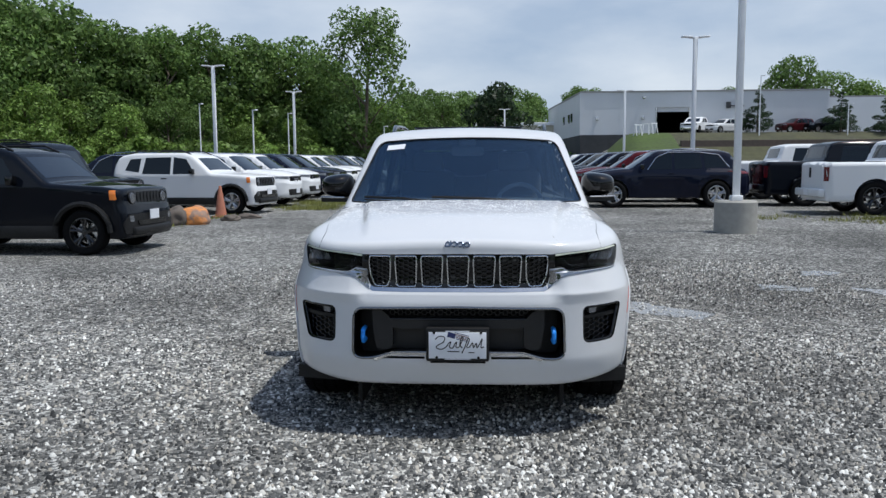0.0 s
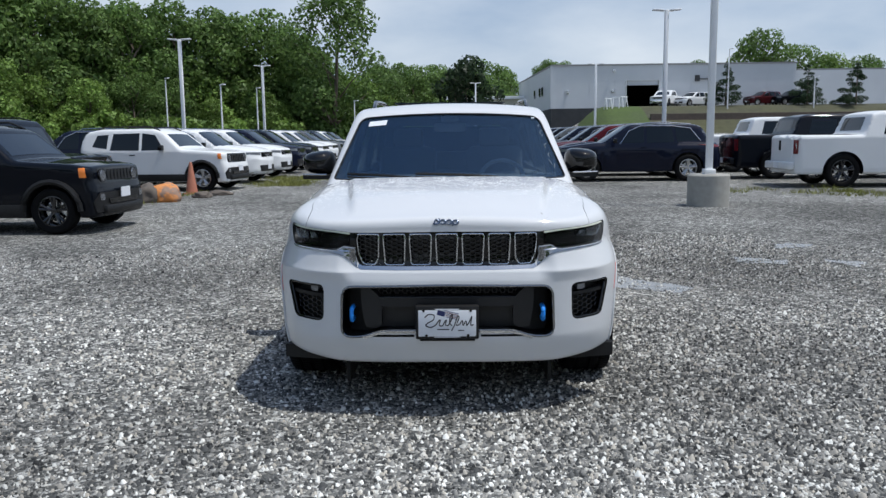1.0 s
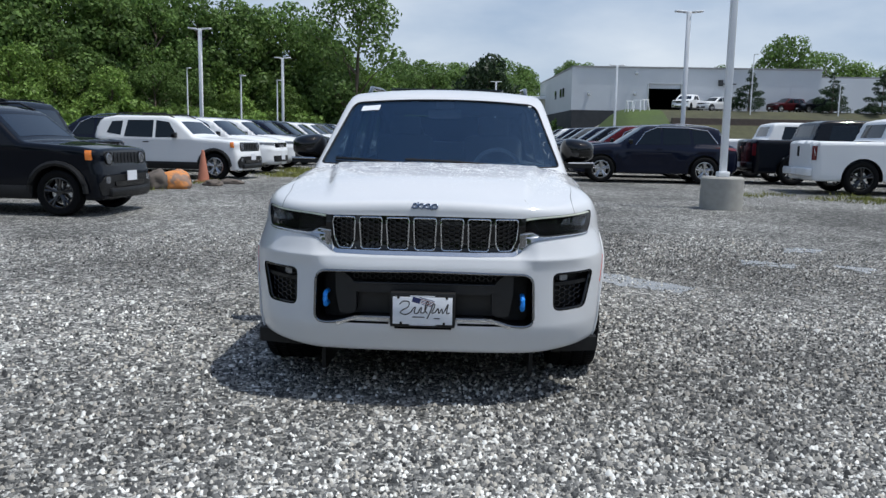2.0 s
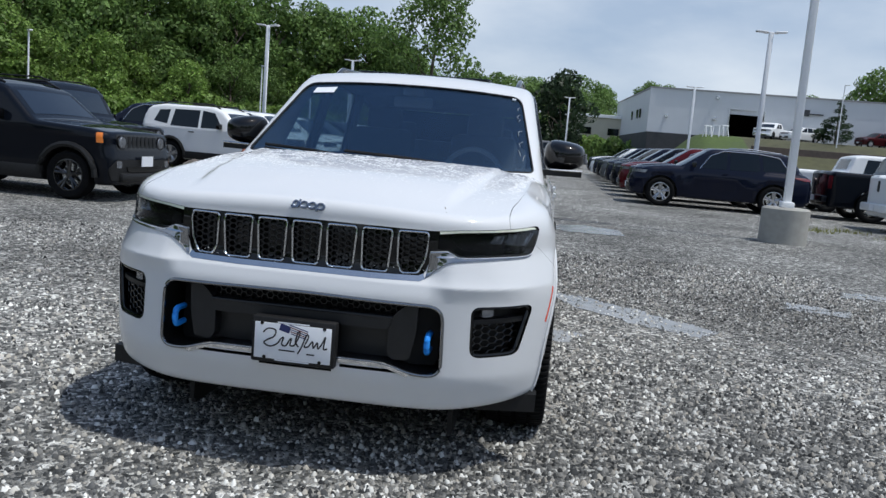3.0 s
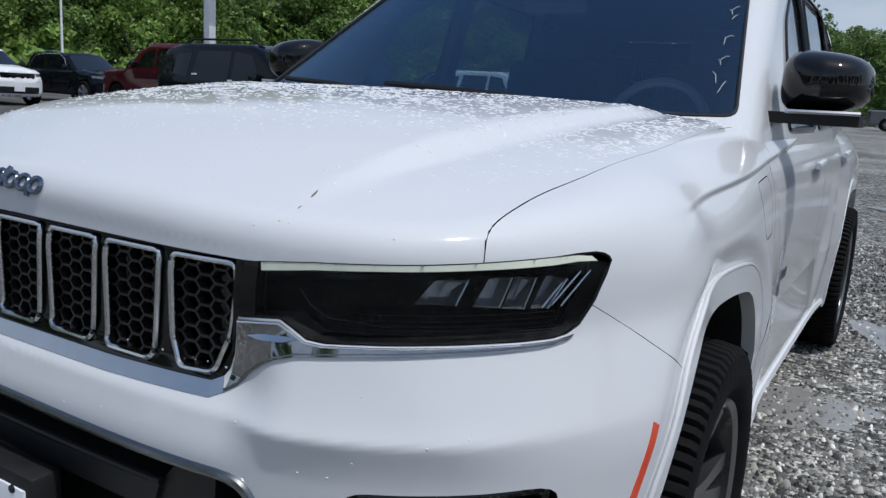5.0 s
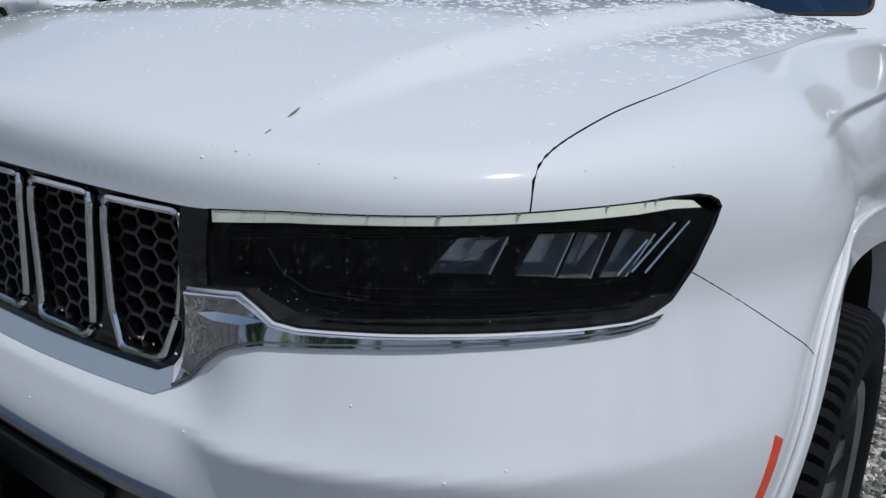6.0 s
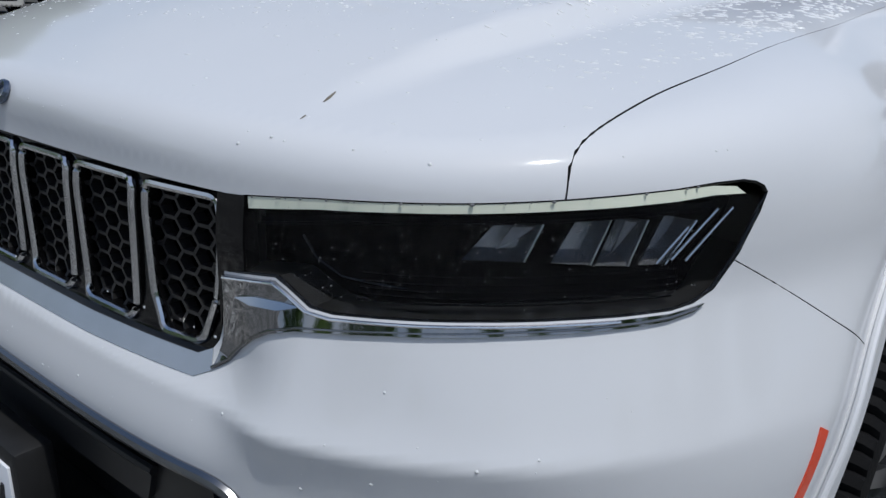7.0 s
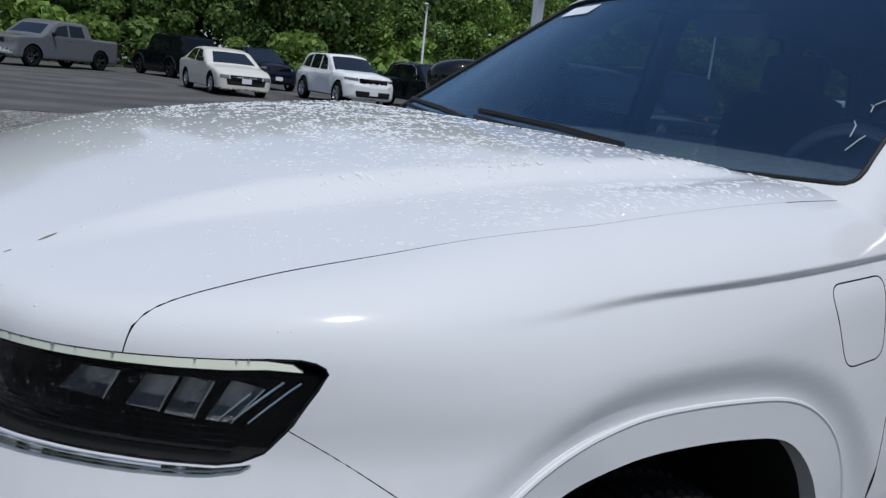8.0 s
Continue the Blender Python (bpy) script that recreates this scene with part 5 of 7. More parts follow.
def sheet(name, xs, ys, lift, mat, label):
    xs, ys = np.asarray(xs, float), np.asarray(ys, float)
    gx, gy = np.meshgrid(xs, ys)
    gzv = ground_z(gx, gy) + lift
    v = np.stack((gx, gy, gzv), -1).reshape(-1, 3)
    w = len(xs)
    faces = [(j * w + i, j * w + i + 1, (j + 1) * w + i + 1, (j + 1) * w + i) for j in range(len(ys) - 1) for i in range(w - 1)]
    me = bpy.data.meshes.new(name)
    me.from_pydata(v.tolist(), [], faces)
    return tagged(mesh_part(name, me, mat), label, name, kind="structure")


def spaced(far, near, step):
    k = list(np.arange(-near, near + step, step))
    return [-far, -far / 2, -far / 4] + k + [far / 4, far / 2, far]


sheet("ground", spaced(1800, 130, 4.0), [-1800, -600, -200, -60] + list(np.arange(-40, 130, 3.0)) + [200, 500, 1800], 0.0, M_GRAVEL, "grey crushed gravel yard with damp patches")
sheet("asphalt_yard", np.linspace(-60, -13.5, 24), np.linspace(-30, 70, 40), 0.006, M_ASPHALT, "worn grey asphalt with dark tyre marks")


# ---- lamp posts ----
def lamp_post(x, y, height, base_h=0.7, base_r=0.4, heads=2, radius=0.075):
    z = gz(x, y)
    ob = thing("lamp_post", "tall white square lamp post on a round concrete base", "lamp post", "lamp posts of the yard", at=pose(x, y, z))
    part("concrete_base", lathe_bm([(0, -0.2), (base_r, -0.2), (base_r, base_h - 0.03), (base_r - 0.03, base_h), (0, base_h)], 40, "z"), M_CONCRETE, ob, "grey cast concrete base")
    part("foot_cover", box_bm((radius * 3.4, radius * 3.4, 0.10), (0, 0, base_h + 0.05), 0.012), M_POLE, ob)
    part("pole", box_bm((radius * 2, radius * 2, height - base_h), (0, 0, (height + base_h) / 2), 0.02), M_POLE, ob)
    for s in ((-1, 1) if heads == 2 else (1,)):
        part("lamp_head", box_bm((0.42, 0.24, 0.055), (s * 0.32, 0, height), 0.02, rot=Euler((0, -s * 0.06, 0))), M_POLE, ob)
        part("bracket", box_bm((0.22, 0.06, 0.06), (s * 0.13, 0, height - 0.03)), M_POLE, ob)
    return ob


lamp_post(4.97, 11.8, 9.0, 0.62, 0.40, 2, 0.062)
for px, py, ph in ((8.0, 27.2, 6.2), (-12.66, 33.0, 6.1), (9.4, 51.0, 6.4), (1.75, 73.6, 6.8), (-12.6, 48.2, 6.3)):
    lamp_post(px, py, ph - gz(px, py), 0.6, 0.3)


def thin_lamp(x, y, height):
    z = gz(x, y)
    ob = thing("street_lamp", "thin pale street lamp with a short arm", "lamp post", "lamp posts of the yard", at=pose(x, y, z, 0, 0, -40))
    part("pole", tube_bm([(0, 0, -0.1), (0, 0, height)], [0.07, 0.05], 8), M_POLE, ob)
    part("lamp_head", box_bm((0.5, 0.2, 0.08), (0.25, 0, height), 0.02), M_POLE, ob)


for px, py, ph in ((-31, 42, 5.8), (-36, 24, 5.0), (-24, 62, 6.2), (-17.5, 66, 5.6), (-9.5, 70, 4.6), (-16.5, 52, 5.0), (30, 86, 6.5), (39.5, 86, 3.4)):
    thin_lamp(px, py, ph)
corner = lamp_post(-11.9, 11.4, 9.0, 0.6, 0.3, 2, 0.09)
part("junction_box", box_bm((0.34, 0.2, 0.42), (0.28, -0.05, 3.3), 0.03), M_POLE, corner, "white box fixed to the pole")


# ---- trees ----
def leaf_material(name, colour):
    m = material(name, colour, rough=0.55, vary=0.45, scale=1.2, rand=0.5, spec=0.25)
    p = m.node_tree.nodes["Principled BSDF"]
    g = m.node_tree.nodes.new("ShaderNodeNewGeometry")
    hs = m.node_tree.nodes.new("ShaderNodeHueSaturation")
    mr = m.node_tree.nodes.new("ShaderNodeMapRange")
    mr.inputs["To Min"].default_value, mr.inputs["To Max"].default_value = 0.55, 1.5
    src = p.inputs["Base Color"].links[0].from_socket
    m.node_tree.links.new(g.outputs["Random Per Island"], mr.inputs["Value"])
    m.node_tree.links.new(mr.outputs["Result"], hs.inputs["Value"])
    m.node_tree.links.new(src, hs.inputs["Color"])
    m.node_tree.links.new(hs.outputs["Color"], p.inputs["Base Color"])
    tl = m.node_tree.nodes.new("ShaderNodeBsdfTranslucent")
    mx = m.node_tree.nodes.new("ShaderNodeMixShader")
    mx.inputs[0].default_value = 0.42
    m.node_tree.links.new(hs.outputs["Color"], tl.inputs["Color"])
    m.node_tree.links.new(p.outputs[0], mx.inputs[1])
    m.node_tree.links.new(tl.outputs[0], mx.inputs[2])
    m.node_tree.links.new(mx.outputs[0], m.node_tree.nodes["Material Output"].inputs["Surface"])
    return m


M_LEAF = leaf_material("broad_leaves", (0.136, 0.218, 0.062))
M_LEAF2 = leaf_material("light_leaves", (0.185, 0.285, 0.068))
M_NEEDLE = leaf_material("conifer_needles", (0.035, 0.06, 0.028))


def leaves_mesh(name, centres, radii, count, size, rng, squash=0.8):
    """Many small bent leaves near the skins of clumps."""
    per = rng.choice(len(centres), count, p=radii ** 2 / (radii ** 2).sum())
    d = rng.normal(size=(count, 3))
    d[:, 2] = d[:, 2] * 0.8 + 0.25
    d /= np.linalg.norm(d, axis=1)[:, None]
    r = radii[per] * rng.uniform(0.72, 1.08, count)
    pos = centres[per] + d * r[:, None] * (1, 1, squash)
    nrm = d + rng.normal(size=(count, 3)) * 0.55
    nrm /= np.linalg.norm(nrm, axis=1)[:, None]
    t = np.cross(nrm, rng.normal(size=(count, 3)))
    t /= np.maximum(np.linalg.norm(t, axis=1), 1e-6)[:, None]
    b = np.cross(nrm, t)
    s = size * rng.uniform(0.6, 1.35, count)[:, None]
    v = np.stack((pos - t * s, pos - b * s * 0.55 + nrm * s * 0.2, pos + t * s, pos + b * s * 0.55 + nrm * s * 0.2), 1).reshape(-1, 3)
    me = bpy.data.meshes.new(name)
    me.vertices.add(count * 4)
    me.vertices.foreach_set("co", v.ravel())
    me.loops.add(count * 4)
    me.loops.foreach_set("vertex_index", np.arange(count * 4))
    me.polygons.add(count)
    me.polygons.foreach_set("loop_start", np.arange(count) * 4)
    me.update()
    me.validate()
    return me


def tree(seed, height=14.0, spread=4.5, bare=0.22, count=6600, mat=None, label="tall broad-leaved green tree at the edge of the yard", size=0.245, clumps=34):
    rng = np.random.default_rng(seed)
    ob = thing("tree", label, "tree", "trees round the yard")
    pts = [(0, 0, -0.3)]
    for k in range(1, 7):
        pts.append((rng.normal() * 0.12 * k, rng.normal() * 0.12 * k, height * 0.85 * k / 6))
    bm = tube_bm(pts, [0.26 * height / 14 * (1 - 0.13 * k) for k in range(7)], 8)
    cs, rs = [], []
    for k in range(clumps):
        h = bare + (1 - bare) * (k + rng.uniform()) / clumps
        prof = math.sin(math.pi * (0.12 + 0.80 * (h - bare) / (1 - bare))) ** 0.7
        a, r = rng.uniform(0, math.tau), spread * prof * rng.uniform(0.35, 0.95)
        c = np.array((r * math.cos(a), r * math.sin(a), height * h * 0.93 + 0.3))
        cs.append(c)
        rs.append(spread * rng.uniform(0.26, 0.46))
        if k % 2 == 0:
            s = Vector(pts[min(5, max(1, int(6 * (h - 0.12))))])
            e = Vector(c)
            tube_bm([s, s.lerp(e, 0.5) + Vector((0, 0, 0.3)), e], [0.09, 0.06, 0.025], 5, bm=bm)
    part("trunk", bm, M_BARK, ob)
    me = leaves_mesh("crown", np.array(cs), np.array(rs), count, size, rng)
    mesh_part("crown", me, mat or M_LEAF, ob, smooth=False)
    return ob


def shrub(seed, count=1500, mat=None):
    rng = np.random.default_rng(seed)
    ob = thing("shrub", "dense green undergrowth shrub at the edge of the wood", "shrub", "undergrowth")
    cs = np.stack((rng.uniform(-2, 2, 12), rng.uniform(-1, 1, 12), rng.uniform(0.3, 2.0, 12)), 1)
    part("stem", tube_bm([(0, 0, -0.2), (0.1, 0, 1.2)], [0.06, 0.03], 6), M_BARK, ob)
    mesh_part("crown", leaves_mesh("crown", cs, rng.uniform(0.5, 1.0, 12), count, 0.2, rng), mat or M_LEAF2, ob, smooth=False)
    return ob


def conifer(seed, height=5.5):
    rng = np.random.default_rng(seed)
    ob = thing("conifer", "dark green bushy conifer on the grass bank", "conifer", "conifers on the bank")
    part("trunk", tube_bm([(0, 0, -0.2), (0, 0, height * 0.95)], [0.12, 0.02], 6), M_BARK, ob)
    n = 40
    h = rng.uniform(0.06, 1, n)
    a = rng.uniform(0, math.tau, n)
    r = (1 - h) ** 0.8 * height * 0.46 * rng.uniform(0.4, 1, n)
    cs = np.stack((r * np.cos(a), r * np.sin(a), h * height * 0.95), 1)
    mesh_part("crown", leaves_mesh("crown", cs, 0.22 + 0.62 * (1 - h) * rng.uniform(0.7, 1.2, n), 5600, 0.085, rng, 0.5), M_NEEDLE, ob, smooth=False)
    return ob


rng_place = np.random.default_rng(7)
TREES = [tree(11), tree(12, 13.0, 5.0, 0.15), tree(13, 15.0, 4.2, 0.25), tree(14, 12.0, 4.8, 0.10, mat=M_LEAF2), tree(15, 16.0, 5.2, 0.2)]
used = set()


def plant(k, x, y, scale=1.0, z=None):
    base = TREES[k % len(TREES)]
    m = pose(x, y, gz(x, y) if z is None else z, 0, 0, rng_place.uniform(0, 360))
    if k % len(TREES) in used:
        ob = copy_thing(base, m)
    else:
        ob = base
        ob.matrix_basis = m
        used.add(k % len(TREES))
    ob.scale = (scale * rng_place.uniform(0.92, 1.1),) * 2 + (scale,)
    return ob


def along(points, step):
    out = []
    for (x0, y0), (x1, y1) in zip(points, points[1:]):
        n = max(1, int(math.hypot(x1 - x0, y1 - y0) / step))
        out += [(x0 + (x1 - x0) * k / n, y0 + (y1 - y0) * k / n) for k in range(n)]
    return out


EDGE = [(-52, -22), (-50, 0), (-46, 22), (-42, 42), (-36, 58), (-26, 70), (-14, 80), (-4, 86)]
for row, (off, sc, st) in enumerate(((0, 0.60, 3.9), (4.5, 0.80, 4.4), (10, 1.0, 4.6))):
    for x, y in along([(a - off * 0.8, b + off * 0.6) for a, b in EDGE], st):
        fall = 1.06 - 0.36 * float(sstep(np.float64(x), -40.0, -24.0))
        plant(3 if row == 0 and rng_place.uniform() < 0.4 else int(rng_place.integers(0, 5)), x + rng_place.normal() * 0.8, y + rng_place.normal() * 0.8, sc * fall * rng_place.uniform(0.85, 1.14))
# the tall tree that stands out, a dark one before the shed, and the far woods
tall = tree(31, 16.6, 5.6, 0.16, 8200, label="tall open-crowned tree standing above the others", clumps=30, size=0.22)
tall.matrix_basis = pose(-12.6, 78, gz(-12.6, 78))
dark_tree = tree(37, 9.2, 3.6, 0.12, 4400, mat=M_NEEDLE, label="dark dense round-headed tree before a long shed", clumps=30)
dark_tree.matrix_basis = pose(0.9, 84, gz(0.9, 84))
for x, y, s in ((-41, 62, 1.10), (-37.5, 66.5, 1.02), (-34.5, 70, 0.94), (-31, 72, 0.92), (-28, 75, 0.96), (-25, 79, 0.95), (-22, 82, 0.92), (-23, 82, 0.82), (-20, 84, 0.84), (-17, 85, 0.80), (-14.2, 83, 0.58), (-10.5, 83, 0.62), (-9.2, 90, 0.74), (-7.5, 86, 0.62), (-4.8, 88, 0.66), (-2.4, 92, 0.6), (4, 122, 0.7), (8, 124, 0.62)):
    plant(int(rng_place.integers(0, 5)), x, y, s)
for x, y, s in ((-9, 130, 0.95), (-4, 132, 0.95), (2, 134, 0.9), (7, 136, 0.9), (13, 148, 0.66), (17, 150, 0.74), (20.5, 152, 0.72), (38, 156, 0.84), (43, 152, 0.80), (47, 154, 0.86), (57, 150, 1.36), (61, 153, 1.04), (66, 152, 0.98), (71, 150, 1.08), (77, 150, 1.0)):
    plant(int(rng_place.integers(0, 5)), x, y, s, z=3.0 if x > 25 else None)
# unseen trees added behind and beside the yard, to darken reflections
for x, y in along([(-54, -26), (-40, -46), (-16, -52), (10, -54), (36, -48), (56, -30), (62, 0), (64, 30)], 8.0):
    plant(int(rng_place.integers(0, 5)), x + rng_place.normal(), y + rng_place.normal(), rng_place.uniform(0.85, 1.1))
SHRUBS = [shrub(41), shrub(42, mat=M_LEAF), shrub(43)]
for k, (x, y) in enumerate(along([(a + 3.2, b - 2.2) for a, b in EDGE], 3.6)):
    base = SHRUBS[k % 3]
    m = pose(x, y, gz(x, y), 0, 0, rng_place.uniform(0, 360))
    ob = copy_thing(base, m) if k > 2 else base
    ob.matrix_basis = m
    ob.scale = (rng_place.uniform(0.8, 1.5),) * 3


# ---- the workshop on the bank ----
def workshop():
    z0, y0 = 5.0, 93.0
    ob = thing("workshop_building", "long pale grey metal-clad workshop with a dark open gate", "building", at=pose(0, 0, 0))
    bm = bmesh.new()
    wall = prism_bm([(11.3, z0), (20.2, z0), (20.2, z0 + 3.2), (24.1, z0 + 3.2), (24.1, z0), (40.3, z0), (40.3, z0 + 5.0), (11.3, z0 + 5.0)], "y", y0, y0 + 0.35)
    part("front_wall", wall, M_PANEL, ob, smooth=False)
    bm = prism_bm([(11.3, y0), (11.65, y0), (10.0, y0 + 30), (9.65, y0 + 30)], "z", z0, z0 + 5.0)
    part("side_wall", bm, M_PANEL, ob, smooth=False)
    part("base_wall", prism_bm([(11.25, y0 - 0.06), (40, y0 - 0.06), (40, y0 + 0.4), (9.6, y0 + 30), (9.55, y0 + 30)], "z", 0.2, z0 - 0.004), M_DARKBASE, ob, smooth=False)
    part("roof", prism_bm([(11.2, y0 - 0.1), (40.4, y0 - 0.1), (40.4, y0 + 30), (9.6, y0 + 30)], "z", z0 + 5.0, z0 + 5.18), M_ROOFGREY, ob, smooth=False)
    part("back_wall", box_bm((30.5, 0.3, 5.0), (25.0, y0 + 29.8, z0 + 2.5)), M_DARKBASE, ob, smooth=False)
    part("end_wall", box_bm((0.3, 29.2, 4.98), (40.1, y0 + 15.0, z0 + 2.5)), M_PANEL, ob, smooth=False)
    for x in (20.2, 24.1):
        part("gate_jamb", box_bm((0.12, 0.42, 3.2), (x, y0 + 0.17, z0 + 1.6)), M_DARKCHROME, ob, smooth=False)
    part("gate_roll", box_bm((3.8, 0.2, 0.55), (22.15, y0 + 0.3, z0 + 2.95)), M_PANEL, ob, smooth=False)
    part("corner_trim", box_bm((0.5, 0.5, 5.0), (11.40, y0 + 0.2, z0 + 2.5)), M_PANEL, ob, smooth=False)
    part("wall_box", box_bm((0.5, 0.3, 0.7), (28.6, y0 - 0.16, z0 + 3.4)), M_DARKBASE, ob, smooth=False)
    part("wall_rail", box_bm((1.6, 0.2, 0.12), (29.6, y0 - 0.12, z0 + 3.3)), M_DARKBASE, ob, smooth=False)
    for x, z in ((13.2, 1.9), (18.6, 2.0), (18.7, 4.4), (9.9, 3.0), (10.4, 3.0)):
        part("wall_lamp", box_bm((0.35, 0.25, 0.35), (x if x > 11 else 11.3, y0 - 0.13 if x > 11 else y0 + 8 * (x - 9), z0 + z), 0.05), M_DARKCHROME, ob, smooth=False)
    for k in range(8):
        part("side_window", box_bm((0.12, 1.2, 1.1), (11.25 - (1.65 / 30) * (2.5 + 2.2 * k), y0 + 2.5 + 2.2 * k, z0 + 2.4)), M_DARKGLASS, ob, smooth=False) if k in (2, 3, 5) else None
    part("wing_wall", box_bm((26, 0.4, 4.4), (53.4, y0 + 3.0, z0 + 2.2)), M_PANEL, ob, smooth=False)
    part("wing_roof", box_bm((26.2, 12, 0.16), (53.4, y0 + 8.8, z0 + 4.5)), M_ROOFGREY, ob, smooth=False)
    part("floor", box_bm((28.5, 29, 0.1), (26, y0 + 14.8, z0 - 0.06)), M_CONCRETE, ob, smooth=False)
    for k in range(6):
        part("panel_joint", box_bm((28.9, 0.03, 0.035), (25.8, y0 - 0.004, z0 + 3.30 + 0.3 * k)), M_PANEL, ob, smooth=False)
    for k in range(10):
        x = 12.9 + 3.0 * k
        part("panel_seam", box_bm((0.05, 0.03, 4.9 if not 20 < x < 24.3 else 1.7), (x, y0 - 0.006, z0 + (2.48 if not 20 < x < 24.3 else 4.1))), M_PANEL, ob, smooth=False)
    return ob


workshop()


def shed():
    ob = thing("far_shed", "long low cream shed with a white roof edge", "building")
    part("wall", box_bm((17, 10, 5.0), (3.2, 122, 4.9)), M_CREAM, ob, smooth=False)
    part("roof_edge", box_bm((17.6, 10.6, 0.45), (3.2, 122, 7.6), 0.05), M_POLE, ob, smooth=False)
    for k in range(4):
        part("dark_window", box_bm((1.6, 0.1, 1.0), (-3 + 4 * k, 116.97, 5.4)), M_DARKGLASS, ob, smooth=False)
    return ob


shed()
for k, (x, y) in enumerate(((4.5, 108), (7.5, 108), (10.5, 104), (1.5, 110), (9.0, 96), (6.5, 100))):
    ob = copy_thing(SHRUBS[k % 3], pose(x, y, gz(x, y), 0, 0, 50 * k))
    ob.scale = (1.3, 1.3, 1.5)
firs = [conifer(51, 4.8), conifer(52, 4.6), conifer(53, 4.8)]
for ob, (x, y, hh) in zip(firs, ((30.6, 88.5, 1.0), (39.6, 88.0, 1.0), (44.6, 87.0, 1.0))):
    ob.matrix_basis = pose(x, y, gz(x, y))


def bank_parts():
    """Grass bank below the workshop and the dark retaining wall beside it."""
    xs, ys = np.linspace(13.0, 20.6, 26), np.linspace(74, 90, 34)
    sheet("grass_bank", xs, ys, 0.03, M_GRASS, "short green grass on a sloping bank")
    sheet("mulch_bank", np.linspace(20.6, 62.0, 60), np.linspace(75, 89.2, 30), 0.035, M_MULCH, "brown and dull green planted slope")
    wall = thing("retaining_wall", "low brown-grey block retaining wall below the upper yard", "wall", kind="structure")
    for k in range(3):
        part("block_course", box_bm((37, 0.5 + 0.05 * (2 - k), 0.62), (39.3, 83.0 - 0.1 * (2 - k), 2.4 + 0.63 * k), 0.02), M_BROWNWALL, wall, smooth=False)


bank_parts()


def trestle(x, y, turn):
    ob = thing("trestle", "white-painted timber trestle on the grass bank", "trestle", "trestles by the gate", at=pose(x, y, gz(x, y), 0, 0, turn))
    for a in (-0.35, 0.35):
        for b in (-0.3, 0.3):
            part("leg", tube_bm([(a, b, -0.05), (a * 0.85, b * 0.1, 1.15)], 0.05, 6), M_POLE, ob)
    part("beam", box_bm((0.95, 0.1, 0.12), (0, 0, 1.15), 0.01), M_POLE, ob)


for x, y, turn in ((16.9, 86.6, 25), (17.9, 87.2, -15), (18.9, 87.8, 30)):
    trestle(x, y, turn)


# ---- the other cars ----
def lines(pts):
    """A smooth curve through (y, z) pairs."""
    ys, zs = np.array([p[0] for p in pts]), np.array([p[1] for p in pts])
    return lambda y: np.interp(y, ys, zs)


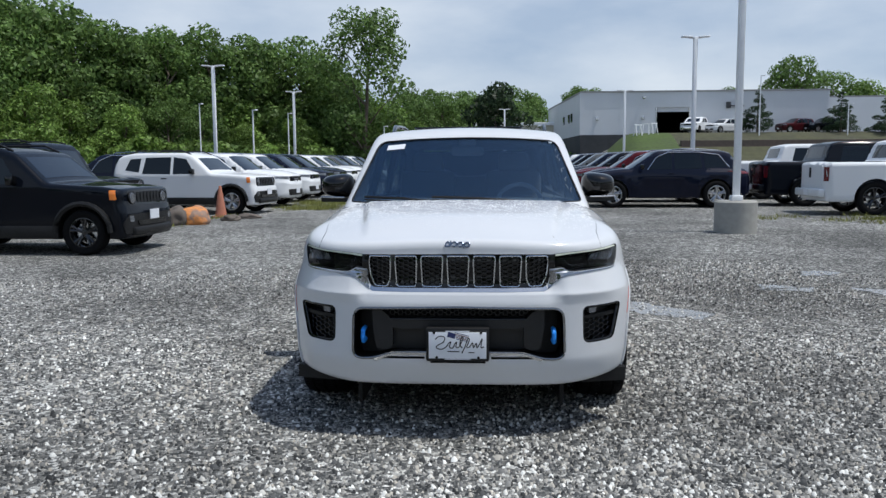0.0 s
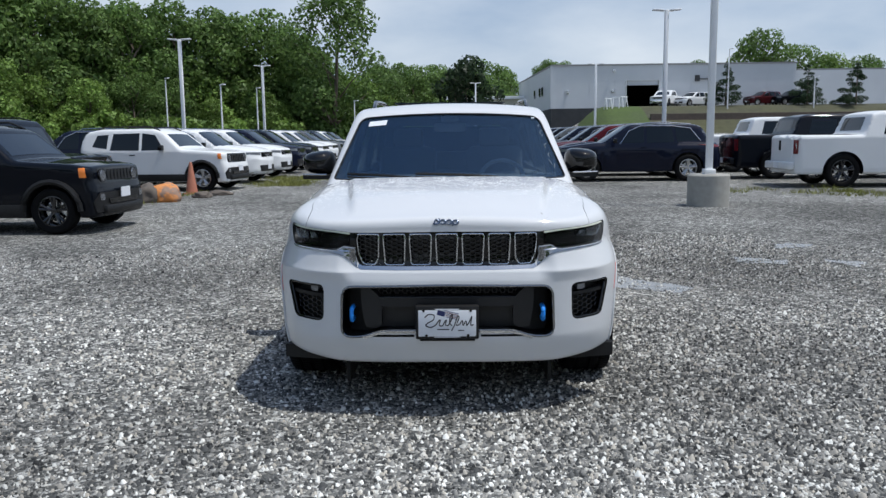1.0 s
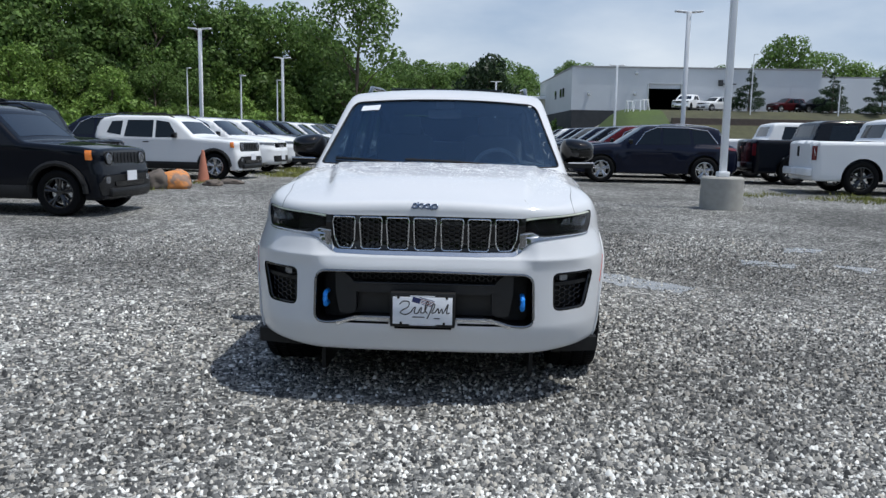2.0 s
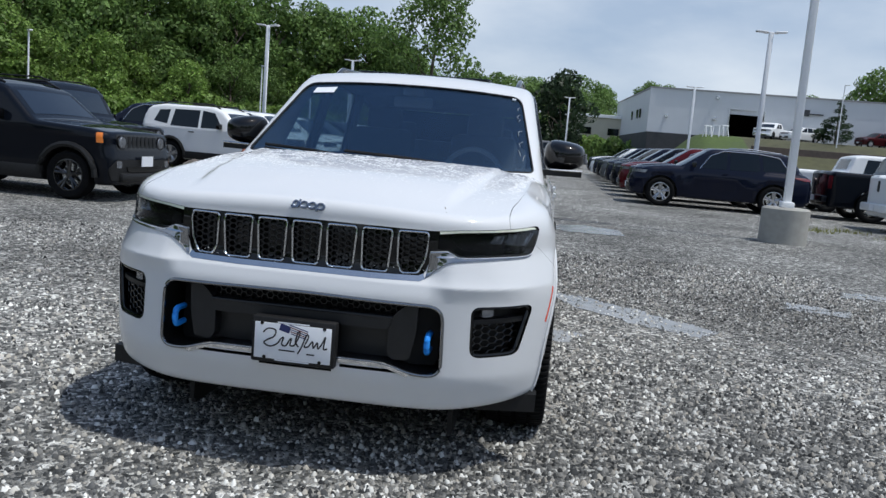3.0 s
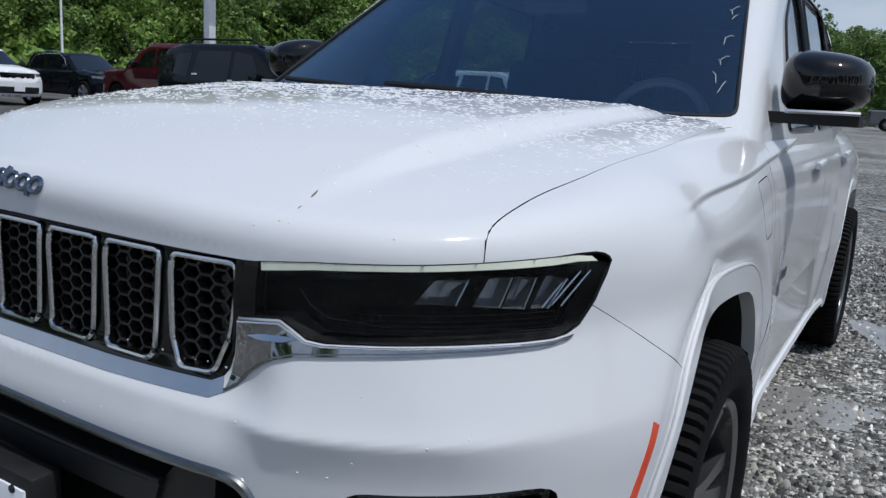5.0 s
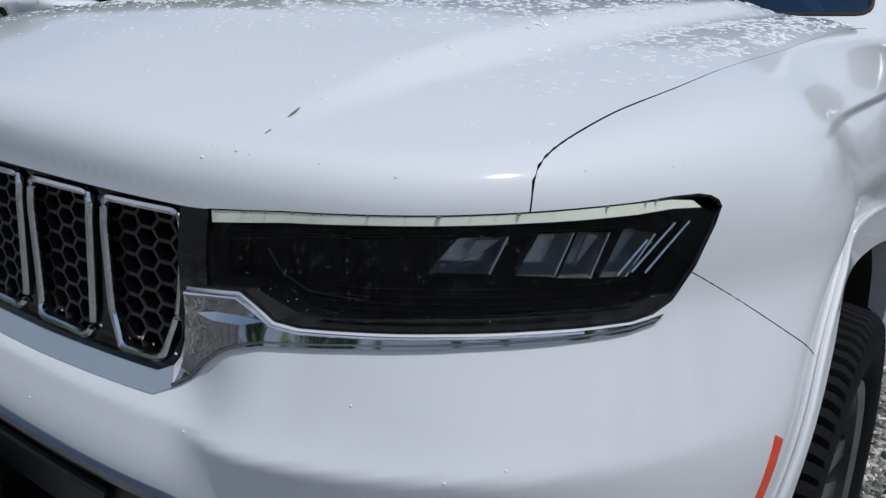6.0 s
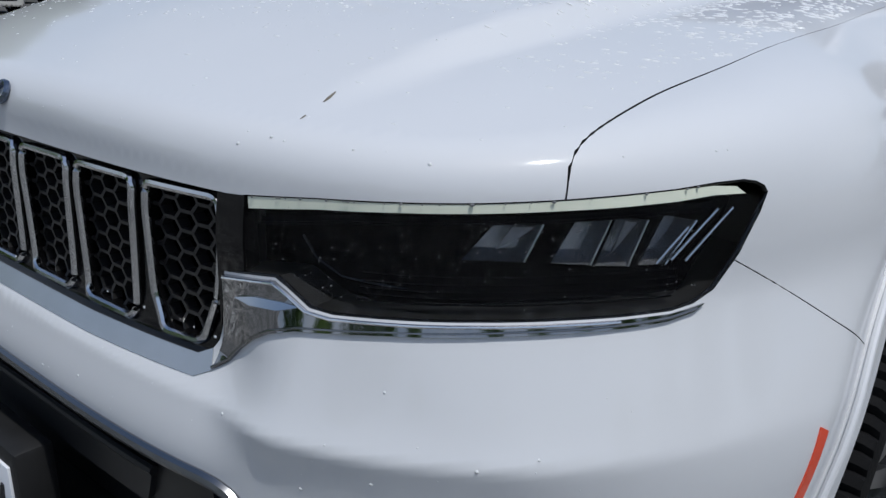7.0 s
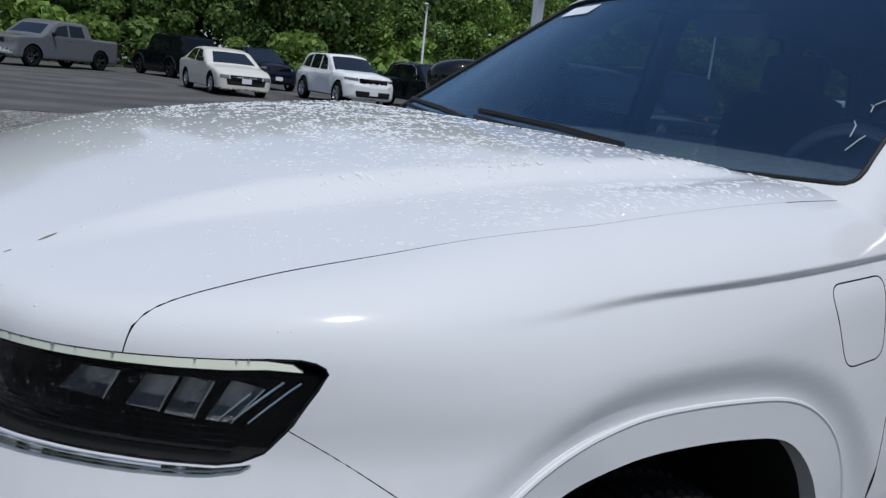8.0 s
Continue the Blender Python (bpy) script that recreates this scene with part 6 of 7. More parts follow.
def car_kind(name, length, width, profile, belt, screen, wins, axles, wheel_r, boxy=0.1, tumble=0.34, clear=0.24, bed=None, face="suv", rim_dark=False, cladding=False, lamps=None, skin=None, category="car", tail_lamps=None, ride=0.0, fine=1):
    """A car with its nose at y = 0; profile: the roofline (y, z); belt: height of the window sill; wins: side windows (y, z)."""
    top, hw = lines(profile), width / 2

    def field(x, y, z):
        a = np.abs(x)
        t = (z - (top(y) + top(y - 0.06) + top(y + 0.06)) / 3 + 0.03 * (a / hw) ** 2) * 0.8
        s = a - (hw - tumble * np.clip(z - belt, 0, 1) - 0.10 * np.clip(0.5 - z, 0, 1) - 0.03 * sstep(np.abs(y - length / 2), length * 0.3, length * 0.5))
        f = 0.03 + (0.16 if face != "box" else 0.05) * (a / hw) ** 3.5 + 0.05 * sstep(z, 0.6, 0.85) - y
        b = y - length + 0.10 * (a / hw) ** 4 + 0.10 * sstep(z, belt, belt + 0.7)
        w = smax(smax(f, s, boxy * 1.6), b, boxy * 1.5)
        return smax(smax(w, t, boxy), clear - z, 0.05)

    field = skin or field
    car = thing("parked_car", "", category)
    me = field_mesh("body", field, min(0.9, length * 0.2), length - 0.7, 0.58, ang=int(68 * fine), front=int(16 * fine), rows=int(50 * fine), back=int(9 * fine))
    me.materials.append(M_PAINT)
    me.materials.append(M_BLACK)
    c = bmesh.new()
    for ya in axles:
        n = 14
        arch = [(ya + (wheel_r + 0.07) * math.cos(math.pi * k / n), wheel_r + (wheel_r + 0.07) * math.sin(math.pi * k / n)) for k in range(n + 1)] + [(ya - wheel_r - 0.07, 0.0), (ya + wheel_r + 0.07, 0.0)]
        for s in (1, -1):
            prism_bm(arch, "x", min(s * (hw - 0.32), s * 1.4), max(s * (hw - 0.32), s * 1.4), bm=c)
    if bed:
        prism_bm([(-hw + 0.2, bed[0]), (hw - 0.2, bed[0]), (hw - 0.2, length - 0.2), (-hw + 0.2, length - 0.2)], "z", bed[1], 2.0, bm=c)
    me = cut_materials(me, c)
    field_shade(me, field, 0.002)
    mesh_part("body", me, None, car, smooth=False)
    for ya in axles:
        for s in (1, -1):
            wheel_parts(car, "wheel", (s * (hw - 0.13), ya, wheel_r), wheel_r, 0.24, wheel_r * 0.68, s, dark=rim_dark, detail=False, metal=None if rim_dark else M_RIMBRIGHT)
    part("windscreen", patch_bm(screen, "y", -1, cabin_field, 0.003, 0.08, 0.012) if skin else patch_bm(screen, "z", 1, field, 0.003, 0.08, 0.012), M_SCREEN, car)
    for s in (1, -1):
        for w in wins:
            part("side_window", patch_bm(w, "x", s, field, 0.003, 0.1, 0.012), M_DARKGLASS, car)
        my = 1.72 if skin else screen[0][1] + 0.42
        part("door_mirror", box_bm((0.17, 0.11, 0.15), (s * (hw + 0.06), my, belt + 0.09), 0.03), M_GLOSS, car)
        part("door_handle", box_bm((0.03, 0.16, 0.03), (s * (hw + 0.0), my + 0.85, belt - 0.10), 0.008), M_PAINT if not cladding else M_BLACK, car)
        if cladding:
            part("sill_cladding", box_bm((0.05, axles[1] - axles[0] - 2 * wheel_r - 0.1, 0.2), (s * (hw - 0.02), sum(axles) / 2, clear + 0.12), 0.02), M_BLACK, car)
            for ya in axles:
                arc = [(s * (hw + 0.0), ya + (wheel_r + 0.1) * math.cos(math.pi * k / 12), wheel_r + (wheel_r + 0.1) * math.sin(math.pi * k / 12)) for k in range(13)]
                part("arch_cladding", tube_bm(arc, 0.045, 6), M_BLACK, car)
        if tail_lamps:
            part("tail_lamp", patch_bm([(s * a, b) for a, b in tail_lamps], "y", 1, field, 0.004, 0.08, 0.02), M_TAIL, car)
    z0 = float(top(0.25))
    if face == "box":
        gz0, gz1 = z0 - 0.30, z0 - 0.06
        g = part("grille", patch_bm(rounded([(-0.66, gz0), (0.66, gz0), (0.66, gz1), (-0.66, gz1)], 0.06), "y", -1, field, 0.004, 0.08, 0.02), M_GLOSS, car)
        for k in range(-3, 4):
            part("grille_slot", patch_bm(rounded([(0.115 * k - 0.036, gz0 + 0.04), (0.115 * k + 0.036, gz0 + 0.04), (0.115 * k + 0.036, gz1 - 0.03), (0.115 * k - 0.036, gz1 - 0.03)], 0.012, 2), "y", -1, field, 0.010, 0.08, 0.01), M_BLACK, g)
        for s in (1, -1):
            hx = s * 0.535
            hy = float(on_skin([(hx, (gz0 + gz1) / 2)], "y", -1, field)[0][1])
            h = part("headlight", lathe_part(0.098, (hx, hy - 0.006, (gz0 + gz1) / 2)), M_LAMP, car)
            part("headlight_ring", tube_bm([(hx + 0.10 * math.cos(a), hy - 0.012, (gz0 + gz1) / 2 + 0.10 * math.sin(a)) for a in np.linspace(0, math.tau, 21)[:-1]], 0.010, 6, True), M_BLACK, h)
            part("turn_signal", patch_bm(rounded([(0.17, gz0 + 0.10), (0.27, gz0 + 0.10), (0.28, gz1 + 0.005), (0.19, gz1 + 0.005)], 0.015), "x", s, field, 0.006, 0.03, 0.012), M_AMBER, car)
            part("fog_lamp", patch_bm(rounded([(s * 0.60, 0.50), (s * 0.72, 0.50), (s * 0.72, 0.60), (s * 0.60, 0.60)], 0.03), "y", -1, field, 0.018, 0.05, 0.012), M_LAMP, car)
        part("bumper", patch_bm(rounded([(-0.80, 0.32), (0.80, 0.32), (0.84, 0.50), (0.70, 0.62), (-0.70, 0.62), (-0.84, 0.50)], 0.04), "y", -1, field, 0.012, 0.1, 0.03), M_BLACK, car)
        part("chin", box_bm((1.30, 0.16, 0.14), (0, 0.05, 0.36), 0.05), M_BLACK, car)
        part("bumper_bar", patch_bm(rounded([(-0.46, 0.44), (0.46, 0.44), (0.50, 0.52), (-0.50, 0.52)], 0.03), "y", -1, field, 0.030, 0.1, 0.02), M_GLOSS, car)
        for s in (1, -1):
            part("roof_rail", tube_bm([(s * (hw - 0.27), 1.95, top(1.95) - 0.01), (s * (hw - 0.27), 2.2, top(2.2) + 0.05), (s * (hw - 0.27), 3.5, top(3.5) + 0.05), (s * (hw - 0.27), 3.75, top(3.75) - 0.01)], 0.018, 6), M_BLACK, car)
    else:
        hz = lamps or (z0 - 0.24, z0 - 0.12)
        part("grille", patch_bm(rounded([(-0.5, hz[0] - 0.06), (0.5, hz[0] - 0.06), (0.53, hz[1]), (-0.53, hz[1])], 0.03), "y", -1, field, 0.004, 0.08, 0.02), M_GLOSS, car)
        for s in (1, -1):
            part("headlight", patch_bm([(s * 0.55, hz[0]), (s * (hw - 0.10), hz[0] + 0.02), (s * (hw - 0.09), hz[1]), (s * 0.55, hz[1])], "y", -1, field, 0.004, 0.05, 0.02), M_LAMP, car)
        if bed:
            part("front_bumper", patch_bm(rounded([(-0.9, 0.45), (0.9, 0.45), (0.9, 0.66), (-0.9, 0.66)], 0.05), "y", -1, field, 0.03, 0.1, 0.06), M_CHROME, car)
            part("rear_window", patch_bm(rounded([(-0.62, 1.42), (0.62, 1.42), (0.58, 1.76), (-0.58, 1.76)], 0.04), "y", 1, field, 0.004, 0.1, 0.012), M_DARKGLASS, car)
            part("rear_bumper", box_bm((1.8, 0.16, 0.2), (0, length + 0.02, 0.55), 0.04), M_PAINT, car)
            part("tailgate_panel", patch_bm(rounded([(-0.74, 0.72), (0.74, 0.72), (0.74, 1.24), (-0.74, 1.24)], 0.04), "y", 1, field, 0.010, 0.1, 0.02), M_PAINT, car)
            part("tailgate_badge", box_bm((0.13, 0.03, 0.26), (0, length + 0.015, 1.06), 0.02), M_BLACK, car)
            part("rear_plate", box_bm((0.31, 0.012, 0.15), (0, length + 0.11, 0.56)), M_PLATE, car)
        for s in (1, -1):
            part("roof_rail", tube_bm([(s * 0.6, 2.5, 1.63), (s * 0.605, 2.66, 1.70), (s * 0.60, 3.2, 1.72), (s * 0.58, 4.0, 1.66)], 0.016, 6), M_DARKCHROME, car) if skin else None
            part("window_trim", tube_bm(on_skin([(1.9, 1.10), (2.16, 1.47), (2.5, 1.615), (3.4, 1.61), (3.95, 1.54), (4.25, 1.17)], "x", s, field, 0.004).tolist(), 0.011, 6), M_CHROME, car) if skin else None
        part("lower_intake", patch_bm(rounded([(-0.6, 0.36), (0.6, 0.36), (0.64, 0.55), (-0.64, 0.55)], 0.04), "y", -1, field, 0.004, 0.08, 0.02), M_BLACK, car)
    part("number_plate", box_bm((0.31, 0.012, 0.155), (0, -0.022 if face == "box" else 0.018, 0.6 if face == "box" else 0.5)), M_PLATE, car)
    return car


def lathe_part(r, at):
    bm = lathe_bm([(0, -0.02), (r * 0.8, -0.018), (r, 0.0), (r, 0.05), (0, 0.05)], 20)
    bmesh.ops.transform(bm, matrix=Matrix.Translation(at) @ Matrix.Rotation(radians(90), 4, "Z"), verts=bm.verts)
    return bm


def scr(y0, y1, w0, w1):
    return [(-w0, y0), (w0, y0), (w1, y1), (-w1, y1)]


COL = dict(white=(0.74, 0.75, 0.76, 1), black=(0.0026, 0.0040, 0.0078, 1), grey=(0.10, 0.105, 0.11, 1), silver=(0.13, 0.135, 0.145, 1), navy=(0.004, 0.0065, 0.019, 1), maroon=(0.075, 0.004, 0.007, 1), beige=(0.6, 0.58, 0.53, 1), darkred=(0.05, 0.006, 0.008, 1))
LABEL = {}
KINDS = {}


def kind(key, label, *a, **k):
    KINDS[key] = [car_kind(key, *a, **k), False]
    LABEL[key] = label


kind("boxy", "boxy small off-road car with black cladding", 4.24, 1.80, [(-0.1, 0.94), (0.06, 1.02), (0.4, 1.08), (1.30, 1.14), (1.84, 1.60), (2.12, 1.68), (3.6, 1.68), (4.02, 1.60), (4.2, 1.25), (4.3, 1.0)], 1.07, scr(1.38, 1.76, 0.72, 0.62), [[(1.74, 1.10), (2.02, 1.50), (2.38, 1.55), (2.38, 1.09)], [(2.46, 1.09), (2.46, 1.55), (3.2, 1.54), (3.28, 1.10)], [(3.38, 1.14), (3.34, 1.52), (3.66, 1.5), (3.8, 1.2)]], (0.72, 3.29), 0.35, face="box", cladding=True, tumble=0.24, rim_dark=True, boxy=0.075, fine=2)
def suv_skin(x, y, z):
    """The white car's form, without its openings."""
    return np.minimum(car_field(x, y, z), cabin_field(x, y, z))


kind("suv", "large sport utility car with dark windows", 4.86, 1.96, [(-0.1, 0.88), (0.03, 0.97), (5.2, 1.0)], 1.10, WINDSCREEN, SIDE_WINDOWS, (AXLE_F, AXLE_R), 0.385, skin=suv_skin, fine=0.85, lamps=(0.855, 0.95), tail_lamps=[(0.55, 0.98), (0.84, 0.98), (0.84, 1.06), (0.55, 1.06)])
kind("pickup", "full-size crew-cab pickup with an open load bed", 5.85, 2.05, [(-0.1, 1.0), (0.03, 1.12), (0.5, 1.2), (1.45, 1.26), (2.15, 1.78), (2.5, 1.92), (3.7, 1.92), (4.0, 1.84), (4.12, 1.34), (5.7, 1.34), (5.95, 1.3)], 1.26, scr(1.55, 2.08, 0.80, 0.68), [[(1.95, 1.30), (2.3, 1.66), (2.8, 1.76), (2.8, 1.30)], [(2.9, 1.30), (2.9, 1.76), (3.6, 1.76), (3.72, 1.32)]], (1.0, 4.65), 0.42, bed=(4.3, 0.75), clear=0.34, tumble=0.22, boxy=0.07, rim_dark=True, category="pickup", fine=1.5, tail_lamps=[(0.82, 0.85), (0.97, 0.85), (0.97, 1.2), (0.82, 1.2)])
kind("sedan", "four-door saloon car parked on asphalt", 4.75, 1.82, [(-0.1, 0.62), (0.05, 0.72), (0.6, 0.88), (1.2, 0.96), (2.0, 1.40), (2.5, 1.48), (3.2, 1.45), (4.0, 1.10), (4.6, 1.02), (4.85, 0.9)], 0.96, scr(1.28, 1.9, 0.7, 0.55), [[(1.75, 0.99), (2.15, 1.34), (2.55, 1.39), (2.55, 0.99)], [(2.62, 0.99), (2.62, 1.39), (3.15, 1.36), (3.6, 1.04)]], (0.9, 3.65), 0.33, clear=0.2, tail_lamps=[(0.5, 0.8), (0.8, 0.8), (0.8, 0.95), (0.5, 0.95)])
kind("wrangler", "tall square off-road car, upright windscreen", 4.4, 1.85, [(-0.1, 0.98), (0.03, 1.06), (0.6, 1.12), (1.4, 1.15), (1.75, 1.78), (1.9, 1.88), (4.2, 1.88), (4.33, 1.6), (4.45, 1.2)], 1.14, scr(1.47, 1.72, 0.72, 0.68), [[(1.85, 1.18), (1.95, 1.66), (2.6, 1.68), (2.6, 1.18)], [(2.7, 1.18), (2.7, 1.68), (3.4, 1.68), (3.4, 1.18)], [(3.5, 1.18), (3.5, 1.66), (4.15, 1.64), (4.2, 1.18)]], (0.75, 3.4), 0.41, face="box", cladding=True, tumble=0.1, rim_dark=True, boxy=0.06)


def park(key, colour, nose, heading, group="cars parked in rows", label=""):
    """heading: degrees; 0 has the nose towards -y, 90 towards +x."""
    base, taken = KINDS[key]
    x, y = nose
    h = radians(heading)
    cx, cy = x - math.sin(h) * 2.4, y + math.cos(h) * 2.4
    m = pose(x, y, gz(cx, cy), 0, 0, heading)
    ob = copy_thing(base, m) if taken else base
    ob.matrix_basis = m
    KINDS[key][1] = True
    words = {"navy": "dark blue", "darkred": "dark red", "maroon": "deep red"}.get(colour, colour)
    tagged(ob, label or (words + " " + LABEL[key]), "", group)
    for o in ob.children_recursive:
        o.color = COL[colour]
    return ob


# beside the aisle on the near side of the wood
near_black = park("boxy", "black", (-5.34, 8.8), 88)
park("wrangler", "black", (-7.9, 13.6), 86)
white_boxy = park("boxy", "white", (-5.95, 17.9), 84)
for o in white_boxy.children_recursive:
    if o.name.split(".")[0] == "rim":
        o.material_slots[0].link = "OBJECT"
        o.material_slots[0].material = M_RIMBRIGHT
row = [("suv", "white"), ("suv", "white"), ("suv", "navy"), ("suv", "black"), ("suv", "white"), ("suv", "white"), ("suv", "grey"), ("suv", "navy"), ("suv", "white"), ("suv", "black")]
for k, (kd, colr) in enumerate(row):
    park(kd, colr, (-5.9 - 0.03 * k, 21.2 + 3.0 * k), 84)
for k in range(8):
    park("suv", ("navy", "white", "black", "grey")[k % 4], (-13.4, 20.0 + 3.1 * k), 264)
# across the aisle
for k in range(9):
    park("suv", ("navy", "maroon", "black", "navy", "grey", "black", "navy", "white", "black")[k], (2.95 - 0.02 * k, 20.6 + 3.0 * k), 266 if k else 268)
park("pickup", "white", (14.35, 16.9), 87)
park("pickup", "black", (14.2, 20.8), 87)
park("pickup", "white", (14.4, 25.0), 87)
# the far asphalt
park("pickup", "maroon", (-18.3, 14.4), 262)
park("sedan", "beige", (-23.0, 9.3), 89)
park("suv", "white", (-21.6, 13.1), 88)
park("suv", "black", (-21.9, 16.9), 89)
park("suv", "navy", (-21.6, 20.6), 88)
park("suv", "black", (-21.8, 24.2), 89)
park("suv", "navy", (-30.2, 13.4), 90)
park("wrangler", "black", (-38.4, 10.2), 285)
park("pickup", "silver", (-34.2, 3.3), 37)
park("pickup", "silver", (3.4, 60.0), 96)
# the upper yard
park("pickup", "white", (22.9, 88.6), -32)
park("suv", "white", (25.6, 90.0), 300)
park("suv", "darkred", (33.6, 90.5), 290)
park("suv", "black", (36.6, 90.2), 285)

# white foam pads left on the door edges of the black car
for y, z in ((3.2, 1.19), (2.4, 1.12)):
    part("door_edge_pad", box_bm((0.03, 0.10, 0.028), (-0.885, y, z), 0.006), M_PLATE, near_black, "white foam door pad")


# ---- loose stones, puddles, weeds, small things ----
def stone_material():
    m = material("loose_stone", (0.25, 0.25, 0.25), rough=0.8, vary=0.1, scale=40, spec=0.18)
    nt = m.node_tree
    p = nt.nodes["Principled BSDF"]
    g = nt.nodes.new("ShaderNodeNewGeometry")
    ramp = nt.nodes.new("ShaderNodeValToRGB")
    e = ramp.color_ramp.elements
    e[0].position, e[0].color = 0.0, (0.022, 0.023, 0.024, 1)
    e[1].position, e[1].color = 1.0, (0.80, 0.79, 0.75, 1)
    for pos, c in ((0.38, (0.10, 0.102, 0.102, 1)), (0.62, (0.265, 0.26, 0.245, 1)), (0.8, (0.40, 0.37, 0.32, 1)), (0.9, (0.60, 0.60, 0.575, 1))):
        k = e.new(pos)
        k.color = c
    nt.links.new(g.outputs["Random Per Island"], ramp.inputs["Fac"])
    big = nt.nodes.new("ShaderNodeTexNoise")
    big.inputs["Scale"].default_value, big.inputs["Detail"].default_value = 0.35, 6
    co = nt.nodes.new("ShaderNodeTexCoord").outputs["Object"]
    nt.links.new(co, big.inputs["Vector"])
    mr = nt.nodes.new("ShaderNodeMapRange")
    mr.inputs["From Min"].default_value, mr.inputs["From Max"].default_value = 0.35, 0.65
    mr.inputs["To Min"].default_value, mr.inputs["To Max"].default_value = 0.70, 1.36
    nt.links.new(big.outputs["Fac"], mr.inputs["Value"])
    sc = nt.nodes.new("ShaderNodeVectorMath")
    sc.operation = "SCALE"
    nt.links.new(ramp.outputs["Color"], sc.inputs[0])
    nt.links.new(mr.outputs["Result"], sc.inputs["Scale"])
    nt.links.new(damp(nt, co, sc.outputs[0]), p.inputs["Base Color"])
    return m


def loose_stones(count):
    """Crushed stones lying on the yard round the white car, angular, ten faces each."""
    rng = np.random.default_rng(21)
    n = count
    d = rng.uniform(0, 1, n) ** 1.2
    ang = rng.uniform(-0.62, 0.62, n)
    r = 2.3 + 8.5 * d
    x, y = 0.3 + r * np.sin(ang) * 1.1, -3.9 + r * np.cos(ang)
    m = n // 3
    x[:m], y[:m] = rng.uniform(0.2, 4.2, m), rng.uniform(-1.6, 7.5, m)
    size = rng.gamma(5, 0.00125, n) + 0.0035
    a = rng.uniform(0, math.tau, (n, 1)) + np.arange(6)[None] * math.tau / 6 + rng.normal(0, 0.18, (n, 6))
    rr = size[:, None] * rng.uniform(0.75, 1.2, (n, 6))
    el = rng.uniform(0.6, 1.0, (n, 1))
    turn = rng.uniform(0, math.tau, (n, 1))

    def place(px, py, pz):
        return np.stack((x[:, None] + px * np.cos(turn) - py * np.sin(turn), y[:, None] + px * np.sin(turn) + py * np.cos(turn), ground_z(x, y)[:, None] + pz), -1)
    base = place(rr * np.cos(a), rr * np.sin(a) * el, np.full((n, 6), -0.003) + rng.uniform(0, 0.3, (n, 6)) * size[:, None])
    b = a[:, ::2] + 0.5
    tr = size[:, None] * rng.uniform(0.25, 0.7, (n, 3))
    top = place(tr * np.cos(b), tr * np.sin(b) * el, size[:, None] * rng.uniform(0.6, 1.25, (n, 3)))
    v = np.concatenate((base, top), 1).reshape(-1, 3)
    tri = []
    for k in range(3):
        i0, i1, i2 = 2 * k, 2 * k + 1, (2 * k + 2) % 6
        tri += [(i0, i1, 6 + k), (i1, i2, 6 + k), (i2, 6 + (k + 1) % 3, 6 + k)]
    tri.append((6, 7, 8))
    f = (np.array(tri)[None] + (np.arange(n) * 9)[:, None, None]).reshape(-1, 3)
    me = bpy.data.meshes.new("gravel_stones")
    me.vertices.add(len(v))
    me.vertices.foreach_set("co", v.ravel())
    me.loops.add(f.size)
    me.loops.foreach_set("vertex_index", f.ravel())
    me.polygons.add(len(f))
    me.polygons.foreach_set("loop_start", np.arange(len(f)) * 3)
    me.update()
    ob = mesh_part("loose_gravel", me, stone_material(), smooth=False)
    return tagged(ob, "loose angular grey and pale gravel stones on the yard", "gravel", kind="stuff")


loose_stones(80000)

M_PUDDLE = material("shallow_rain_water", (0.24, 0.238, 0.23), rough=0.14, vary=0.3, scale=9, spec=0.4, bump=0.3, bump_scale=50)


def puddle(points, label="shallow grey puddle reflecting the sky on the gravel", lift=0.0085):
    rng = random.Random(int(abs(points[0][0] * 1000)))
    poly = []
    for (a, b), (c, d) in zip(points, points[1:] + points[:1]):
        for k in range(8):
            t = k / 8
            poly.append((a + (c - a) * t + rng.uniform(-1, 1) * 0.045, b + (d - b) * t + rng.uniform(-1, 1) * 0.07))
    bm = bmesh.new()
    f = bm.faces.new([bm.verts.new((a, b, gz(a, b) + lift)) for a, b in poly])
    bmesh.ops.triangulate(bm, faces=[f])
    bm.normal_update()
    if sum(q.normal.z for q in bm.faces) < 0:
        bmesh.ops.reverse_faces(bm, faces=bm.faces)
    return tagged(part("puddle", bm, M_PUDDLE), label, "puddle", "puddles on the yard")


for pts in ([(0.94, 4.45), (1.28, 4.42), (1.74, 3.99), (2.25, 3.45), (2.03, 3.15), (1.55, 3.55), (1.05, 4.02)],
            [(0.62, 10.8), (1.4, 11.5), (2.1, 11.2), (2.12, 10.2), (1.2, 10.1)],
            [(3.25, 5.23), (3.78, 5.04), (3.65, 4.75), (3.15, 4.85)],
            [(4.14, 6.35), (4.59, 6.25), (4.39, 5.95), (3.98, 5.93)],
            [(4.18, 5.0), (4.6, 4.86), (4.3, 4.55)],
            [(0.72, 2.99), (0.93, 3.2), (1.25, 2.95), (1.1, 2.68), (0.86, 2.45)]):
    puddle(pts, lift=0.0085 if pts[0][1] > 3.5 else 0.005)


M_WEED = material("dry_weeds", (0.19, 0.20, 0.06), rough=0.9, vary=0.4, scale=4, spec=0.1)


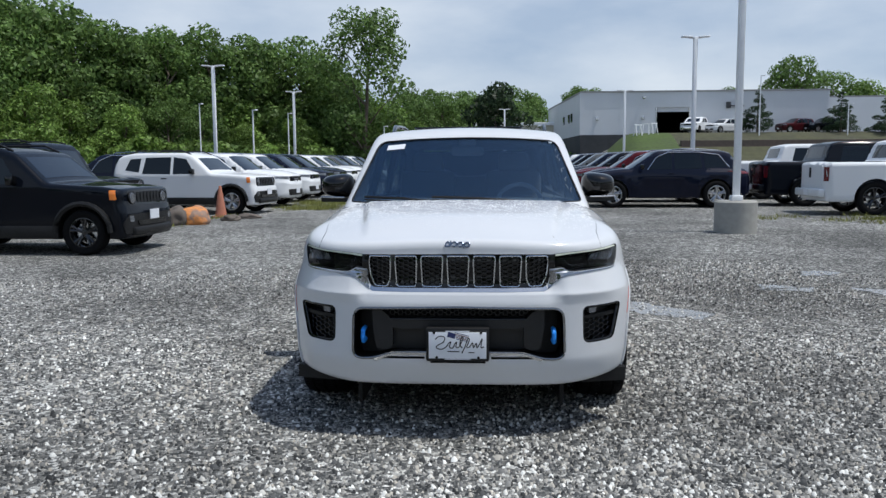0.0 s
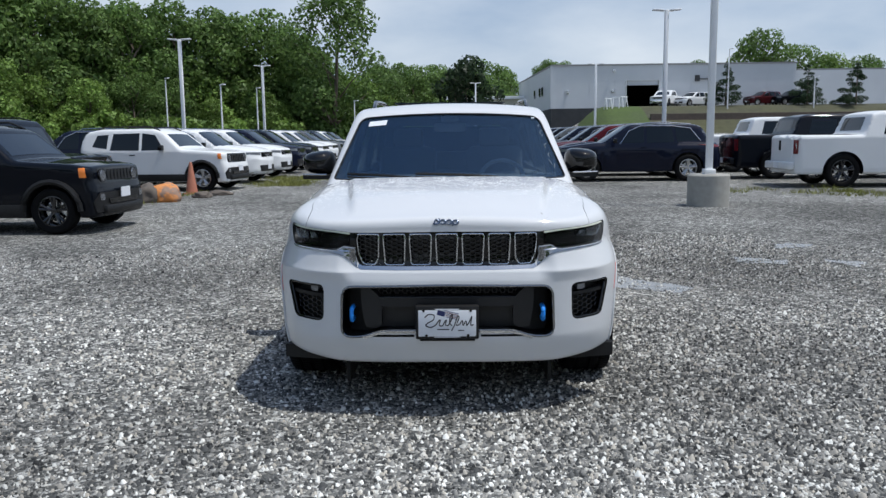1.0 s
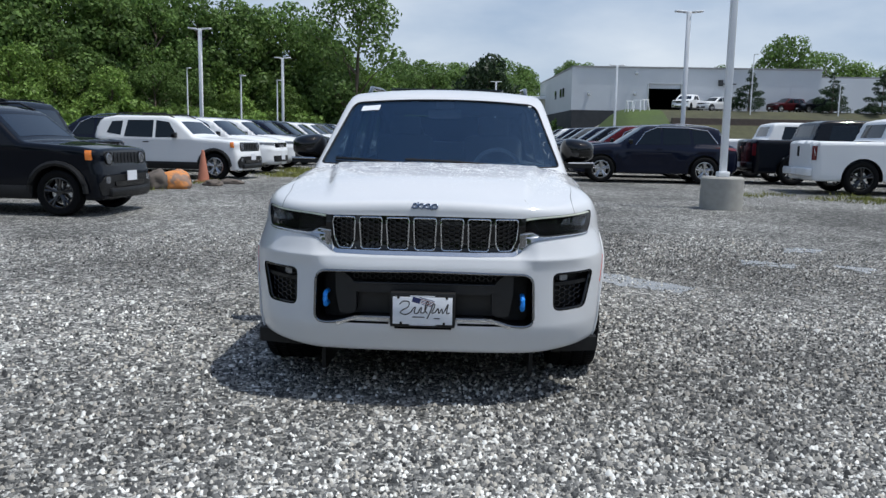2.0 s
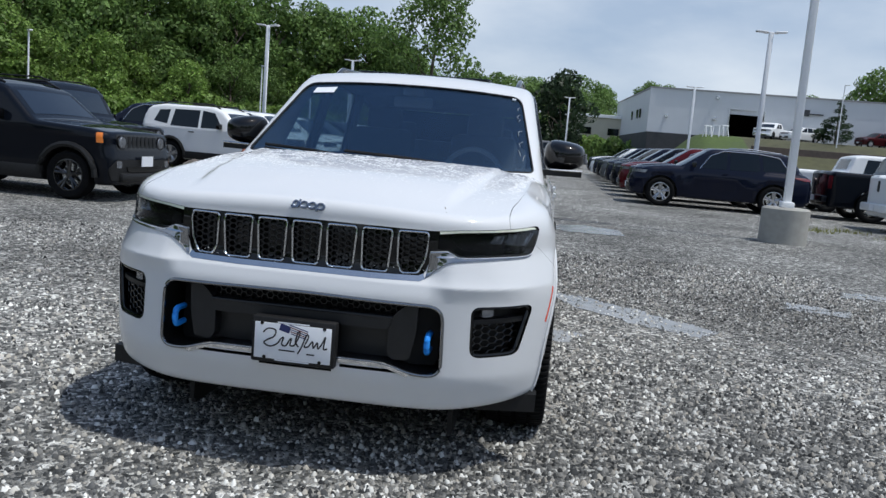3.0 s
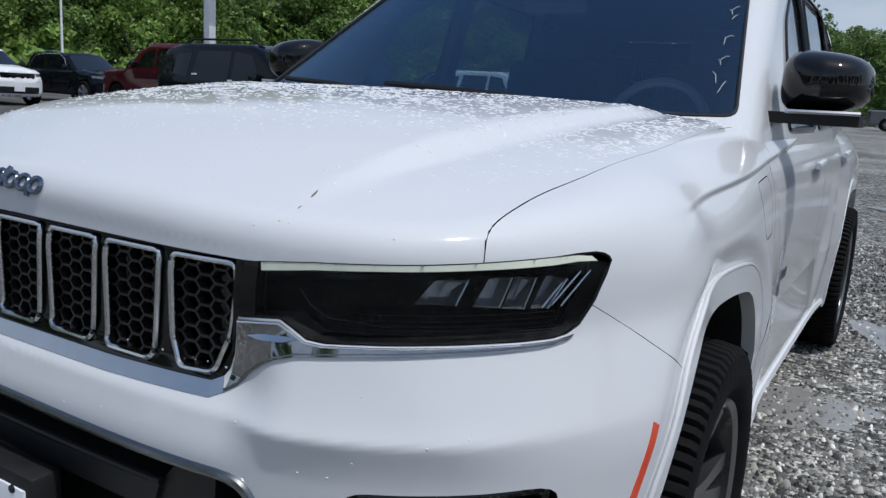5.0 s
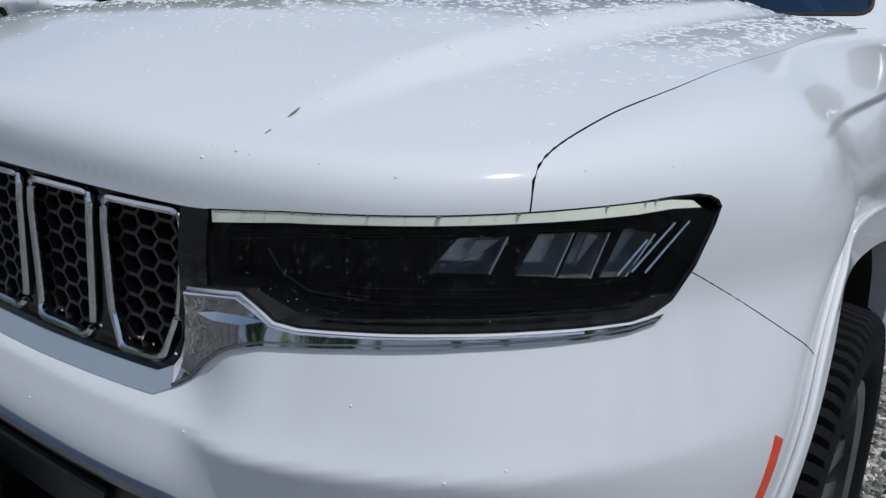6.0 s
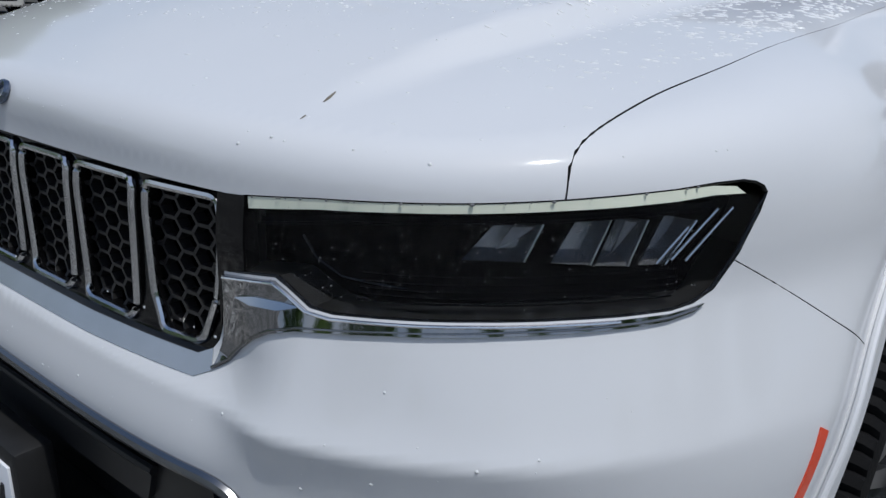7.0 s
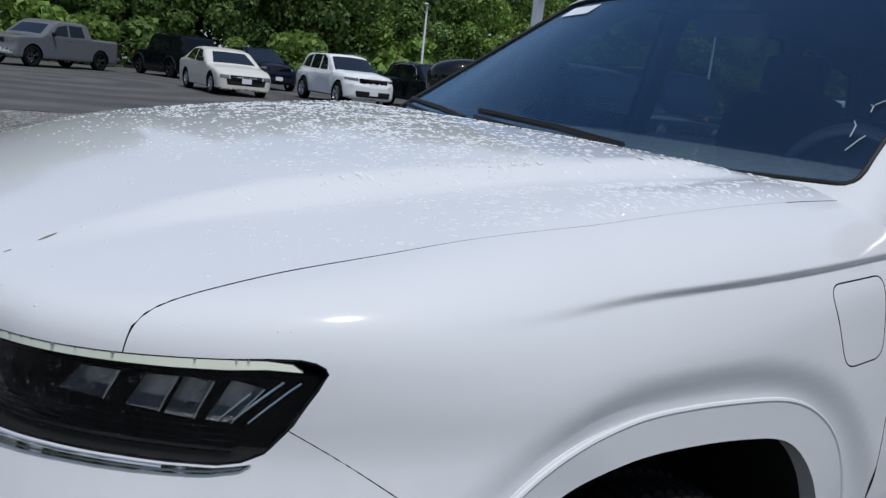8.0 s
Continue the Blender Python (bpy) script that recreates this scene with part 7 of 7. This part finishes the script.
def weeds(x0, x1, y0, y1, count, seed):
    """Low weeds and grass tufts growing in the gravel."""
    rng = np.random.default_rng(seed)
    c = rng.uniform((x0, y0), (x1, y1), (max(6, count // 90), 2))
    p = c[rng.integers(0, len(c), count)] + rng.normal(0, 0.22, (count, 2))
    z = ground_z(p[:, 0], p[:, 1])
    h = rng.uniform(0.03, 0.13, count)
    a = rng.uniform(0, math.tau, count)
    w = 0.012
    dx, dy = np.cos(a) * w, np.sin(a) * w
    lx, ly = rng.normal(0, 0.05, count), rng.normal(0, 0.05, count)
    v = np.stack((np.stack((p[:, 0] - dx, p[:, 1] - dy, z - 0.01), -1), np.stack((p[:, 0] + dx, p[:, 1] + dy, z - 0.01), -1), np.stack((p[:, 0] + lx, p[:, 1] + ly, z + h), -1)), 1).reshape(-1, 3)
    me = bpy.data.meshes.new("weeds")
    me.from_pydata(v.tolist(), [], [(3 * k, 3 * k + 1, 3 * k + 2) for k in range(count)])
    return tagged(mesh_part("weed_tufts", me, M_WEED, smooth=False), "low yellow-green weeds growing in the gravel", "weeds", kind="stuff")


weeds(-6.2, -4.4, 18.5, 24.5, 3000, 3)
weeds(6.0, 9.5, 13.4, 16.5, 900, 4)
weeds(-9.5, -6.0, 13.0, 16.5, 900, 5)
weeds(-24, 14, 70, 76, 3000, 6)

# painted boulder, smaller rocks and a traffic cone by the cars
M_ROCK = material("brown_rock", (0.12, 0.10, 0.085), rough=0.9, vary=0.3, scale=6, bump=0.7, bump_scale=25)
M_ORANGE = material("faded_orange_paint", (0.62, 0.24, 0.07), rough=0.75, vary=0.2, scale=5)


def chipped_paint(m):
    """Faded paint worn off a boulder in patches, bare rock below."""
    nt = m.node_tree
    p = nt.nodes["Principled BSDF"]
    no, ramp, mix = nt.nodes.new("ShaderNodeTexNoise"), nt.nodes.new("ShaderNodeValToRGB"), nt.nodes.new("ShaderNodeMix")
    no.inputs["Scale"].default_value, no.inputs["Detail"].default_value, no.inputs["Roughness"].default_value = 3.2, 6, 0.65
    ramp.color_ramp.elements[0].position, ramp.color_ramp.elements[1].position = 0.47, 0.56
    mix.data_type = "RGBA"
    nt.links.new(nt.nodes.new("ShaderNodeTexCoord").outputs["Object"], no.inputs["Vector"])
    nt.links.new(no.outputs["Fac"], ramp.inputs["Fac"])
    nt.links.new(ramp.outputs["Color"], mix.inputs["Factor"])
    nt.links.new(p.inputs["Base Color"].links[0].from_socket, mix.inputs["A"])
    mix.inputs["B"].default_value = (0.26, 0.17, 0.125, 1)
    nt.links.new(mix.outputs["Result"], p.inputs["Base Color"])


chipped_paint(M_ORANGE)
M_CONE = material("weathered_cone_plastic", (0.42, 0.16, 0.10), rough=0.7, vary=0.2, scale=6)


def rock(x, y, size, seed, mat, label):
    rng = random.Random(seed)
    bm = bmesh.new()
    bmesh.ops.create_icosphere(bm, subdivisions=4, radius=1.0)
    for v in bm.verts:
        k = 1 + 0.28 * noise.noise(v.co * 1.3 + Vector((seed, 0, 0))) + 0.08 * noise.noise(v.co * 4)
        v.co = Vector((v.co.x * size[0], v.co.y * size[1], v.co.z * size[2])) * k
    ob = part("boulder", bm, mat)
    ob.matrix_world = pose(x, y, gz(x, y) + size[2] * 0.55)
    return tagged(ob, label, "rock", "rocks by the parked cars")


rock(-6.62, 14.0, (0.38, 0.32, 0.27), 3, M_ORANGE, "boulder painted faded orange beside the cars")
rock(-6.95, 13.8, (0.28, 0.3, 0.27), 4, M_ROCK, "rough brown boulder beside the painted one")
rock(-6.1, 15.0, (0.22, 0.16, 0.10), 5, M_ROCK, "low brown rock on the gravel")
rock(-5.9, 15.8, (0.3, 0.14, 0.08), 6, M_ROCK, "flat brown rock on the gravel")


def cone(x, y):
    ob = thing("traffic_cone", "weathered orange traffic cone beside a white car", "traffic cone", at=pose(x, y, gz(x, y)))
    part("base", box_bm((0.36, 0.36, 0.04), (0, 0, 0.02), 0.01), M_CONE, ob)
    part("body", lathe_bm([(0.0, 0.04), (0.15, 0.04), (0.035, 0.80), (0.02, 0.815), (0.0, 0.815)], 24, "z"), M_CONE, ob)


cone(-6.75, 16.2)
